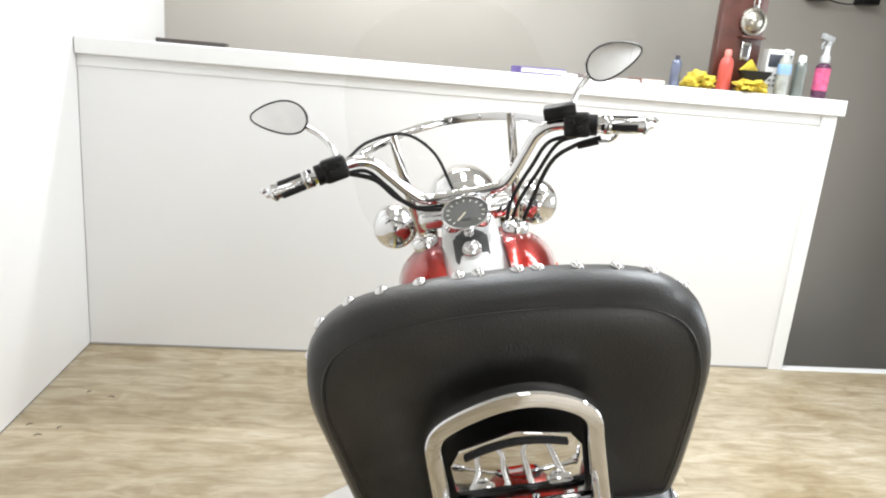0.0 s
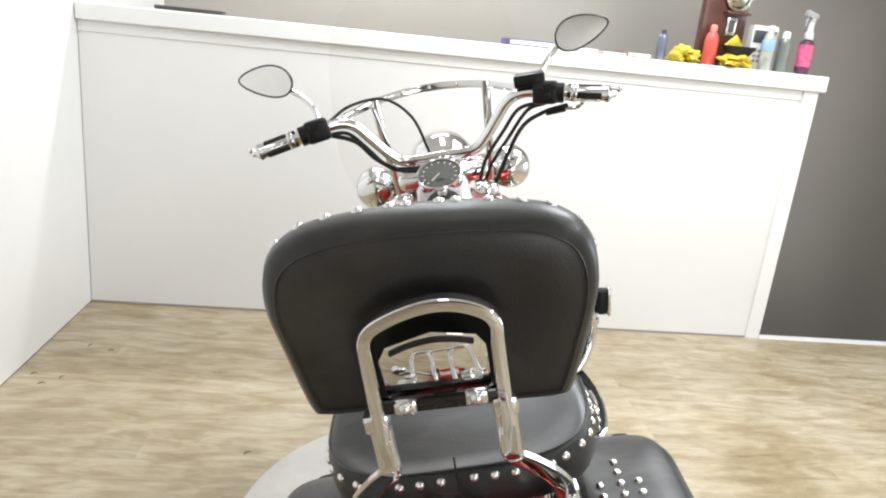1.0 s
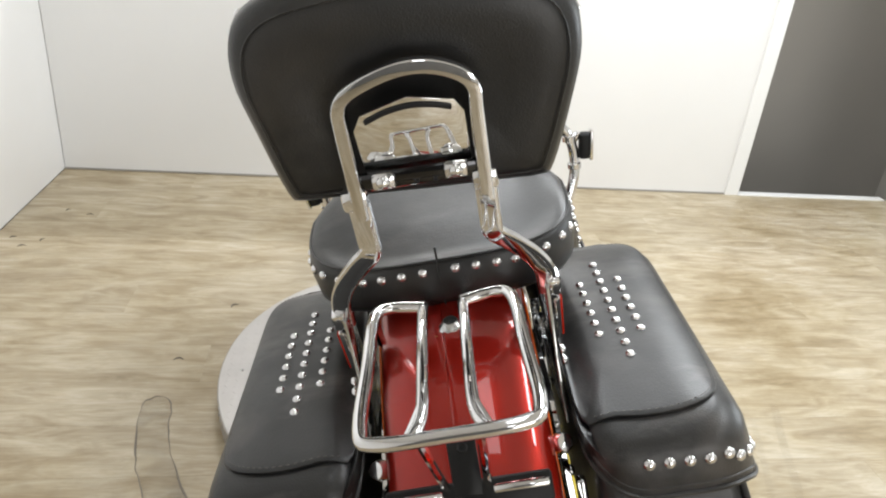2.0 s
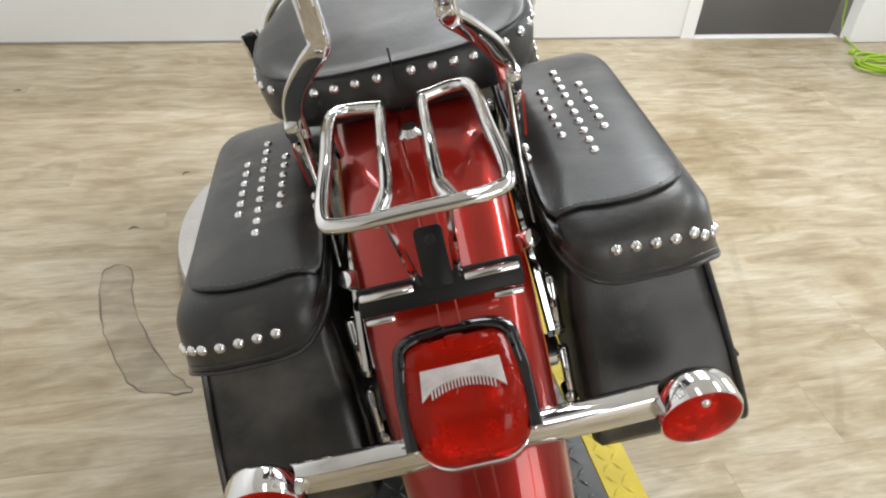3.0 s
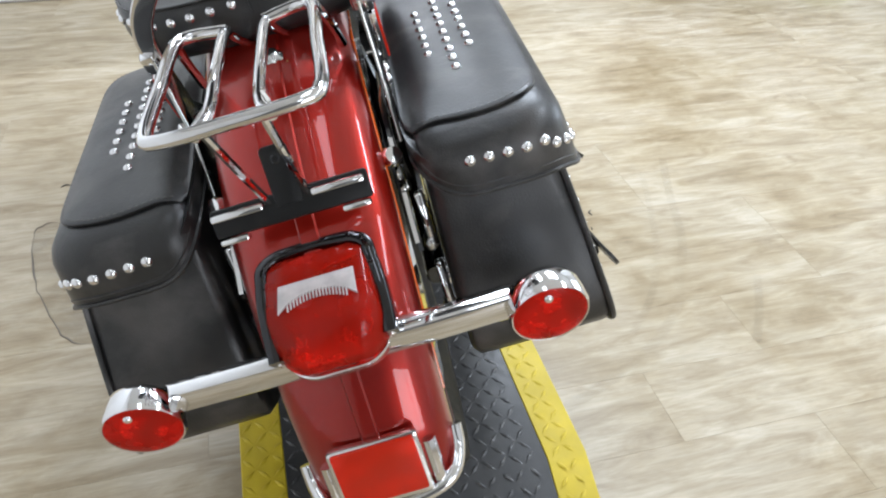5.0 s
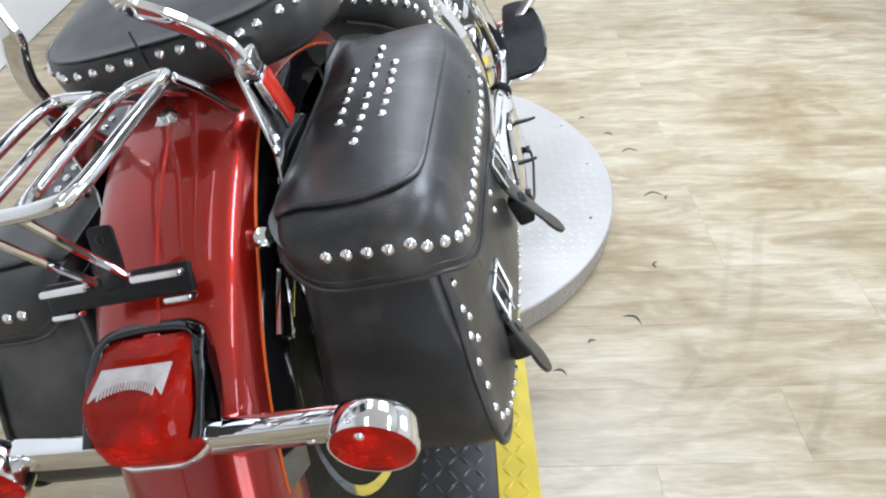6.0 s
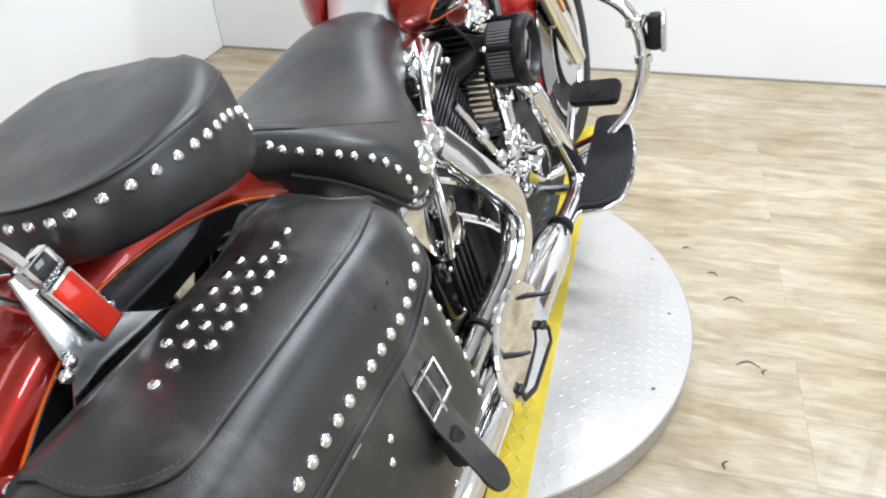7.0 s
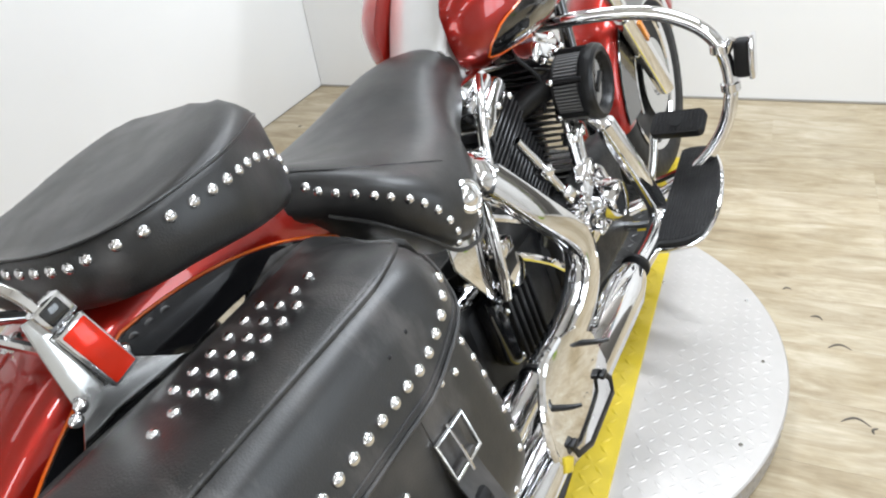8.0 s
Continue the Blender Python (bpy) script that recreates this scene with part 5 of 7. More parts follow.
# ---- handlebar ----
def handlebar():
    half = [(0, 1.000, 1.052), (0.05, 1.000, 1.052), (0.092, 0.998, 1.058), (0.122, 0.992, 1.085), (0.158, 0.985, 1.130), (0.182, 0.978, 1.158), (0.215, 0.968, 1.172), (0.26, 0.955, 1.168), (0.32, 0.942, 1.158)]
    full = [(-x, y, z) for x, y, z in half[:0:-1]] + half
    hb = part("handlebar", tube(full, 0.0127, 12, steps=5), CHROME, bike, "bent chrome handlebar")
    part("riser", block(0.11, 0.030, 0.036, pose(0, 1.030, 1.040), 0.010, 3), CHROME, hb)
    for s in (-1, 1):
        a, b = Vector((s * 0.300, 0.947, 1.160)), Vector((s * 0.408, 0.922, 1.141))
        d = (b - a).normalized()
        grip = part("grip", lathe([(0.0, -0.002), (0.018, 0.0), (0.0195, 0.004), (0.0175, 0.010), (0.017, 0.10), (0.0195, 0.104), (0.0195, 0.110), (0.014, 0.114), (0.008, 0.118), (0.006, 0.126), (0, 0.128)], axis(a, d), 20), CHROME, hb, "chrome grip with black rubber strips")
        for k in range(3):
            ang = 2 * math.pi * k / 3 + 1.2
            m = axis(a, d) @ pose(0.0172 * math.cos(ang), 0.0172 * math.sin(ang), 0.055, 0, 0, math.degrees(ang))
            part("rubber_strip", block(0.004, 0.014, 0.076, m, 0.0015), RUBBER, grip)
        part("grip_ring", lathe([(0.019, 0.024), (0.0205, 0.027), (0.0205, 0.037), (0.019, 0.040)], axis(a, d), 20), CHROME, grip)
        ctl = part("control_housing", block(0.058, 0.046, 0.052, pose(s * 0.268, 0.952, 1.166, 0, s * 8, -s * 12), 0.010, 3), BLACKMETAL, hb, "black switch housing")
        for k in range(3):
            part("switch_button", block(0.013, 0.006, 0.011, pose(s * (0.252 + 0.016 * k), 0.927 - 0.002 * k, 1.176 - 0.016 * (k % 2), 0, 0, -s * 12), 0.002), RUBBER, ctl)
        part("clamp_ring", lathe([(0.021, -0.01), (0.023, -0.008), (0.023, 0.008), (0.021, 0.01)], axis((s * 0.300, 0.947, 1.160), d), 18), BLACKMETAL, ctl)
        lever = part("lever", tube([(s * 0.262, 0.985, 1.162), (s * 0.31, 1.000, 1.156), (s * 0.37, 0.992, 1.142), (s * 0.432, 0.968, 1.142), (s * 0.440, 0.962, 1.146)], lambda f: 0.0055 + 0.002 * (f > 0.95), 8), CHROME, hb, "chrome hand lever")
        # mirror on a curved stem
        stem = [(s * 0.262, 0.972, 1.188), (s * 0.272, 0.985, 1.215), (s * 0.292, 1.000, 1.240), (s * 0.318, 1.006, 1.262)]
        mir = part("mirror_stem", tube(stem, 0.0065, 10), CHROME, hb, "curved chrome mirror stem")
        mm = Matrix.Translation((s * 0.372, 1.000, 1.290 - 0.004 * s)) @ pose(0, 0, 0, -4, 0, s * 6)
        drop = []
        for k in range(28):
            t = 2 * math.pi * k / 28
            x = 0.066 * math.cos(t)
            z = 0.036 * math.sin(t) * (1 - 0.36 * math.cos(t)) + 0.010 * math.cos(t)
            drop.append((s * x, z))
        shell = [[mm @ Vector((x * f, y, z * f)) for x, z in drop] for f, y in ((0.3, 0.030), (0.7, 0.024), (0.93, 0.012), (1.0, 0.0), (0.985, -0.004), (0.95, -0.0045))]
        hd = part("mirror_head", loft(shell), CHROME, mir, "teardrop mirror in a chrome shell")
        part("mirror_rim", tube([mm @ Vector((x * 0.965, -0.005, z * 0.965)) for x, z in drop], 0.0022, 6, closed=True, smooth=False), BLACKMETAL, hd)
        part("mirror_glass", loft([[mm @ Vector((x * f, y, z * f)) for x, z in drop] for f, y in ((0.93, -0.003), (0.93, -0.0055), (0.5, -0.0056))]), MIRRORGLASS, hd, "mirror glass")
    part("master_cylinder", block(0.070, 0.045, 0.030, pose(0.236, 0.962, 1.200, 4, 0, -10), 0.006, 2), BLACKMETAL, hb, "black brake fluid reservoir")
    # cables
    for pts, r in (([(0.255, 0.965, 1.145), (0.205, 0.985, 1.135), (0.165, 1.000, 1.09), (0.11, 1.02, 1.02), (0.085, 1.04, 0.95)], 0.0045),
                   ([(0.268, 0.970, 1.140), (0.225, 0.990, 1.128), (0.175, 1.010, 1.07), (0.12, 1.03, 1.00), (0.092, 1.05, 0.93)], 0.0045),
                   ([(0.318, 0.968, 1.128), (0.262, 0.985, 1.118), (0.205, 1.005, 1.085), (0.14, 1.03, 0.98), (0.10, 1.06, 0.90)], 0.005),
                   ([(-0.255, 0.965, 1.150), (-0.205, 0.985, 1.145), (-0.165, 0.990, 1.10), (-0.12, 1.00, 1.045), (-0.05, 1.02, 1.03)], 0.0045),
                   ([(-0.262, 0.970, 1.155), (-0.19, 0.975, 1.125), (-0.15, 0.985, 1.075), (-0.10, 1.00, 1.035), (-0.03, 1.02, 1.02)], 0.0055),
                   ([(-0.240, 0.972, 1.180), (-0.19, 1.02, 1.205), (-0.11, 1.05, 1.205), (-0.05, 1.05, 1.15), (-0.022, 1.04, 1.06)], 0.0038)):
        part("cable", tube(pts, r, 8), RUBBER, hb, "black control cable")
    part("brake_fitting", tube([(0.350, 0.965, 1.150), (0.352, 0.968, 1.128), (0.335, 0.970, 1.118), (0.310, 0.972, 1.120)], 0.0055, 8), CHROME, hb)
    part("hose_end", tube([(0.312, 0.971, 1.120), (0.268, 0.985, 1.116)], 0.0075, 8, smooth=False), RUBBER, hb)


handlebar()


# ---- windscreen, lamps, fork ----
def front_end():
    def sheet(x, z):
        return 1.16 - 0.55 * x * x - 0.16 * (z - 1.15)
    outline = []
    left = [(-0.05, 0.86), (-0.13, 0.90), (-0.225, 0.96), (-0.258, 1.05), (-0.252, 1.18), (-0.236, 1.30), (-0.20, 1.40), (-0.13, 1.46), (-0.05, 1.482)]
    pts = left + [(-x, z) for x, z in left[::-1]]
    curve = spline([(x, 0, z) for x, z in pts], 3, True)
    cx, cz = 0.0, 1.16
    outer_rings = []
    for f in (0.05, 0.3, 0.55, 0.8, 1.0):
        outer_rings.append([Vector((cx + (p.x - cx) * f, sheet(cx + (p.x - cx) * f, cz + (p.z - cz) * f), cz + (p.z - cz) * f)) for p in curve])
    back_rings = [[v + Vector((0, -0.004, 0)) for v in r] for r in outer_rings[::-1]]
    ws = part("windscreen", loft(outer_rings + back_rings), CLEAR, bike, "clear windscreen on chrome brackets", 50)
    ws.visible_shadow = False
    arc = [(-0.215, 1.045, 1.178), (-0.14, 1.105, 1.197), (-0.07, 1.135, 1.206), (0, 1.145, 1.209), (0.07, 1.135, 1.206), (0.14, 1.105, 1.197), (0.215, 1.045, 1.178)]
    brace = part("screen_brace", tube(arc, 0.01, 10, flat=(0.0095, 0.0024), up=(0, 1, 0), steps=5), CHROME, ws, "curved chrome brace")
    for x, y, z in arc[0::1]:
        shared("rivet", SMALLSTUD, brace, axis((x, y - 0.003, z), (0, -1, 0)))
    for s in (-1, 1):
        part("screen_strut", tube([(s * 0.142, 1.098, 1.205), (s * 0.136, 1.105, 1.12), (s * 0.128, 1.115, 1.03), (s * 0.118, 1.13, 0.95)], 0.01, 10, flat=(0.0105, 0.0026), up=(0, 1, 0), steps=4), CHROME, ws, "flat chrome strut")
        lampm = axis((s * 0.1805 - 0.0045, 1.165, 0.968), (0, 1, 0))
        part("passing_lamp", lathe([(0.0, -0.050), (0.025, -0.046), (0.045, -0.032), (0.055, -0.010), (0.058, 0.015), (0.058, 0.05), (0.054, 0.056), (0.0, 0.062)], lampm, 28), CHROME, bike, "chrome passing lamp")
        part("lamp_bracket", block(0.10, 0.03, 0.05, pose(s * 0.125, 1.16, 0.972), 0.010, 2), CHROME, bike)
        part("fork_shroud", lathe([(0.030, 0.0), (0.030, 0.24), (0.033, 0.245), (0.033, 0.30), (0.0, 0.305)], axis((s * 0.112, 1.40, 0.72), (0, -0.50, 0.87)), 20), CHROME, bike, "chrome fork cover")
        part("fork_leg", lathe([(0.024, 0.0), (0.026, 0.02), (0.026, 0.34), (0.021, 0.345), (0.021, 0.46), (0, 0.46)], axis((s * 0.112, 1.735, 0.305), (0, -0.60, 0.80)), 18), CHROME, bike, "chrome fork leg")
        part("fork_reflector", block(0.006, 0.018, 0.075, pose(s * 0.140, 1.575, 0.520, 37, 0, 0), 0.002), AMBER, bike, "amber fork reflector")
    part("headlight", lathe([(0.0, -0.075), (0.04, -0.07), (0.072, -0.045), (0.088, -0.01), (0.093, 0.03), (0.095, 0.065), (0.09, 0.075), (0.0, 0.08)], axis((0, 1.19, 0.995), (0, 1, -0.04)), 32), CHROME, bike, "chrome headlight bucket")
    part("fork_nacelle", block(0.24, 0.10, 0.05, pose(0, 1.13, 0.985), 0.02, 3), CHROME, bike)
    part("triple_clamp", block(0.26, 0.06, 0.035, pose(0, 1.10, 0.905, 0, 0, 0), 0.012, 2), CHROME, bike)
    # front fender
    rings = []
    prof = [(0.0, 0.012), (0.04, 0.009), (0.066, -0.002), (0.078, -0.022), (0.082, -0.075)]
    outer = [(-x, r) for x, r in prof[:0:-1]] + prof
    inner = [(x * 0.96, r - 0.004) for x, r in outer[::-1]]
    for k in range(33):
        a = radians(-95 + 160 * k / 32)
        rings.append([Vector((x, AX_F + (0.352 + r) * math.sin(a), WHEEL_Z + (0.352 + r) * math.cos(a))) for x, r in outer + inner])
    ff = part("front_fender", loft(rings), RED, bike, "candy red front fender", 50)
    for s in (-1, 1):
        part("fender_side_panel", loft([[Vector((s * x, AX_F + (0.352 + r) * math.sin(radians(-92 + 100 * k / 20)), WHEEL_Z + (0.352 + r) * math.cos(radians(-92 + 100 * k / 20)))) for x, r in ((0.0815, -0.022), (0.0845, -0.024), (0.0880, -0.128), (0.084, -0.130))] for k in range(21)]), BLACKPAINT, ff, "black painted side panel")
        part("fender_trim", tube([Vector((s * 0.086, AX_F + 0.225 * math.sin(radians(-96 + 165 * k / 14)), WHEEL_Z + 0.225 * math.cos(radians(-96 + 165 * k / 14)))) for k in range(15)], 0.004, 8), CHROME, ff, "chrome fender trim")


front_end()


FRONT = Matrix.Translation((-0.01, -0.58, 1.31)) @ Matrix.Scale(1.05, 4) @ Matrix.Translation((0.01, 0.58, -1.31))
for ob in list(bike.children):
    if ob.name.split(".")[0] in ("handlebar", "windscreen", "passing_lamp", "lamp_bracket", "headlight", "fork_nacelle"):
        ob.matrix_basis = FRONT


# ---- engine, right side ----
def fins(p, d, count, step, sx, sy, material, parent, name):
    """A finned barrel from p along d."""
    q = axis(p, d)
    barrel = part(name, lathe([(min(sx, sy) * 0.40, -0.005), (min(sx, sy) * 0.40, step * count), (0, step * count)], q, 20), material, parent, "finned black engine cylinder")
    for k in range(count):
        part("fin", block(sx, sy, step * 0.36, q @ Matrix.Translation((0, 0, step * (k + 0.5))), 0.002, 1), FINEDGE, barrel)
    return barrel


def engine():
    e = part("engine", block(0.20, 0.40, 0.24, pose(0.0, 0.92, 0.29), 0.04, 3), ENGINEBLACK, bike, "black and chrome V-twin engine")
    part("crankcase", block(0.23, 0.42, 0.22, pose(0.0, 1.00, 0.265), 0.045, 3), ENGINEBLACK, e, "black crankcase")
    part("cam_chest", block(0.066, 0.40, 0.26, pose(0.105, 1.02, 0.280), 0.030, 3), ENGINEBLACK, e, "black cam chest")
    part("gearbox", block(0.21, 0.34, 0.24, pose(0.0, 0.66, 0.300), 0.04, 3), ENGINEBLACK, e, "black gearbox housing")
    for sgn, y0 in ((-1, 0.880), (1, 0.955)):
        d = Vector((0, sgn * 0.39, 0.92)).normalized()
        fins(Vector((0.015, y0, 0.415)), d, 13, 0.0125, 0.20, 0.135, ENGINEBLACK, e, "cylinder")
        top = Vector((0.015, y0, 0.415)) + d * 0.164
        fins(top, d, 5, 0.0125, 0.21, 0.145, ENGINEBLACK, e, "cylinder_head")
        cov = top + d * 0.075
        cover = part("rocker_cover", block(0.225, 0.130, 0.048, axis(cov + d * 0.012, d), 0.016, 3), CHROME, e, "chrome rocker cover")
        part("rocker_step", block(0.205, 0.100, 0.020, axis(cov + d * 0.044, d), 0.008, 2), CHROME, cover)
        for dy in (-0.045, 0.0, 0.045):
            shared("bolt", BOLT, cover, axis(cov + Vector((0.113, dy, 0.012)), (1, 0, 0)))
        # pushrod covers
        for k in ((0, 1) if sgn > 0 else (1,)):
            b = Vector((0.162, 0.915 + sgn * (0.026 + 0.030 * k), 0.432))
            t = top + Vector((0.122, sgn * (-0.020 + 0.046 * k), 0.012))
            rod = part("pushrod_cover", tube([b, t], 0.0092, 12, smooth=False), CHROME, e, "chrome pushrod tube")
            mid = b.lerp(t, 0.45)
            part("pushrod_collar", lathe([(0.015, -0.012), (0.017, -0.009), (0.017, 0.009), (0.015, 0.012)], axis(mid, t - b), 14), CHROME, rod)
            part("lifter_block", block(0.032, 0.030, 0.034, axis(b, t - b), 0.007), CHROME, rod)
            for off in (-0.014, 0.014):
                shared("bolt", SMALLSTUD, rod, axis(b + Vector((0.016, off, -0.008)), (1, 0, 0)))
    cam = part("cam_cover", lathe([(0.078, -0.03), (0.080, 0.0), (0.076, 0.013), (0.064, 0.019), (0.046, 0.021), (0.0435, 0.030), (0.042, 0.058), (0.036, 0.067), (0.020, 0.069), (0, 0.070)], axis((0.130, 1.030, 0.325), (1, -0.05, 0)), 36), CHROME, e, "chrome cam cover")
    for k in range(8):
        a = 2 * math.pi * k / 8 + 0.3
        shared("bolt", BOLT, cam, axis((0.143, 1.030 + 0.070 * math.cos(a), 0.325 + 0.070 * math.sin(a)), (1, 0, 0)))
        part("cover_rib", block(0.014, 0.022, 0.006, pose(0.150, 1.030 + 0.055 * math.cos(a), 0.325 + 0.055 * math.sin(a), math.degrees(a), 0, 0), 0.002), CHROME, cam)
    part("lower_cover", block(0.05, 0.13, 0.12, pose(0.140, 0.905, 0.33), 0.024, 3), CHROME, cam)
    for dy, dz, r in ((-0.035, 0.035, 0.016), (0.01, 0.045, 0.014), (-0.045, -0.01, 0.018), (0.0, 0.0, 0.022)):
        part("boss", lathe([(r, -0.01), (r, 0.010), (r * 0.8, 0.016), (r * 0.4, 0.017), (0, 0.014)], axis((0.165, 0.895 + dy, 0.345 + dz), (1, 0, 0.1)), 16), CHROME, cam)
    part("oil_filter", lathe([(0.038, 0), (0.038, 0.085), (0.033, 0.094), (0, 0.096)], axis((0.05, 1.115, 0.26), (0, 1, 0.1)), 24), CHROME, e, "chrome oil filter")
    part("oil_line", tube([(0.12, 0.80, 0.36), (0.15, 0.76, 0.42), (0.14, 0.70, 0.47), (0.12, 0.66, 0.50)], 0.008, 8), CHROME, e)
    part("oil_line", tube([(0.12, 0.86, 0.27), (0.16, 0.80, 0.29), (0.165, 0.72, 0.37), (0.14, 0.64, 0.44)], 0.007, 8), CHROME, e)
    part("starter_cover", lathe([(0.032, 0), (0.034, 0.05), (0.026, 0.062), (0, 0.066)], axis((0.10, 0.62, 0.42), (1, 0, 0)), 20), CHROME, e)
    part("gearbox_cover", block(0.06, 0.13, 0.14, pose(0.125, 0.605, 0.335), 0.025, 3), BLACKPAINT, e, "black gearbox side cover")
    for k in range(5):
        part("gearbox_rib", block(0.012, 0.010, 0.12, pose(0.158, 0.565 + 0.020 * k, 0.335), 0.003), ENGINEBLACK, e)
    part("side_cover", plate([(0.482, 0.556), (0.478, 0.515), (0.540, 0.412), (0.566, 0.415), (0.590, 0.545), (0.560, 0.575)], 0.006, pose(0.150, 0, 0, 90, 0, 90), 0.002), CHROME, e, "polished side cover")
    part("cover_tube", tube([(0.160, 0.600, 0.565), (0.170, 0.578, 0.510), (0.170, 0.566, 0.450), (0.164, 0.560, 0.405)], 0.0085, 10), CHROME, e)
    part("inner_guard", block(0.02, 0.40, 0.26, pose(0.092, 0.62, 0.36), 0.008), BLACKMETAL, e, "black inner guard")
    for y, z in ((0.56, 0.38), (0.65, 0.38), (0.56, 0.29), (0.65, 0.29)):
        shared("bolt", BOLT, e, axis((0.155, y, z), (1, 0, 0)))
    part("belt_guard", tube([(0.115, 0.56, 0.44), (0.118, 0.42, 0.47), (0.118, 0.28, 0.45), (0.118, 0.10, 0.42)], 0.01, 10, flat=(0.03, 0.004), up=(1, 0, 0)), CHROME, bike, "chrome side cover")
    part("master_reservoir", block(0.06, 0.06, 0.05, pose(0.135, 0.60, 0.45), 0.008), BLACKMETAL, e)
    part("timer_lid", block(0.03, 0.05, 0.028, pose(0.155, 0.60, 0.475), 0.006), CHROME, e)
    # carburettor and air cleaner
    part("intake", tube([(0.06, 0.925, 0.575), (0.10, 0.965, 0.595), (0.152, 1.010, 0.607)], 0.026, 14), BLACKMETAL, e)
    m = axis((0.150, 1.003, 0.592), (1, 0.03, -0.06)) @ Matrix.Diagonal((1.09, 1.09, 0.80, 1.0))
    air = part("air_cleaner", lathe([(0.0, -0.004), (0.056, -0.002), (0.059, 0.004), (0.056, 0.010), (0.056, 0.068), (0, 0.068)], m, 40), RUBBER, bike, "round black pleated air cleaner")
    for k in range(60):
        a = 2 * math.pi * k / 60
        part("pleat", block(0.009, 0.0028, 0.058, m @ pose(0.0565 * math.cos(a), 0.0565 * math.sin(a), 0.038, 0, 0, math.degrees(a)), 0), PLEAT, air)
    part("cover_ring", lathe([(0.056, 0.064), (0.0645, 0.070), (0.0665, 0.084), (0.064, 0.097), (0.057, 0.103), (0.050, 0.101), (0.0455, 0.092), (0.043, 0.078), (0.042, 0.068), (0.056, 0.064)], m, 40), BLACKMETAL, air, "black dished cover")
    part("cover_face", lathe([(0.0465, 0.068), (0.0465, 0.086), (0.030, 0.089), (0, 0.0900)], m, 32), BLACKPAINT, air)
    part("cover_badge", block(0.040, 0.010, 0.004, m @ pose(0, 0, 0.0915, 0, 0, 35), 0.001), BLACKMETAL, air)
    for a in (0.6, 1.65, 2.7, 3.75, 4.8, 5.85):
        part("stand_off", tube([m @ Vector((0.063 * math.cos(a), 0.063 * math.sin(a), 0.0)), m @ Vector((0.063 * math.cos(a), 0.063 * math.sin(a), 0.08))], 0.006, 8, smooth=False), BLACKMETAL, air)
        shared("bolt", BOLT, air, axis(m @ Vector((0.066 * math.cos(a), 0.066 * math.sin(a), 0.004)), m.to_3x3() @ Vector((math.cos(a), math.sin(a), 0))))
    part("coil_cover", block(0.05, 0.10, 0.05, pose(0.08, 0.78, 0.685), 0.012), CHROME, e)
    part("horn_bracket", tube([(0.10, 0.80, 0.70), (0.125, 0.74, 0.67), (0.13, 0.70, 0.61), (0.13, 0.69, 0.55)], 0.009, 10), CHROME, e)
    part("ignition_lead", tube([(0.10, 0.72, 0.66), (0.125, 0.74, 0.60), (0.12, 0.70, 0.57)], 0.004, 8), RUBBER, e)
    part("ignition_lead", tube([(0.10, 0.95, 0.68), (0.125, 0.97, 0.62), (0.12, 0.96, 0.56)], 0.004, 8), RUBBER, e)


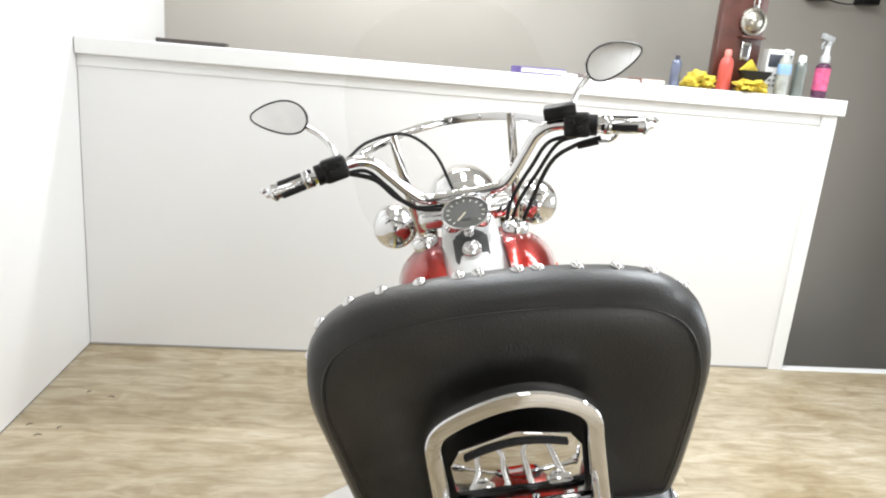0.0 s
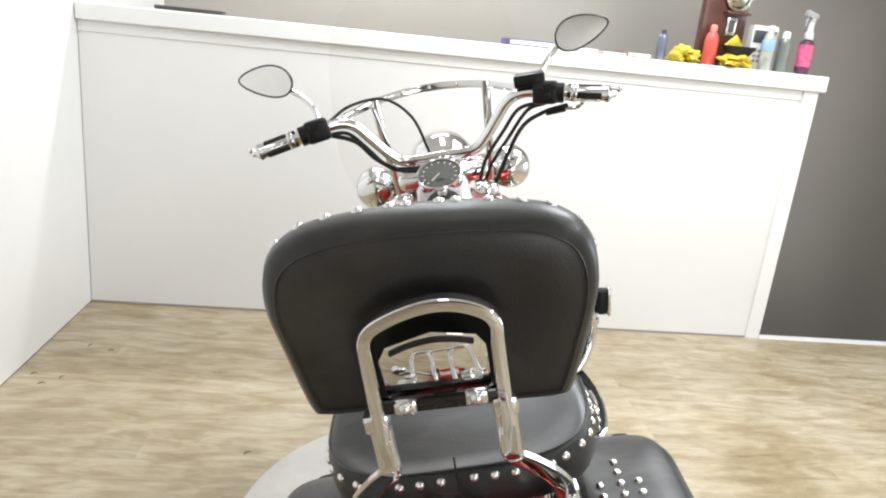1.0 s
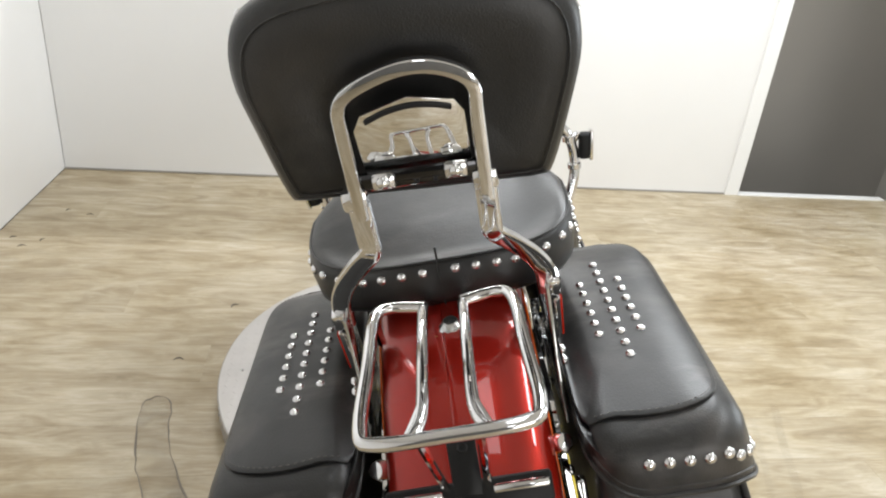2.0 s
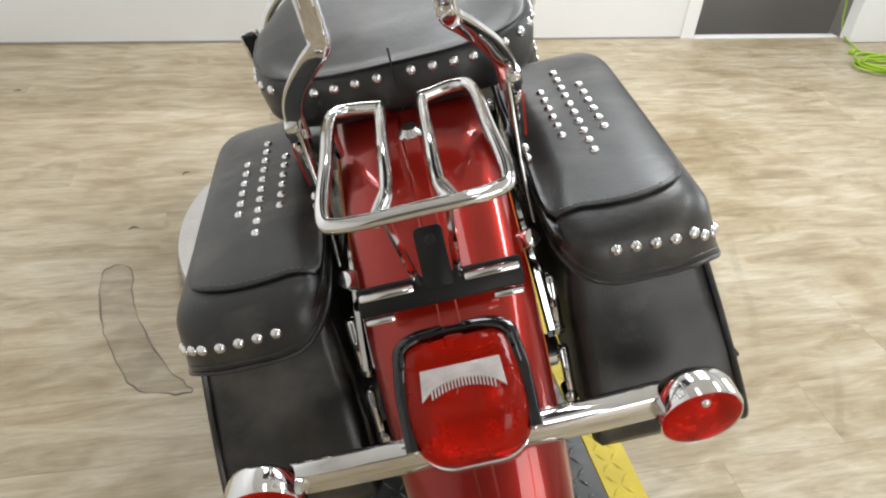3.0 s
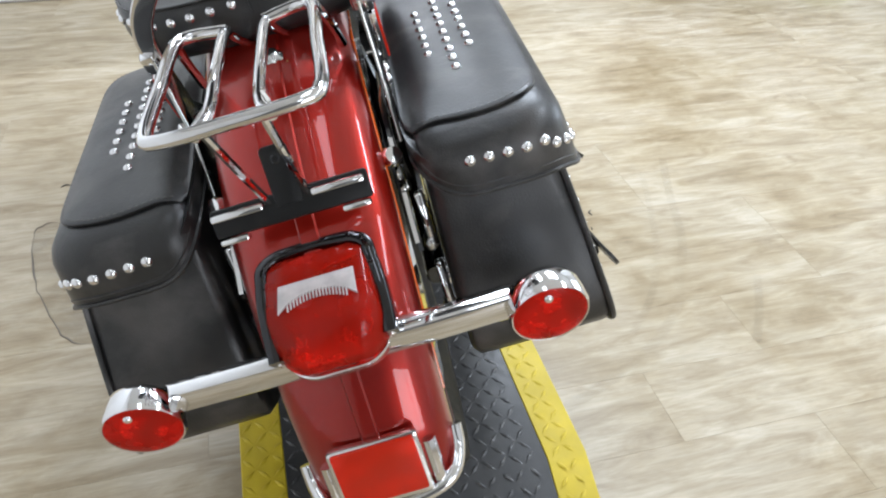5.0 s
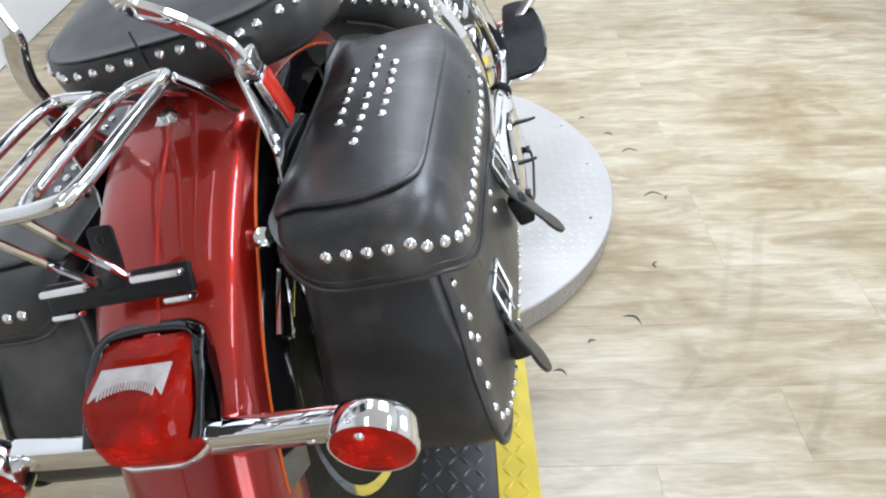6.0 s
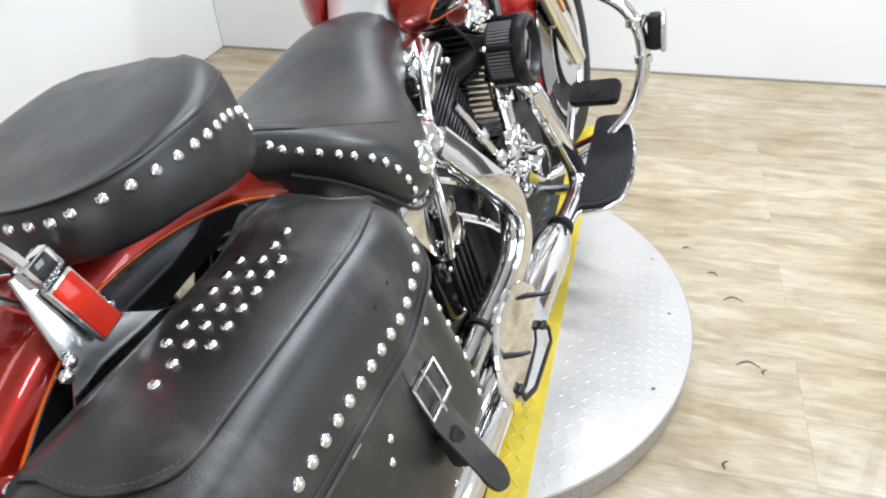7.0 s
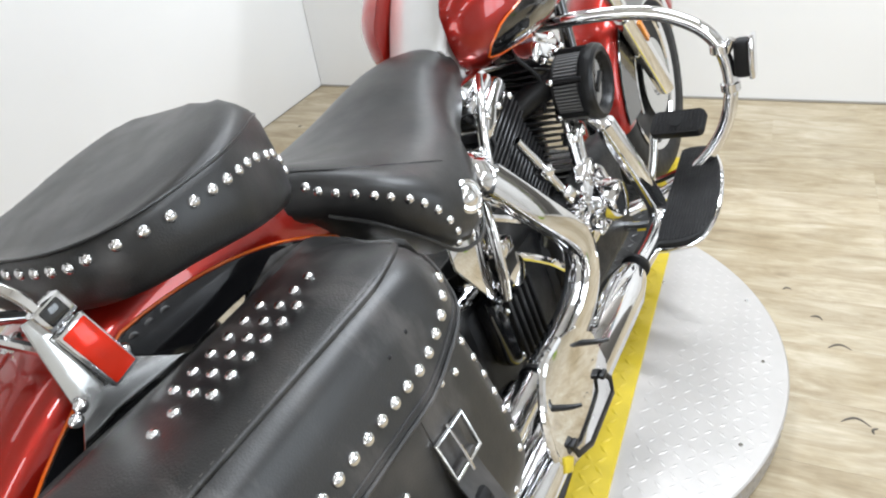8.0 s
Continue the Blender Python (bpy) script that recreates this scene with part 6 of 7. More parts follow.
def exhaust():
    ex = part("exhaust", tube([(0.11, 0.680, 0.600), (0.155, 0.600, 0.622), (0.186, 0.585, 0.598), (0.203, 0.645, 0.518), (0.208, 0.722, 0.425), (0.211, 0.737, 0.378), (0.213, 0.712, 0.337), (0.215, 0.640, 0.313), (0.218, 0.50, 0.310), (0.222, 0.34, 0.312)], 0.024, 16), CHROME, bike, "chrome dual exhaust with heat shields")
    part("heat_shield", tube([(0.198, 0.580, 0.606), (0.217, 0.648, 0.513), (0.224, 0.725, 0.420), (0.227, 0.742, 0.373), (0.229, 0.710, 0.328), (0.231, 0.63, 0.303), (0.232, 0.52, 0.300)], 0.01, 12, flat=(0.026, 0.013), up=(1, 0, 0)), CHROME, ex, "chrome heat shield")
    part("pipe_ball", lathe([(0.0, -0.024), (0.017, -0.018), (0.024, 0.0), (0.017, 0.018), (0, 0.024)], axis((0.178, 0.585, 0.618), (0, 0, 1)), 18), CHROME, ex)
    front = [(0.10, 1.07, 0.525), (0.16, 1.045, 0.518), (0.192, 1.038, 0.490), (0.208, 1.072, 0.390), (0.219, 1.113, 0.288), (0.223, 1.125, 0.250), (0.226, 1.112, 0.222), (0.228, 1.07, 0.211), (0.230, 1.0, 0.214), (0.231, 0.92, 0.222), (0.232, 0.80, 0.226)]
    part("front_pipe", tube(front, 0.0190, 16), CHROME, ex, "chrome front exhaust pipe")
    part("front_shield", tube([Vector(p) + Vector((0.004, 0, 0)) for p in front[2:10]], 0.0222, 20, steps=6), CHROME, ex, "chrome heat shield")
    for y, z, x in ((0.48, 0.310, 0.220), (0.915, 0.226, 0.233)):
        part("pipe_clamp", lathe([(0.026, -0.006), (0.0285, -0.004), (0.0285, 0.004), (0.026, 0.006)], axis((x, y, z), (0, 1, 0)), 20), BLACKMETAL, ex, "black pipe clamp")
    for x, z, y0, y1 in ((0.200, 0.300, 0.46, -0.060), (0.230, 0.222, 0.905, -0.005)):
        m = axis((x, y0, z), (0, -1, 0.0))
        l = y0 - y1
        muf = part("muffler", lathe([(0.026, 0.0), (0.034, 0.03), (0.043, 0.08), (0.0445, l - 0.03), (0.041, l - 0.008), (0.036, l), (0.030, l - 0.004), (0.029, l - 0.06), (0, l - 0.06)], m, 28), CHROME, ex, "long chrome muffler")
        part("muffler_end", lathe([(0.0335, l - 0.012), (0.0345, l + 0.030), (0.031, l + 0.033), (0.029, l + 0.02), (0.029, l - 0.01)], m, 24), BLACKMETAL, muf, "black muffler tip")
    # mounting plate with hooks behind the bag
    pl = part("mount_plate", plate([(0.400, 0.270), (0.420, 0.225), (0.485, 0.203), (0.592, 0.212), (0.606, 0.262), (0.592, 0.322), (0.555, 0.362), (0.500, 0.384), (0.445, 0.380), (0.410, 0.335)], 0.005, pose(0.276, 0, 0, 90, 0, 90), 0.0015), CHROME, ex, "bare chrome mounting plate with black hooks")
    part("hook_bar", tube([(0.285, 0.440, 0.252), (0.288, 0.442, 0.234), (0.288, 0.482, 0.214), (0.288, 0.583, 0.218), (0.288, 0.588, 0.240), (0.285, 0.578, 0.258)], 0.006, 10, flat=(0.0045, 0.0022), up=(1, 0, 0), smooth=False), BLACKMETAL, pl, "black bracket hooked over the plate edge")
    for y, z in ((0.443, 0.251), (0.577, 0.257)):
        part("hook", block(0.008, 0.018, 0.008, pose(0.285, y, z), 0.002), BLACKMETAL, pl, "black hook")
    for y, z in ((0.552, 0.335), (0.430, 0.326)):
        part("pin", tube([(0.276, y, z), (0.300, y + 0.012, z - 0.006), (0.312, y + 0.022, z - 0.010)], lambda f: 0.005 - 0.0025 * f, 8), BLACKMETAL, pl, "black threaded stud")
    part("end_tag", block(0.004, 0.026, 0.020, pose(0.282, 0.420, 0.236, -40, 0, 0), 0.001), YELLOW, pl, "yellow end tag")
    pl.location = (0.034, -0.075, 0.052)
    part("rim", tube([(0.278, 0.404, 0.262), (0.279, 0.402, 0.285), (0.279, 0.412, 0.334), (0.279, 0.446, 0.379), (0.279, 0.500, 0.383)], 0.006, 8), CHROME, pl)


def engine_guard():
    g = part("engine_guard", tube([(0.02, 1.235, 0.676), (0.10, 1.245, 0.670), (0.22, 1.28, 0.645), (0.310, 1.300, 0.604), (0.375, 1.305, 0.540), (0.392, 1.305, 0.445), (0.365, 1.290, 0.345), (0.30, 1.265, 0.270), (0.20, 1.235, 0.215), (0.09, 1.21, 0.19)], 0.0155, 14), CHROME, bike, "chrome engine guard")
    g.location = (-0.012, 0.018, -0.012)
    part("guard_half", tube([(-0.02, 1.235, 0.70), (-0.10, 1.245, 0.690), (-0.22, 1.28, 0.655), (-0.315, 1.300, 0.610), (-0.375, 1.305, 0.540), (-0.392, 1.305, 0.445), (-0.365, 1.290, 0.345), (-0.30, 1.265, 0.270), (-0.20, 1.235, 0.215), (-0.09, 1.21, 0.19)], 0.0155, 14), CHROME, g)
    for s in (-1, 1):
        for z, x in ((0.520, 0.382), (0.432, 0.390)):
            part("clamp", lathe([(0.019, -0.01), (0.021, -0.008), (0.021, 0.008), (0.019, 0.01)], axis((s * x, 1.305, z), (0.05 * s, 0, 1)), 16), CHROME, g)
        peg = part("highway_peg", block(0.034, 0.036, 0.082, pose(s * 0.425, 1.300, 0.492, 0, s * 6, 0), 0.010, 3), RUBBER, g, "black rubber highway peg with chrome ends")
        part("peg_end", block(0.012, 0.044, 0.092, pose(s * 0.444, 1.300, 0.492, 0, s * 6, 0), 0.005, 2), CHROME, peg)
        part("peg_arm", tube([(s * 0.388, 1.304, 0.500), (s * 0.410, 1.302, 0.535)], 0.010, 10, smooth=False), CHROME, peg)


def floorboard():
    out = [(0.246, 1.056), (0.262, 1.050), (0.302, 1.053), (0.334, 1.068), (0.354, 1.105), (0.364, 1.185), (0.357, 1.275), (0.342, 1.345), (0.318, 1.398), (0.298, 1.414), (0.262, 1.416), (0.242, 1.408), (0.239, 1.392), (0.242, 1.24), (0.245, 1.12)]
    board = Matrix.Translation((-0.006, 1.013, 0.200)) @ pose(0, 0, 0, 9.4, 0, 0) @ Matrix.Translation((0, -1.06, 0))
    curve = [(p.x, p.y) for p in spline([(x, y, 0) for x, y in out], 4, True)]
    fb = part("floorboard", plate(curve, 0.010, board, 0.003), CHROME, bike, "rider floorboard with a ribbed rubber pad")
    cx, cy = 0.300, 1.235
    pad = [(cx + (x - cx) * 0.90, cy + (y - cy) * 0.955) for x, y in curve]
    mat = part("rubber_pad", plate(pad, 0.010, board @ Matrix.Translation((0, 0, 0.0105)), 0.003), RUBBER, fb, "black rubber pad")
    for k in range(18):
        x = 0.250 + 0.0063 * k
        ys = [a[1] + (b[1] - a[1]) * (x - a[0]) / (b[0] - a[0]) for a, b in zip(pad, pad[1:] + pad[:1]) if (a[0] - x) * (b[0] - x) < 0]
        lo, hi = (min(ys) + 0.010, max(ys) - 0.010) if len(ys) > 1 else (1.2, 1.2)
        if hi - lo < 0.03:
            continue
        part("rib", block(0.0036, hi - lo, 0.004, board @ pose(x, (lo + hi) / 2, 0.0215), 0.001, 1), RUBBER, mat)
    for y in (1.14, 1.36):
        part("bracket", tube([(0.10, y, 0.20), (0.16, y, 0.19), (0.27, y, 0.183 + (y - 1.06) * 0.165)], 0.012, 8), CHROME, fb)
    pedal = part("brake_pedal", tube([(0.10, 1.16, 0.20), (0.165, 1.22, 0.21), (0.185, 1.28, 0.28), (0.195, 1.315, 0.345), (0.215, 1.320, 0.362)], 0.010, 10), CHROME, bike, "chrome brake pedal with a rubber pad")
    pm = pose(0.258, 1.297, 0.362, 34, 0, -8)
    pp = part("pedal_pad", loft([[pm @ Vector((x * f, y * f, z)) for x, y in rounded(-0.062, -0.031, 0.062, 0.031, 0.014)] for f, z in ((0.97, -0.012), (1.0, -0.008), (1.0, 0.006), (0.96, 0.011))]), RUBBER, pedal, "black ribbed rubber pad")
    for k in range(12):
        part("rib", block(0.0045, 0.048, 0.003, pm @ pose(-0.050 + 0.0091 * k, 0, 0.0120), 0.001, 1), RUBBER, pp)
    part("pad_badge", lathe([(0.015, 0), (0.015, 0.002), (0, 0.003)], pm @ pose(0, 0, 0.0125), 16), RUBBER, pp)


engine()
exhaust()
engine_guard()
floorboard()
part("primary_cover", loft([[Vector((-x, y, z)) for y, z in rounded(0.50 + d, 0.22 + d, 1.02 - d, 0.42 - d, 0.09 - d)] for x, d in ((0.10, 0.0), (0.17, 0.0), (0.19, 0.01), (0.195, 0.03))]), CHROME, bike, "chrome primary cover")


# ---- things on the cap board and in the corner ----
def on_cap(name, u, v, label, category, turn=0):
    return thing(name, ROOM @ pose(u, v, 1.3805, 0, 0, turn), label, category)


def simple_mat(name, color, rough=0.4, **more):
    return plain(name, color, rough, **more)


def cap_things():
    ball_metal = simple_mat("dull_brass", (0.42, 0.40, 0.35), 0.28, metal=1.0)
    clock = on_cap("wall_clock", 2.976, 0.175, "dark red wooden clock case with a round metal pendulum", "clock")
    part("case", block(0.225, 0.05, 0.92, Matrix.Translation((0, 0.02, 0.46)), 0.006), DARKWOOD, clock)
    part("plinth", block(0.235, 0.075, 0.045, Matrix.Translation((0, 0.01, 0.0225)), 0.006), DARKWOOD, clock)
    part("ledge", block(0.12, 0.05, 0.012, Matrix.Translation((0.045, -0.025, 0.252)), 0.003), DARKWOOD, clock)
    rod = part("pendulum", lathe([(0.062, -0.010), (0.066, 0.0), (0.064, 0.008), (0.052, 0.010), (0.046, 0.018), (0.026, 0.028), (0, 0.032)], axis((0.045, -0.015, 0.325), (0, -1, 0)), 28), ball_metal, clock, "round metal pendulum")
    part("rod", block(0.030, 0.008, 0.42, Matrix.Translation((0.045, -0.014, 0.60)), 0.002), STEEL, rod)
    part("slot", block(0.016, 0.004, 0.40, Matrix.Translation((0.045, -0.019, 0.60)), 0.001), DARKWOOD, rod)
    part("badge", block(0.048, 0.006, 0.085, Matrix.Translation((0.035, -0.010, 0.190)), 0.003), STEEL, clock)
    part("badge_face", block(0.026, 0.004, 0.055, Matrix.Translation((0.035, -0.014, 0.190)), 0.002), DARKVOID, clock)

    red = on_cap("plastic_bottle", 2.903, 0.115, "red plastic squeeze bottle with a screw cap", "bottle")
    body = part("body", lathe([(0.030, 0.0), (0.033, 0.006), (0.033, 0.115), (0.028, 0.14), (0.016, 0.155), (0, 0.156)], n=20), simple_mat("red_plastic", (0.52, 0.085, 0.065), 0.45), red)
    part("cap", lathe([(0.015, 0.153), (0.016, 0.158), (0.016, 0.182), (0.011, 0.188), (0, 0.189)], n=16), simple_mat("pale_red_plastic", (0.72, 0.22, 0.18), 0.4), red)

    spray = on_cap("spray_bottle", 3.374, 0.085, "pink spray bottle with a grey trigger head", "bottle", 12)
    spray.scale = (1.18, 1.18, 1.18)
    part("body", lathe([(0.026, 0.0), (0.029, 0.005), (0.029, 0.12), (0.026, 0.13), (0.015, 0.137), (0.013, 0.145), (0, 0.146)], n=20), simple_mat("purple_plastic", (0.10, 0.03, 0.07), 0.3), spray)
    part("sticker", lathe([(0.0294, 0.030), (0.0297, 0.033), (0.0297, 0.115), (0.0294, 0.118)], n=20), simple_mat("pink_sticker", (0.60, 0.10, 0.22), 0.5, vary=0.35, scale=45), spray)
    part("cap", lathe([(0.018, 0.139), (0.019, 0.142), (0.018, 0.165), (0.012, 0.172), (0.010, 0.207), (0, 0.208)], n=14), simple_mat("grey_plastic", (0.55, 0.56, 0.56), 0.4), spray)
    head = part("trigger_head", block(0.062, 0.020, 0.026, pose(-0.008, 0, 0.235, 0, 12, 0), 0.006), simple_mat("grey_trigger_plastic", (0.32, 0.33, 0.33), 0.4), spray)
    part("neck", block(0.020, 0.018, 0.04, Matrix.Translation((0.002, 0, 0.215)), 0.004), simple_mat("neck_plastic", (0.4, 0.41, 0.41), 0.4), head)
    part("trigger", tube([(-0.018, 0, 0.228), (-0.028, 0, 0.210), (-0.026, 0, 0.190)], 0.0045, 8), simple_mat("trigger_plastic", (0.3, 0.31, 0.31), 0.4), head)

    water = on_cap("water_bottle", 3.173, 0.075, "clear plastic water bottle with a blue sleeve", "bottle")
    part("body", lathe([(0.028, 0.0), (0.031, 0.006), (0.031, 0.07), (0.029, 0.08), (0.031, 0.09), (0.031, 0.14), (0.024, 0.165), (0.013, 0.185), (0.012, 0.198), (0, 0.199)], n=22), simple_mat("milky_clear_plastic", (0.36, 0.37, 0.34), 0.10, vary=0.3, scale=25), water)
    part("sleeve", lathe([(0.0315, 0.095), (0.0322, 0.098), (0.0322, 0.138), (0.0315, 0.141)], n=22), simple_mat("blue_sleeve", (0.28, 0.46, 0.70), 0.4), water)
    part("cap", lathe([(0.014, 0.196), (0.0145, 0.198), (0.014, 0.210), (0, 0.211)], n=14), TRIMWHITE, water)

    grey = on_cap("spray_can", 3.261, 0.085, "grey metal spray can with a white cap", "can")
    part("body", lathe([(0.028, 0.0), (0.030, 0.004), (0.030, 0.135), (0.028, 0.148), (0.022, 0.158), (0, 0.160)], n=20), simple_mat("grey_green_can", (0.20, 0.22, 0.20), 0.35, metal=0.4), grey)
    part("cap", lathe([(0.018, 0.158), (0.018, 0.180), (0.014, 0.190), (0, 0.191)], n=16), TRIMWHITE, grey)

    can = on_cap("small_can", 2.656, 0.11, "small blue grey can", "can")
    part("body", lathe([(0.022, 0.0), (0.024, 0.004), (0.024, 0.105), (0.018, 0.118), (0.012, 0.122), (0, 0.123)], n=18), simple_mat("blue_grey_can", (0.15, 0.17, 0.24), 0.35, metal=0.4), can)
    part("cap", lathe([(0.011, 0.120), (0.011, 0.140), (0, 0.142)], n=12), simple_mat("dark_cap", (0.06, 0.06, 0.07), 0.4), can)

    box = on_cap("packing_box", 3.190, 0.18, "white packing box with a dark printed picture", "box", -4)
    part("carton", block(0.125, 0.06, 0.21, Matrix.Translation((0, 0, 0.105)), 0.003), simple_mat("white_card", (0.72, 0.72, 0.70), 0.6), box)
    part("picture", block(0.112, 0.002, 0.060, Matrix.Translation((0, -0.0312, 0.158)), 0.0005), simple_mat("dark_print", (0.05, 0.055, 0.07), 0.5), box)
    for r in range(3):
        for c in range(4):
            part("print_bar", block(0.016, 0.002, 0.012, Matrix.Translation((-0.036 + 0.024 * c, -0.0312, 0.09 - 0.024 * r)), 0.0004), simple_mat("grey_print", (0.22, 0.22, 0.22), 0.5) if r == 0 and c == 0 else bpy.data.materials["grey_print"], box)

    yellow = simple_mat("yellow_cloth", (0.62, 0.47, 0.05), 0.85, vary=0.25, scale=40, grain=0.5, grain_scale=500)

    def cloth(name, u, v, w, d, h, seed, label):
        t = on_cap(name, u, v, label, "cloth", seed * 17)
        bm = bmesh.new()
        bmesh.ops.create_icosphere(bm, subdivisions=4, radius=1.0)
        for vert in bm.verts:
            p = vert.co.copy()
            n = noise.noise(p * 2.0 + Vector((seed, 0, 0))) * 0.55 - abs(noise.noise(p * 3.6 + Vector((0, seed, 0)))) * 0.50 - abs(noise.noise(p * 7.0)) * 0.16
            q = p * (1 + n)
            vert.co = Vector((q.x * w / 2, q.y * d / 2, max(0.0, (q.z * 0.75 + 0.45)) * h * 0.75))
        part("folds", bm, yellow, t, sharp=80)
    cloth("yellow_cloth", 3.022, 0.075, 0.36, 0.15, 0.070, 3, "crumpled yellow cleaning cloth")
    cloth("yellow_rag", 2.768, 0.10, 0.27, 0.14, 0.088, 5, "crumpled yellow cleaning rag beside a can")
    pouch = on_cap("sunglasses_case", 3.034, 0.085, "open black case lying on a yellow cloth", "case", -10)
    part("shell", loft([[Vector((x * f, y * f, z)) for x, y in rounded(-0.075, -0.03, 0.075, 0.03, 0.028)] for f, z in ((0.45, 0.048), (0.62, 0.050), (1.05, 0.092), (1.08, 0.100), (1.02, 0.098), (0.60, 0.058))]), RUBBER, pouch)
    flag = on_cap("folded_packet", 3.010, 0.12, "folded yellow packet standing in a case", "packet", 20)
    part("packet", block(0.075, 0.014, 0.085, pose(0.01, 0, 0.098, 14, 42, 0), 0.005), yellow, flag)

    book_tones = ((0.12, 0.08, 0.30), (0.36, 0.34, 0.40), (0.28, 0.24, 0.22), (0.55, 0.52, 0.50), (0.20, 0.12, 0.10))
    for k, (u, w, h, tone) in enumerate(((2.00, 0.22, 0.030, 0), (2.10, 0.16, 0.016, 1), (2.26, 0.13, 0.022, 2), (2.43, 0.12, 0.014, 3), (2.525, 0.12, 0.024, 4))):
        bk = on_cap("book", u, 0.13 + 0.012 * (k % 2), "flat lying closed book with a coloured cover", "book", (-1) ** k * 6)
        bk["group"] = "books on the cap"
        mat = simple_mat("book_cover", book_tones[tone], 0.5)
        cov = part("cover", block(w, 0.14, h, Matrix.Translation((0, 0, h / 2)), 0.002), mat, bk)
        part("pages", block(w - 0.006, 0.142, h * 0.6, Matrix.Translation((0.003, -0.001, h / 2)), 0.001), simple_mat("paper", (0.7, 0.68, 0.62), 0.8) if k == 0 else bpy.data.materials["paper"], bk)
    panel = on_cap("dark_tray", 0.427, 0.20, "flat dark tray lying on the cap", "tray", 2)
    part("tray", block(0.30, 0.10, 0.018, Matrix.Translation((0, 0, 0.009)), 0.005), simple_mat("dark_brown_tray", (0.06, 0.05, 0.045), 0.5), panel)

    rack = thing("wall_rack", ROOM @ pose(4.175, 1.31, 1.99), "black metal wall rack with two hanging holders", "rack")
    part("bar", block(0.46, 0.02, 0.02, Matrix.Translation((0, -0.03, 0.10)), 0.004), BLACKMETAL, rack)
    for x in (-0.17, 0.17):
        part("holder", block(0.12, 0.10, 0.14, Matrix.Translation((x, -0.055, 0.06)), 0.012), BLACKMETAL, rack)
    part("cable", tube([(-0.12, -0.06, 0.005), (-0.02, -0.07, -0.015), (0.08, -0.07, -0.012), (0.13, -0.06, 0.01)], 0.004, 6), RUBBER, rack)


def corner_things():
    green = simple_mat("green_cable_jacket", (0.32, 0.50, 0.03), 0.45)
    cord = thing("extension_cord", ROOM @ pose(4.24, -0.47, 0), "bright green coiled extension cord on the floor", "cord")
    pts = []
    rng = random.Random(11)
    for k in range(60):
        a = k * 0.62
        r = 0.13 + 0.045 * math.sin(k * 0.9) + 0.02 * rng.random()
        pts.append((r * math.cos(a) * 0.9, r * math.sin(a) * 0.7, 0.006 + 0.00055 * k + 0.004 * rng.random()))
    part("coil", tube(pts, 0.0055, 6, steps=4), green, cord)
    part("hanging_run", tube([(0.02, 0.08, 0.02), (0.05, 0.27, 0.012), (0.12, 0.50, 0.08), (0.15, 0.62, 0.6), (0.16, 0.64, 1.2), (0.16, 0.66, 1.9)], 0.005, 6, steps=8), green, cord)
    part("plug", block(0.05, 0.028, 0.024, pose(-0.02, 0.20, 0.014, 0, 0, 30), 0.008), green, cord)
    jug = thing("cleaner_bottle", ROOM @ pose(4.74, -0.47, 0, 0, 0, 35), "white plastic cleaner bottle with a blue sticker", "bottle")
    part("body", loft([[Vector((x, y, z)) for x, y in rounded(-w, -d, w, d, 0.02)] for w, d, z in ((0.045, 0.03, 0.0), (0.05, 0.035, 0.01), (0.05, 0.035, 0.15), (0.04, 0.028, 0.185), (0.018, 0.018, 0.205), (0.016, 0.016, 0.22))]), TRIMWHITE, jug)
    part("cap", lathe([(0.019, 0.218), (0.019, 0.245), (0, 0.247)], n=16), simple_mat("blue_cap", (0.03, 0.12, 0.5), 0.4), jug)
    part("sticker", block(0.07, 0.003, 0.09, Matrix.Translation((0, -0.0362, 0.085)), 0.001), simple_mat("blue_sticker", (0.04, 0.15, 0.55), 0.45), jug)


cap_things()
corner_things()


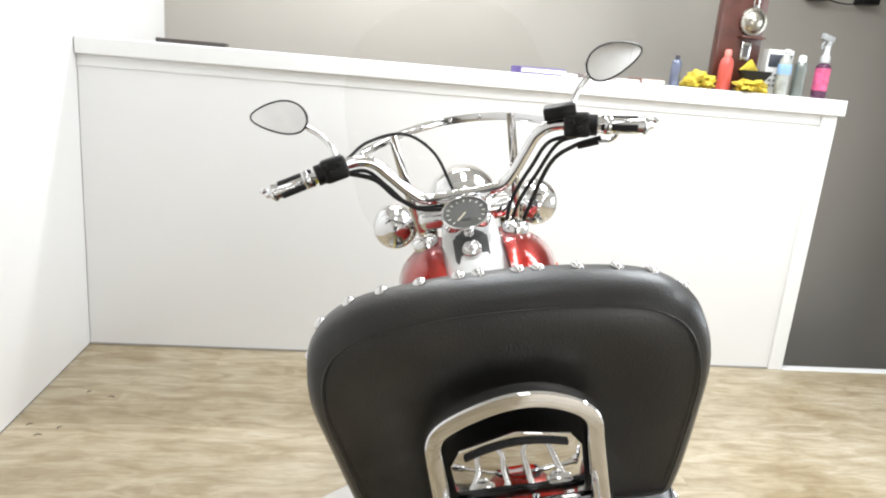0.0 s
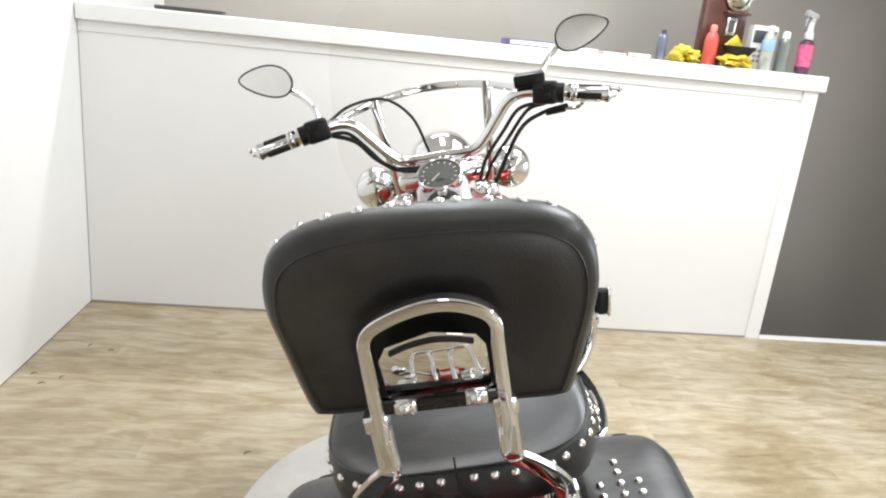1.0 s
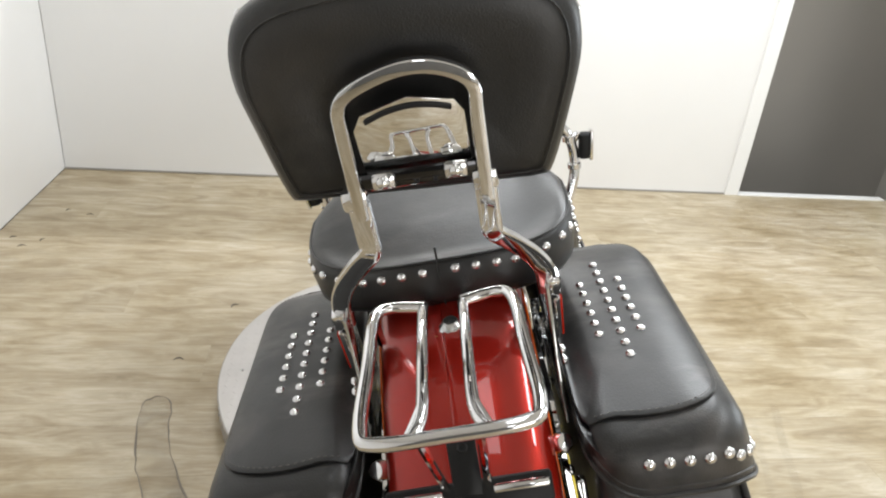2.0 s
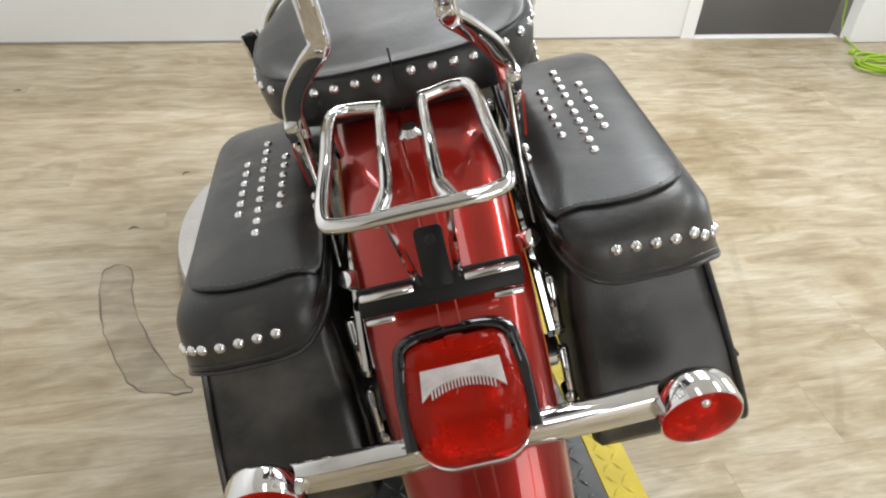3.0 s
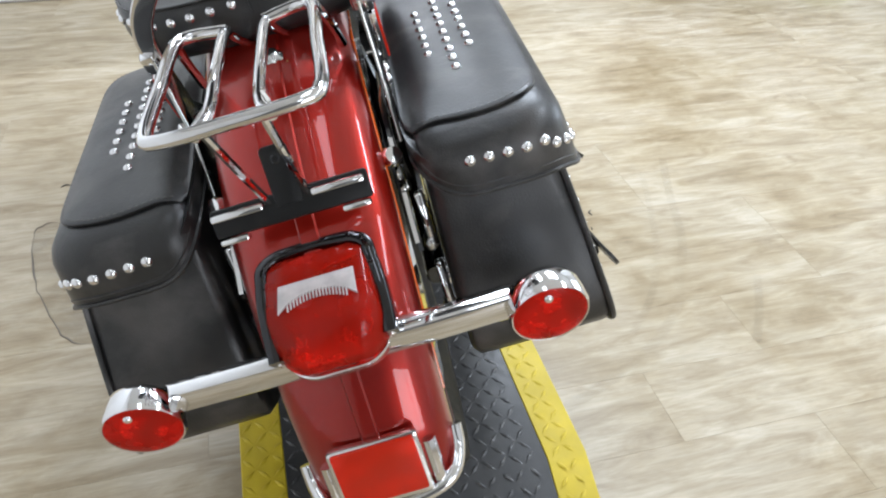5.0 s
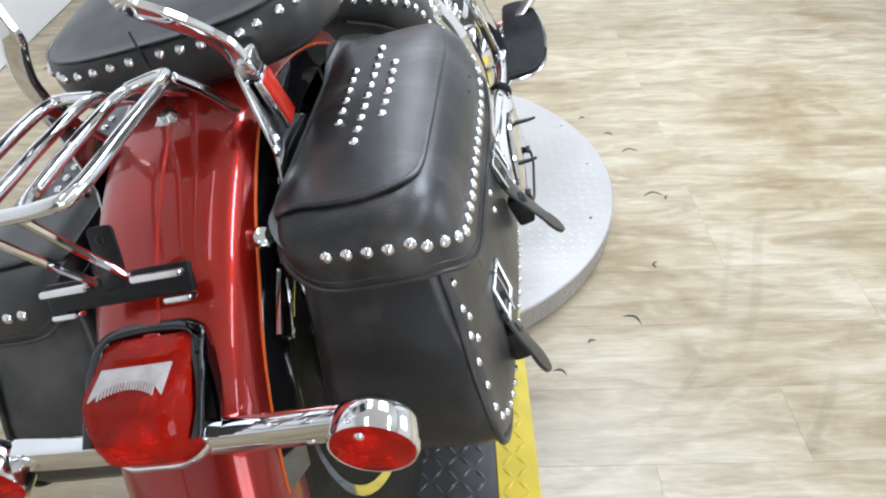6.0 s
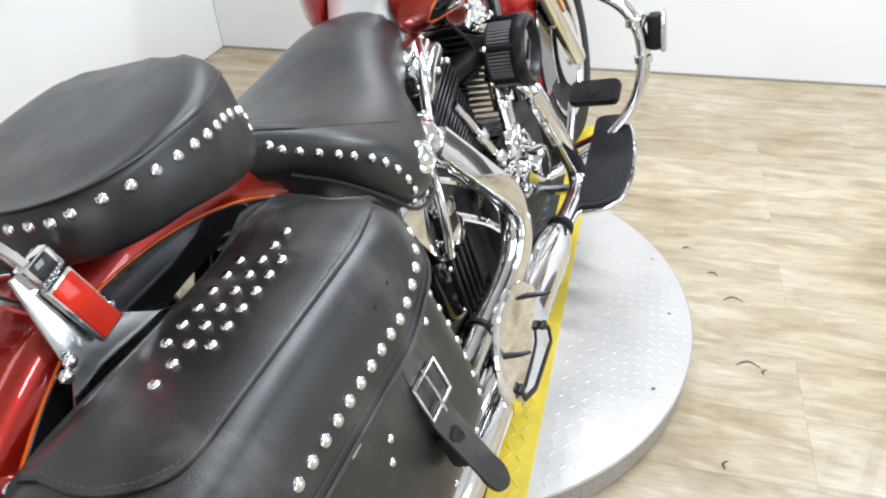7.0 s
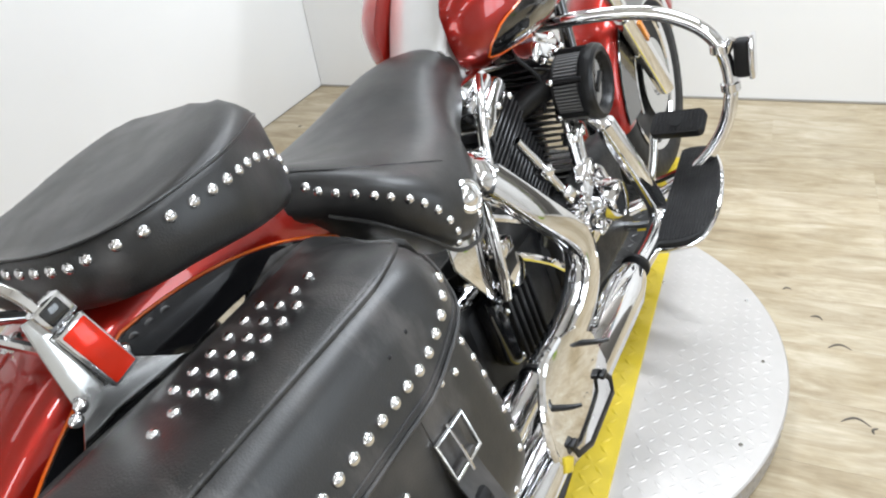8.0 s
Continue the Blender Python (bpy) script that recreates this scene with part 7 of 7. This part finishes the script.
# ---- scuffs and residue on the floor ----
def floor_marks():
    dark = simple_mat("dark_scuff", (0.10, 0.085, 0.07), 0.7)
    for x, y, size, turn in ((0.436, 1.422, 0.022, 20), (0.513, 1.323, 0.028, -15), (0.570, 1.225, 0.05, 10), (0.613, 0.996, 0.055, 5), (0.58, 0.70, 0.025, 80), (0.496, 0.501, 0.045, -30), (0.398, 0.427, 0.02, 30), (0.322, 0.332, 0.03, -20), (0.65, 0.99, 0.02, 70), (-0.893, 1.009, 0.03, 10), (-0.804, 1.327, 0.03, 50), (-1.665, 1.655, 0.03, 25), (-1.618, 1.716, 0.025, 80), (-1.548, 1.966, 0.03, 5), (-1.648, 2.0, 0.022, 60), (-1.73, 1.722, 0.025, 30)):
        pts = [(x + size * (f - 0.5) * math.cos(radians(turn)) - size * 0.32 * math.sin(f * 3.1) * math.sin(radians(turn)), y + size * (f - 0.5) * math.sin(radians(turn)) + size * 0.32 * math.sin(f * 3.1) * math.cos(radians(turn)), 0.0004) for f in (0, 0.2, 0.45, 0.7, 1.0)]
        ob = part("floor_scuff", tube(pts, lambda f: 0.0008 + 0.0022 * math.sin(math.pi * f), 6, steps=4), dark)
        tagged(ob, "short dark curved scuff on the floor", "scuff", kind="structure")
    # outline of an old strip of residue on the left of the runway
    loop = [(-0.896, 0.838), (-0.923, 0.782), (-0.879, 0.623), (-0.822, 0.499), (-0.749, 0.392), (-0.687, 0.368), (-0.622, 0.373), (-0.679, 0.437), (-0.767, 0.571), (-0.823, 0.703), (-0.853, 0.811)]
    edge = simple_mat("residue_edge", (0.20, 0.172, 0.140), 0.8)
    wob = random.Random(3)
    line = [p + Vector((wob.uniform(-0.003, 0.003), wob.uniform(-0.003, 0.003), 0)) for p in spline([(x, y, 0.0003) for x, y in loop], 5, True)]
    ob = part("residue_outline", tube(line, lambda f: 0.0016 + 0.0012 * math.sin(47 * f) * math.sin(11 * f), 6, closed=True, steps=3), edge)
    tagged(ob, "brown ragged outline of old adhesive residue on the floor", "stain", kind="structure")
    film_mat, nt, b = nodes_of("residue_film")
    b.inputs["Base Color"].default_value = (0.17, 0.145, 0.115, 1)
    b.inputs["Roughness"].default_value = 0.55
    f, _ = noise_tex(nt, 9.0, 6.0, 0.65)
    nt.links.new(ramp(nt, [(0.40, (0.04,) * 3), (0.52, (0.14,) * 3), (0.68, (0.36,) * 3)], f), b.inputs["Alpha"])
    bm = bmesh.new()
    bm.faces.new([bm.verts.new((p.x, p.y, 0.0009)) for p in line])
    bmesh.ops.triangulate(bm, faces=bm.faces)
    tagged(part("residue_film", bm, film_mat), "thin brown film of old adhesive on the floor", "stain", kind="structure")

    # faint curved tyre marks
    mark, nt, b = nodes_of("faint_tyre_mark")
    b.inputs["Base Color"].default_value = (0.10, 0.085, 0.065, 1)
    b.inputs["Roughness"].default_value = 0.6
    f, _ = noise_tex(nt, 4.0, 6.0)
    nt.links.new(ramp(nt, [(0.40, (0.02,) * 3), (0.75, (0.12,) * 3)], f), b.inputs["Alpha"])
    for line, w in (([(0.90, 0.95), (0.844, 0.769), (0.784, 0.544), (0.709, 0.402), (0.665, 0.306), (0.543, 0.186), (0.403, 0.099), (0.295, 0.048)], 0.012), ([(0.80, 0.87), (0.735, 0.63), (0.675, 0.46), (0.60, 0.33), (0.52, 0.235)], 0.009), ([(0.92, 0.39), (0.857, 0.265), (0.797, 0.168)], 0.010)):
        pts = spline([(x, y, 0.0012) for x, y in line], 6)
        rings = []
        for a, p, c in zip([pts[0]] + pts[:-1], pts, pts[1:] + [pts[-1]]):
            side = (c - a).normalized().cross(Vector((0, 0, 1))) * w
            rings.append([p - side, p - side * 0.3, p + side * 0.3, p + side])
        tagged(part("tyre_mark", loft(rings, cap=False, closed=False), mark), "faint grey curved tyre mark on the floor", "stain", kind="structure")


floor_marks()


# ---- floor planks ----
def build_planks():
    width, length, gap = 0.1825, 1.22, 0.0001
    rng = random.Random(7)
    me_cache = {}

    def plank_mesh(l):
        key = round(l, 3)
        if key not in me_cache:
            a, b, c = l / 2 - gap, width / 2 - gap, 0.0003
            v = [(-a, -b, -0.009), (a, -b, -0.009), (a, b, -0.009), (-a, b, -0.009), (-a, -b, -c), (a, -b, -c), (a, b, -c), (-a, b, -c), (-a + c, -b + c, 0), (a - c, -b + c, 0), (a - c, b - c, 0), (-a + c, b - c, 0)]
            f = [(0, 1, 5, 4), (1, 2, 6, 5), (2, 3, 7, 6), (3, 0, 4, 7), (4, 5, 9, 8), (5, 6, 10, 9), (6, 7, 11, 10), (7, 4, 8, 11), (8, 9, 10, 11)]
            me = bpy.data.meshes.new("plank")
            me.from_pydata(v, [], f)
            me.materials.append(PLANK)
            me_cache[key] = me
        return me_cache[key]
    base = floor.matrix_world.inverted() @ ROOM
    v = -width / 2 - 0.001
    while v > -5.4:
        u = -rng.choice((0.0, 0.305, 0.61, 0.915))
        while u < RIGHT:
            u0, u1 = max(u, 0.001), min(u + length, RIGHT - 0.001)
            if u1 - u0 > 0.02:
                shared("plank", plank_mesh(u1 - u0), floor, base @ pose((u0 + u1) / 2, v, 0))
            u += length
        v -= width
    part("far_planks", block(RIGHT, 1.55, 0.008, base @ Matrix.Translation((RIGHT / 2, -6.21, -0.0045)), 0), PLANK, floor)


build_planks()
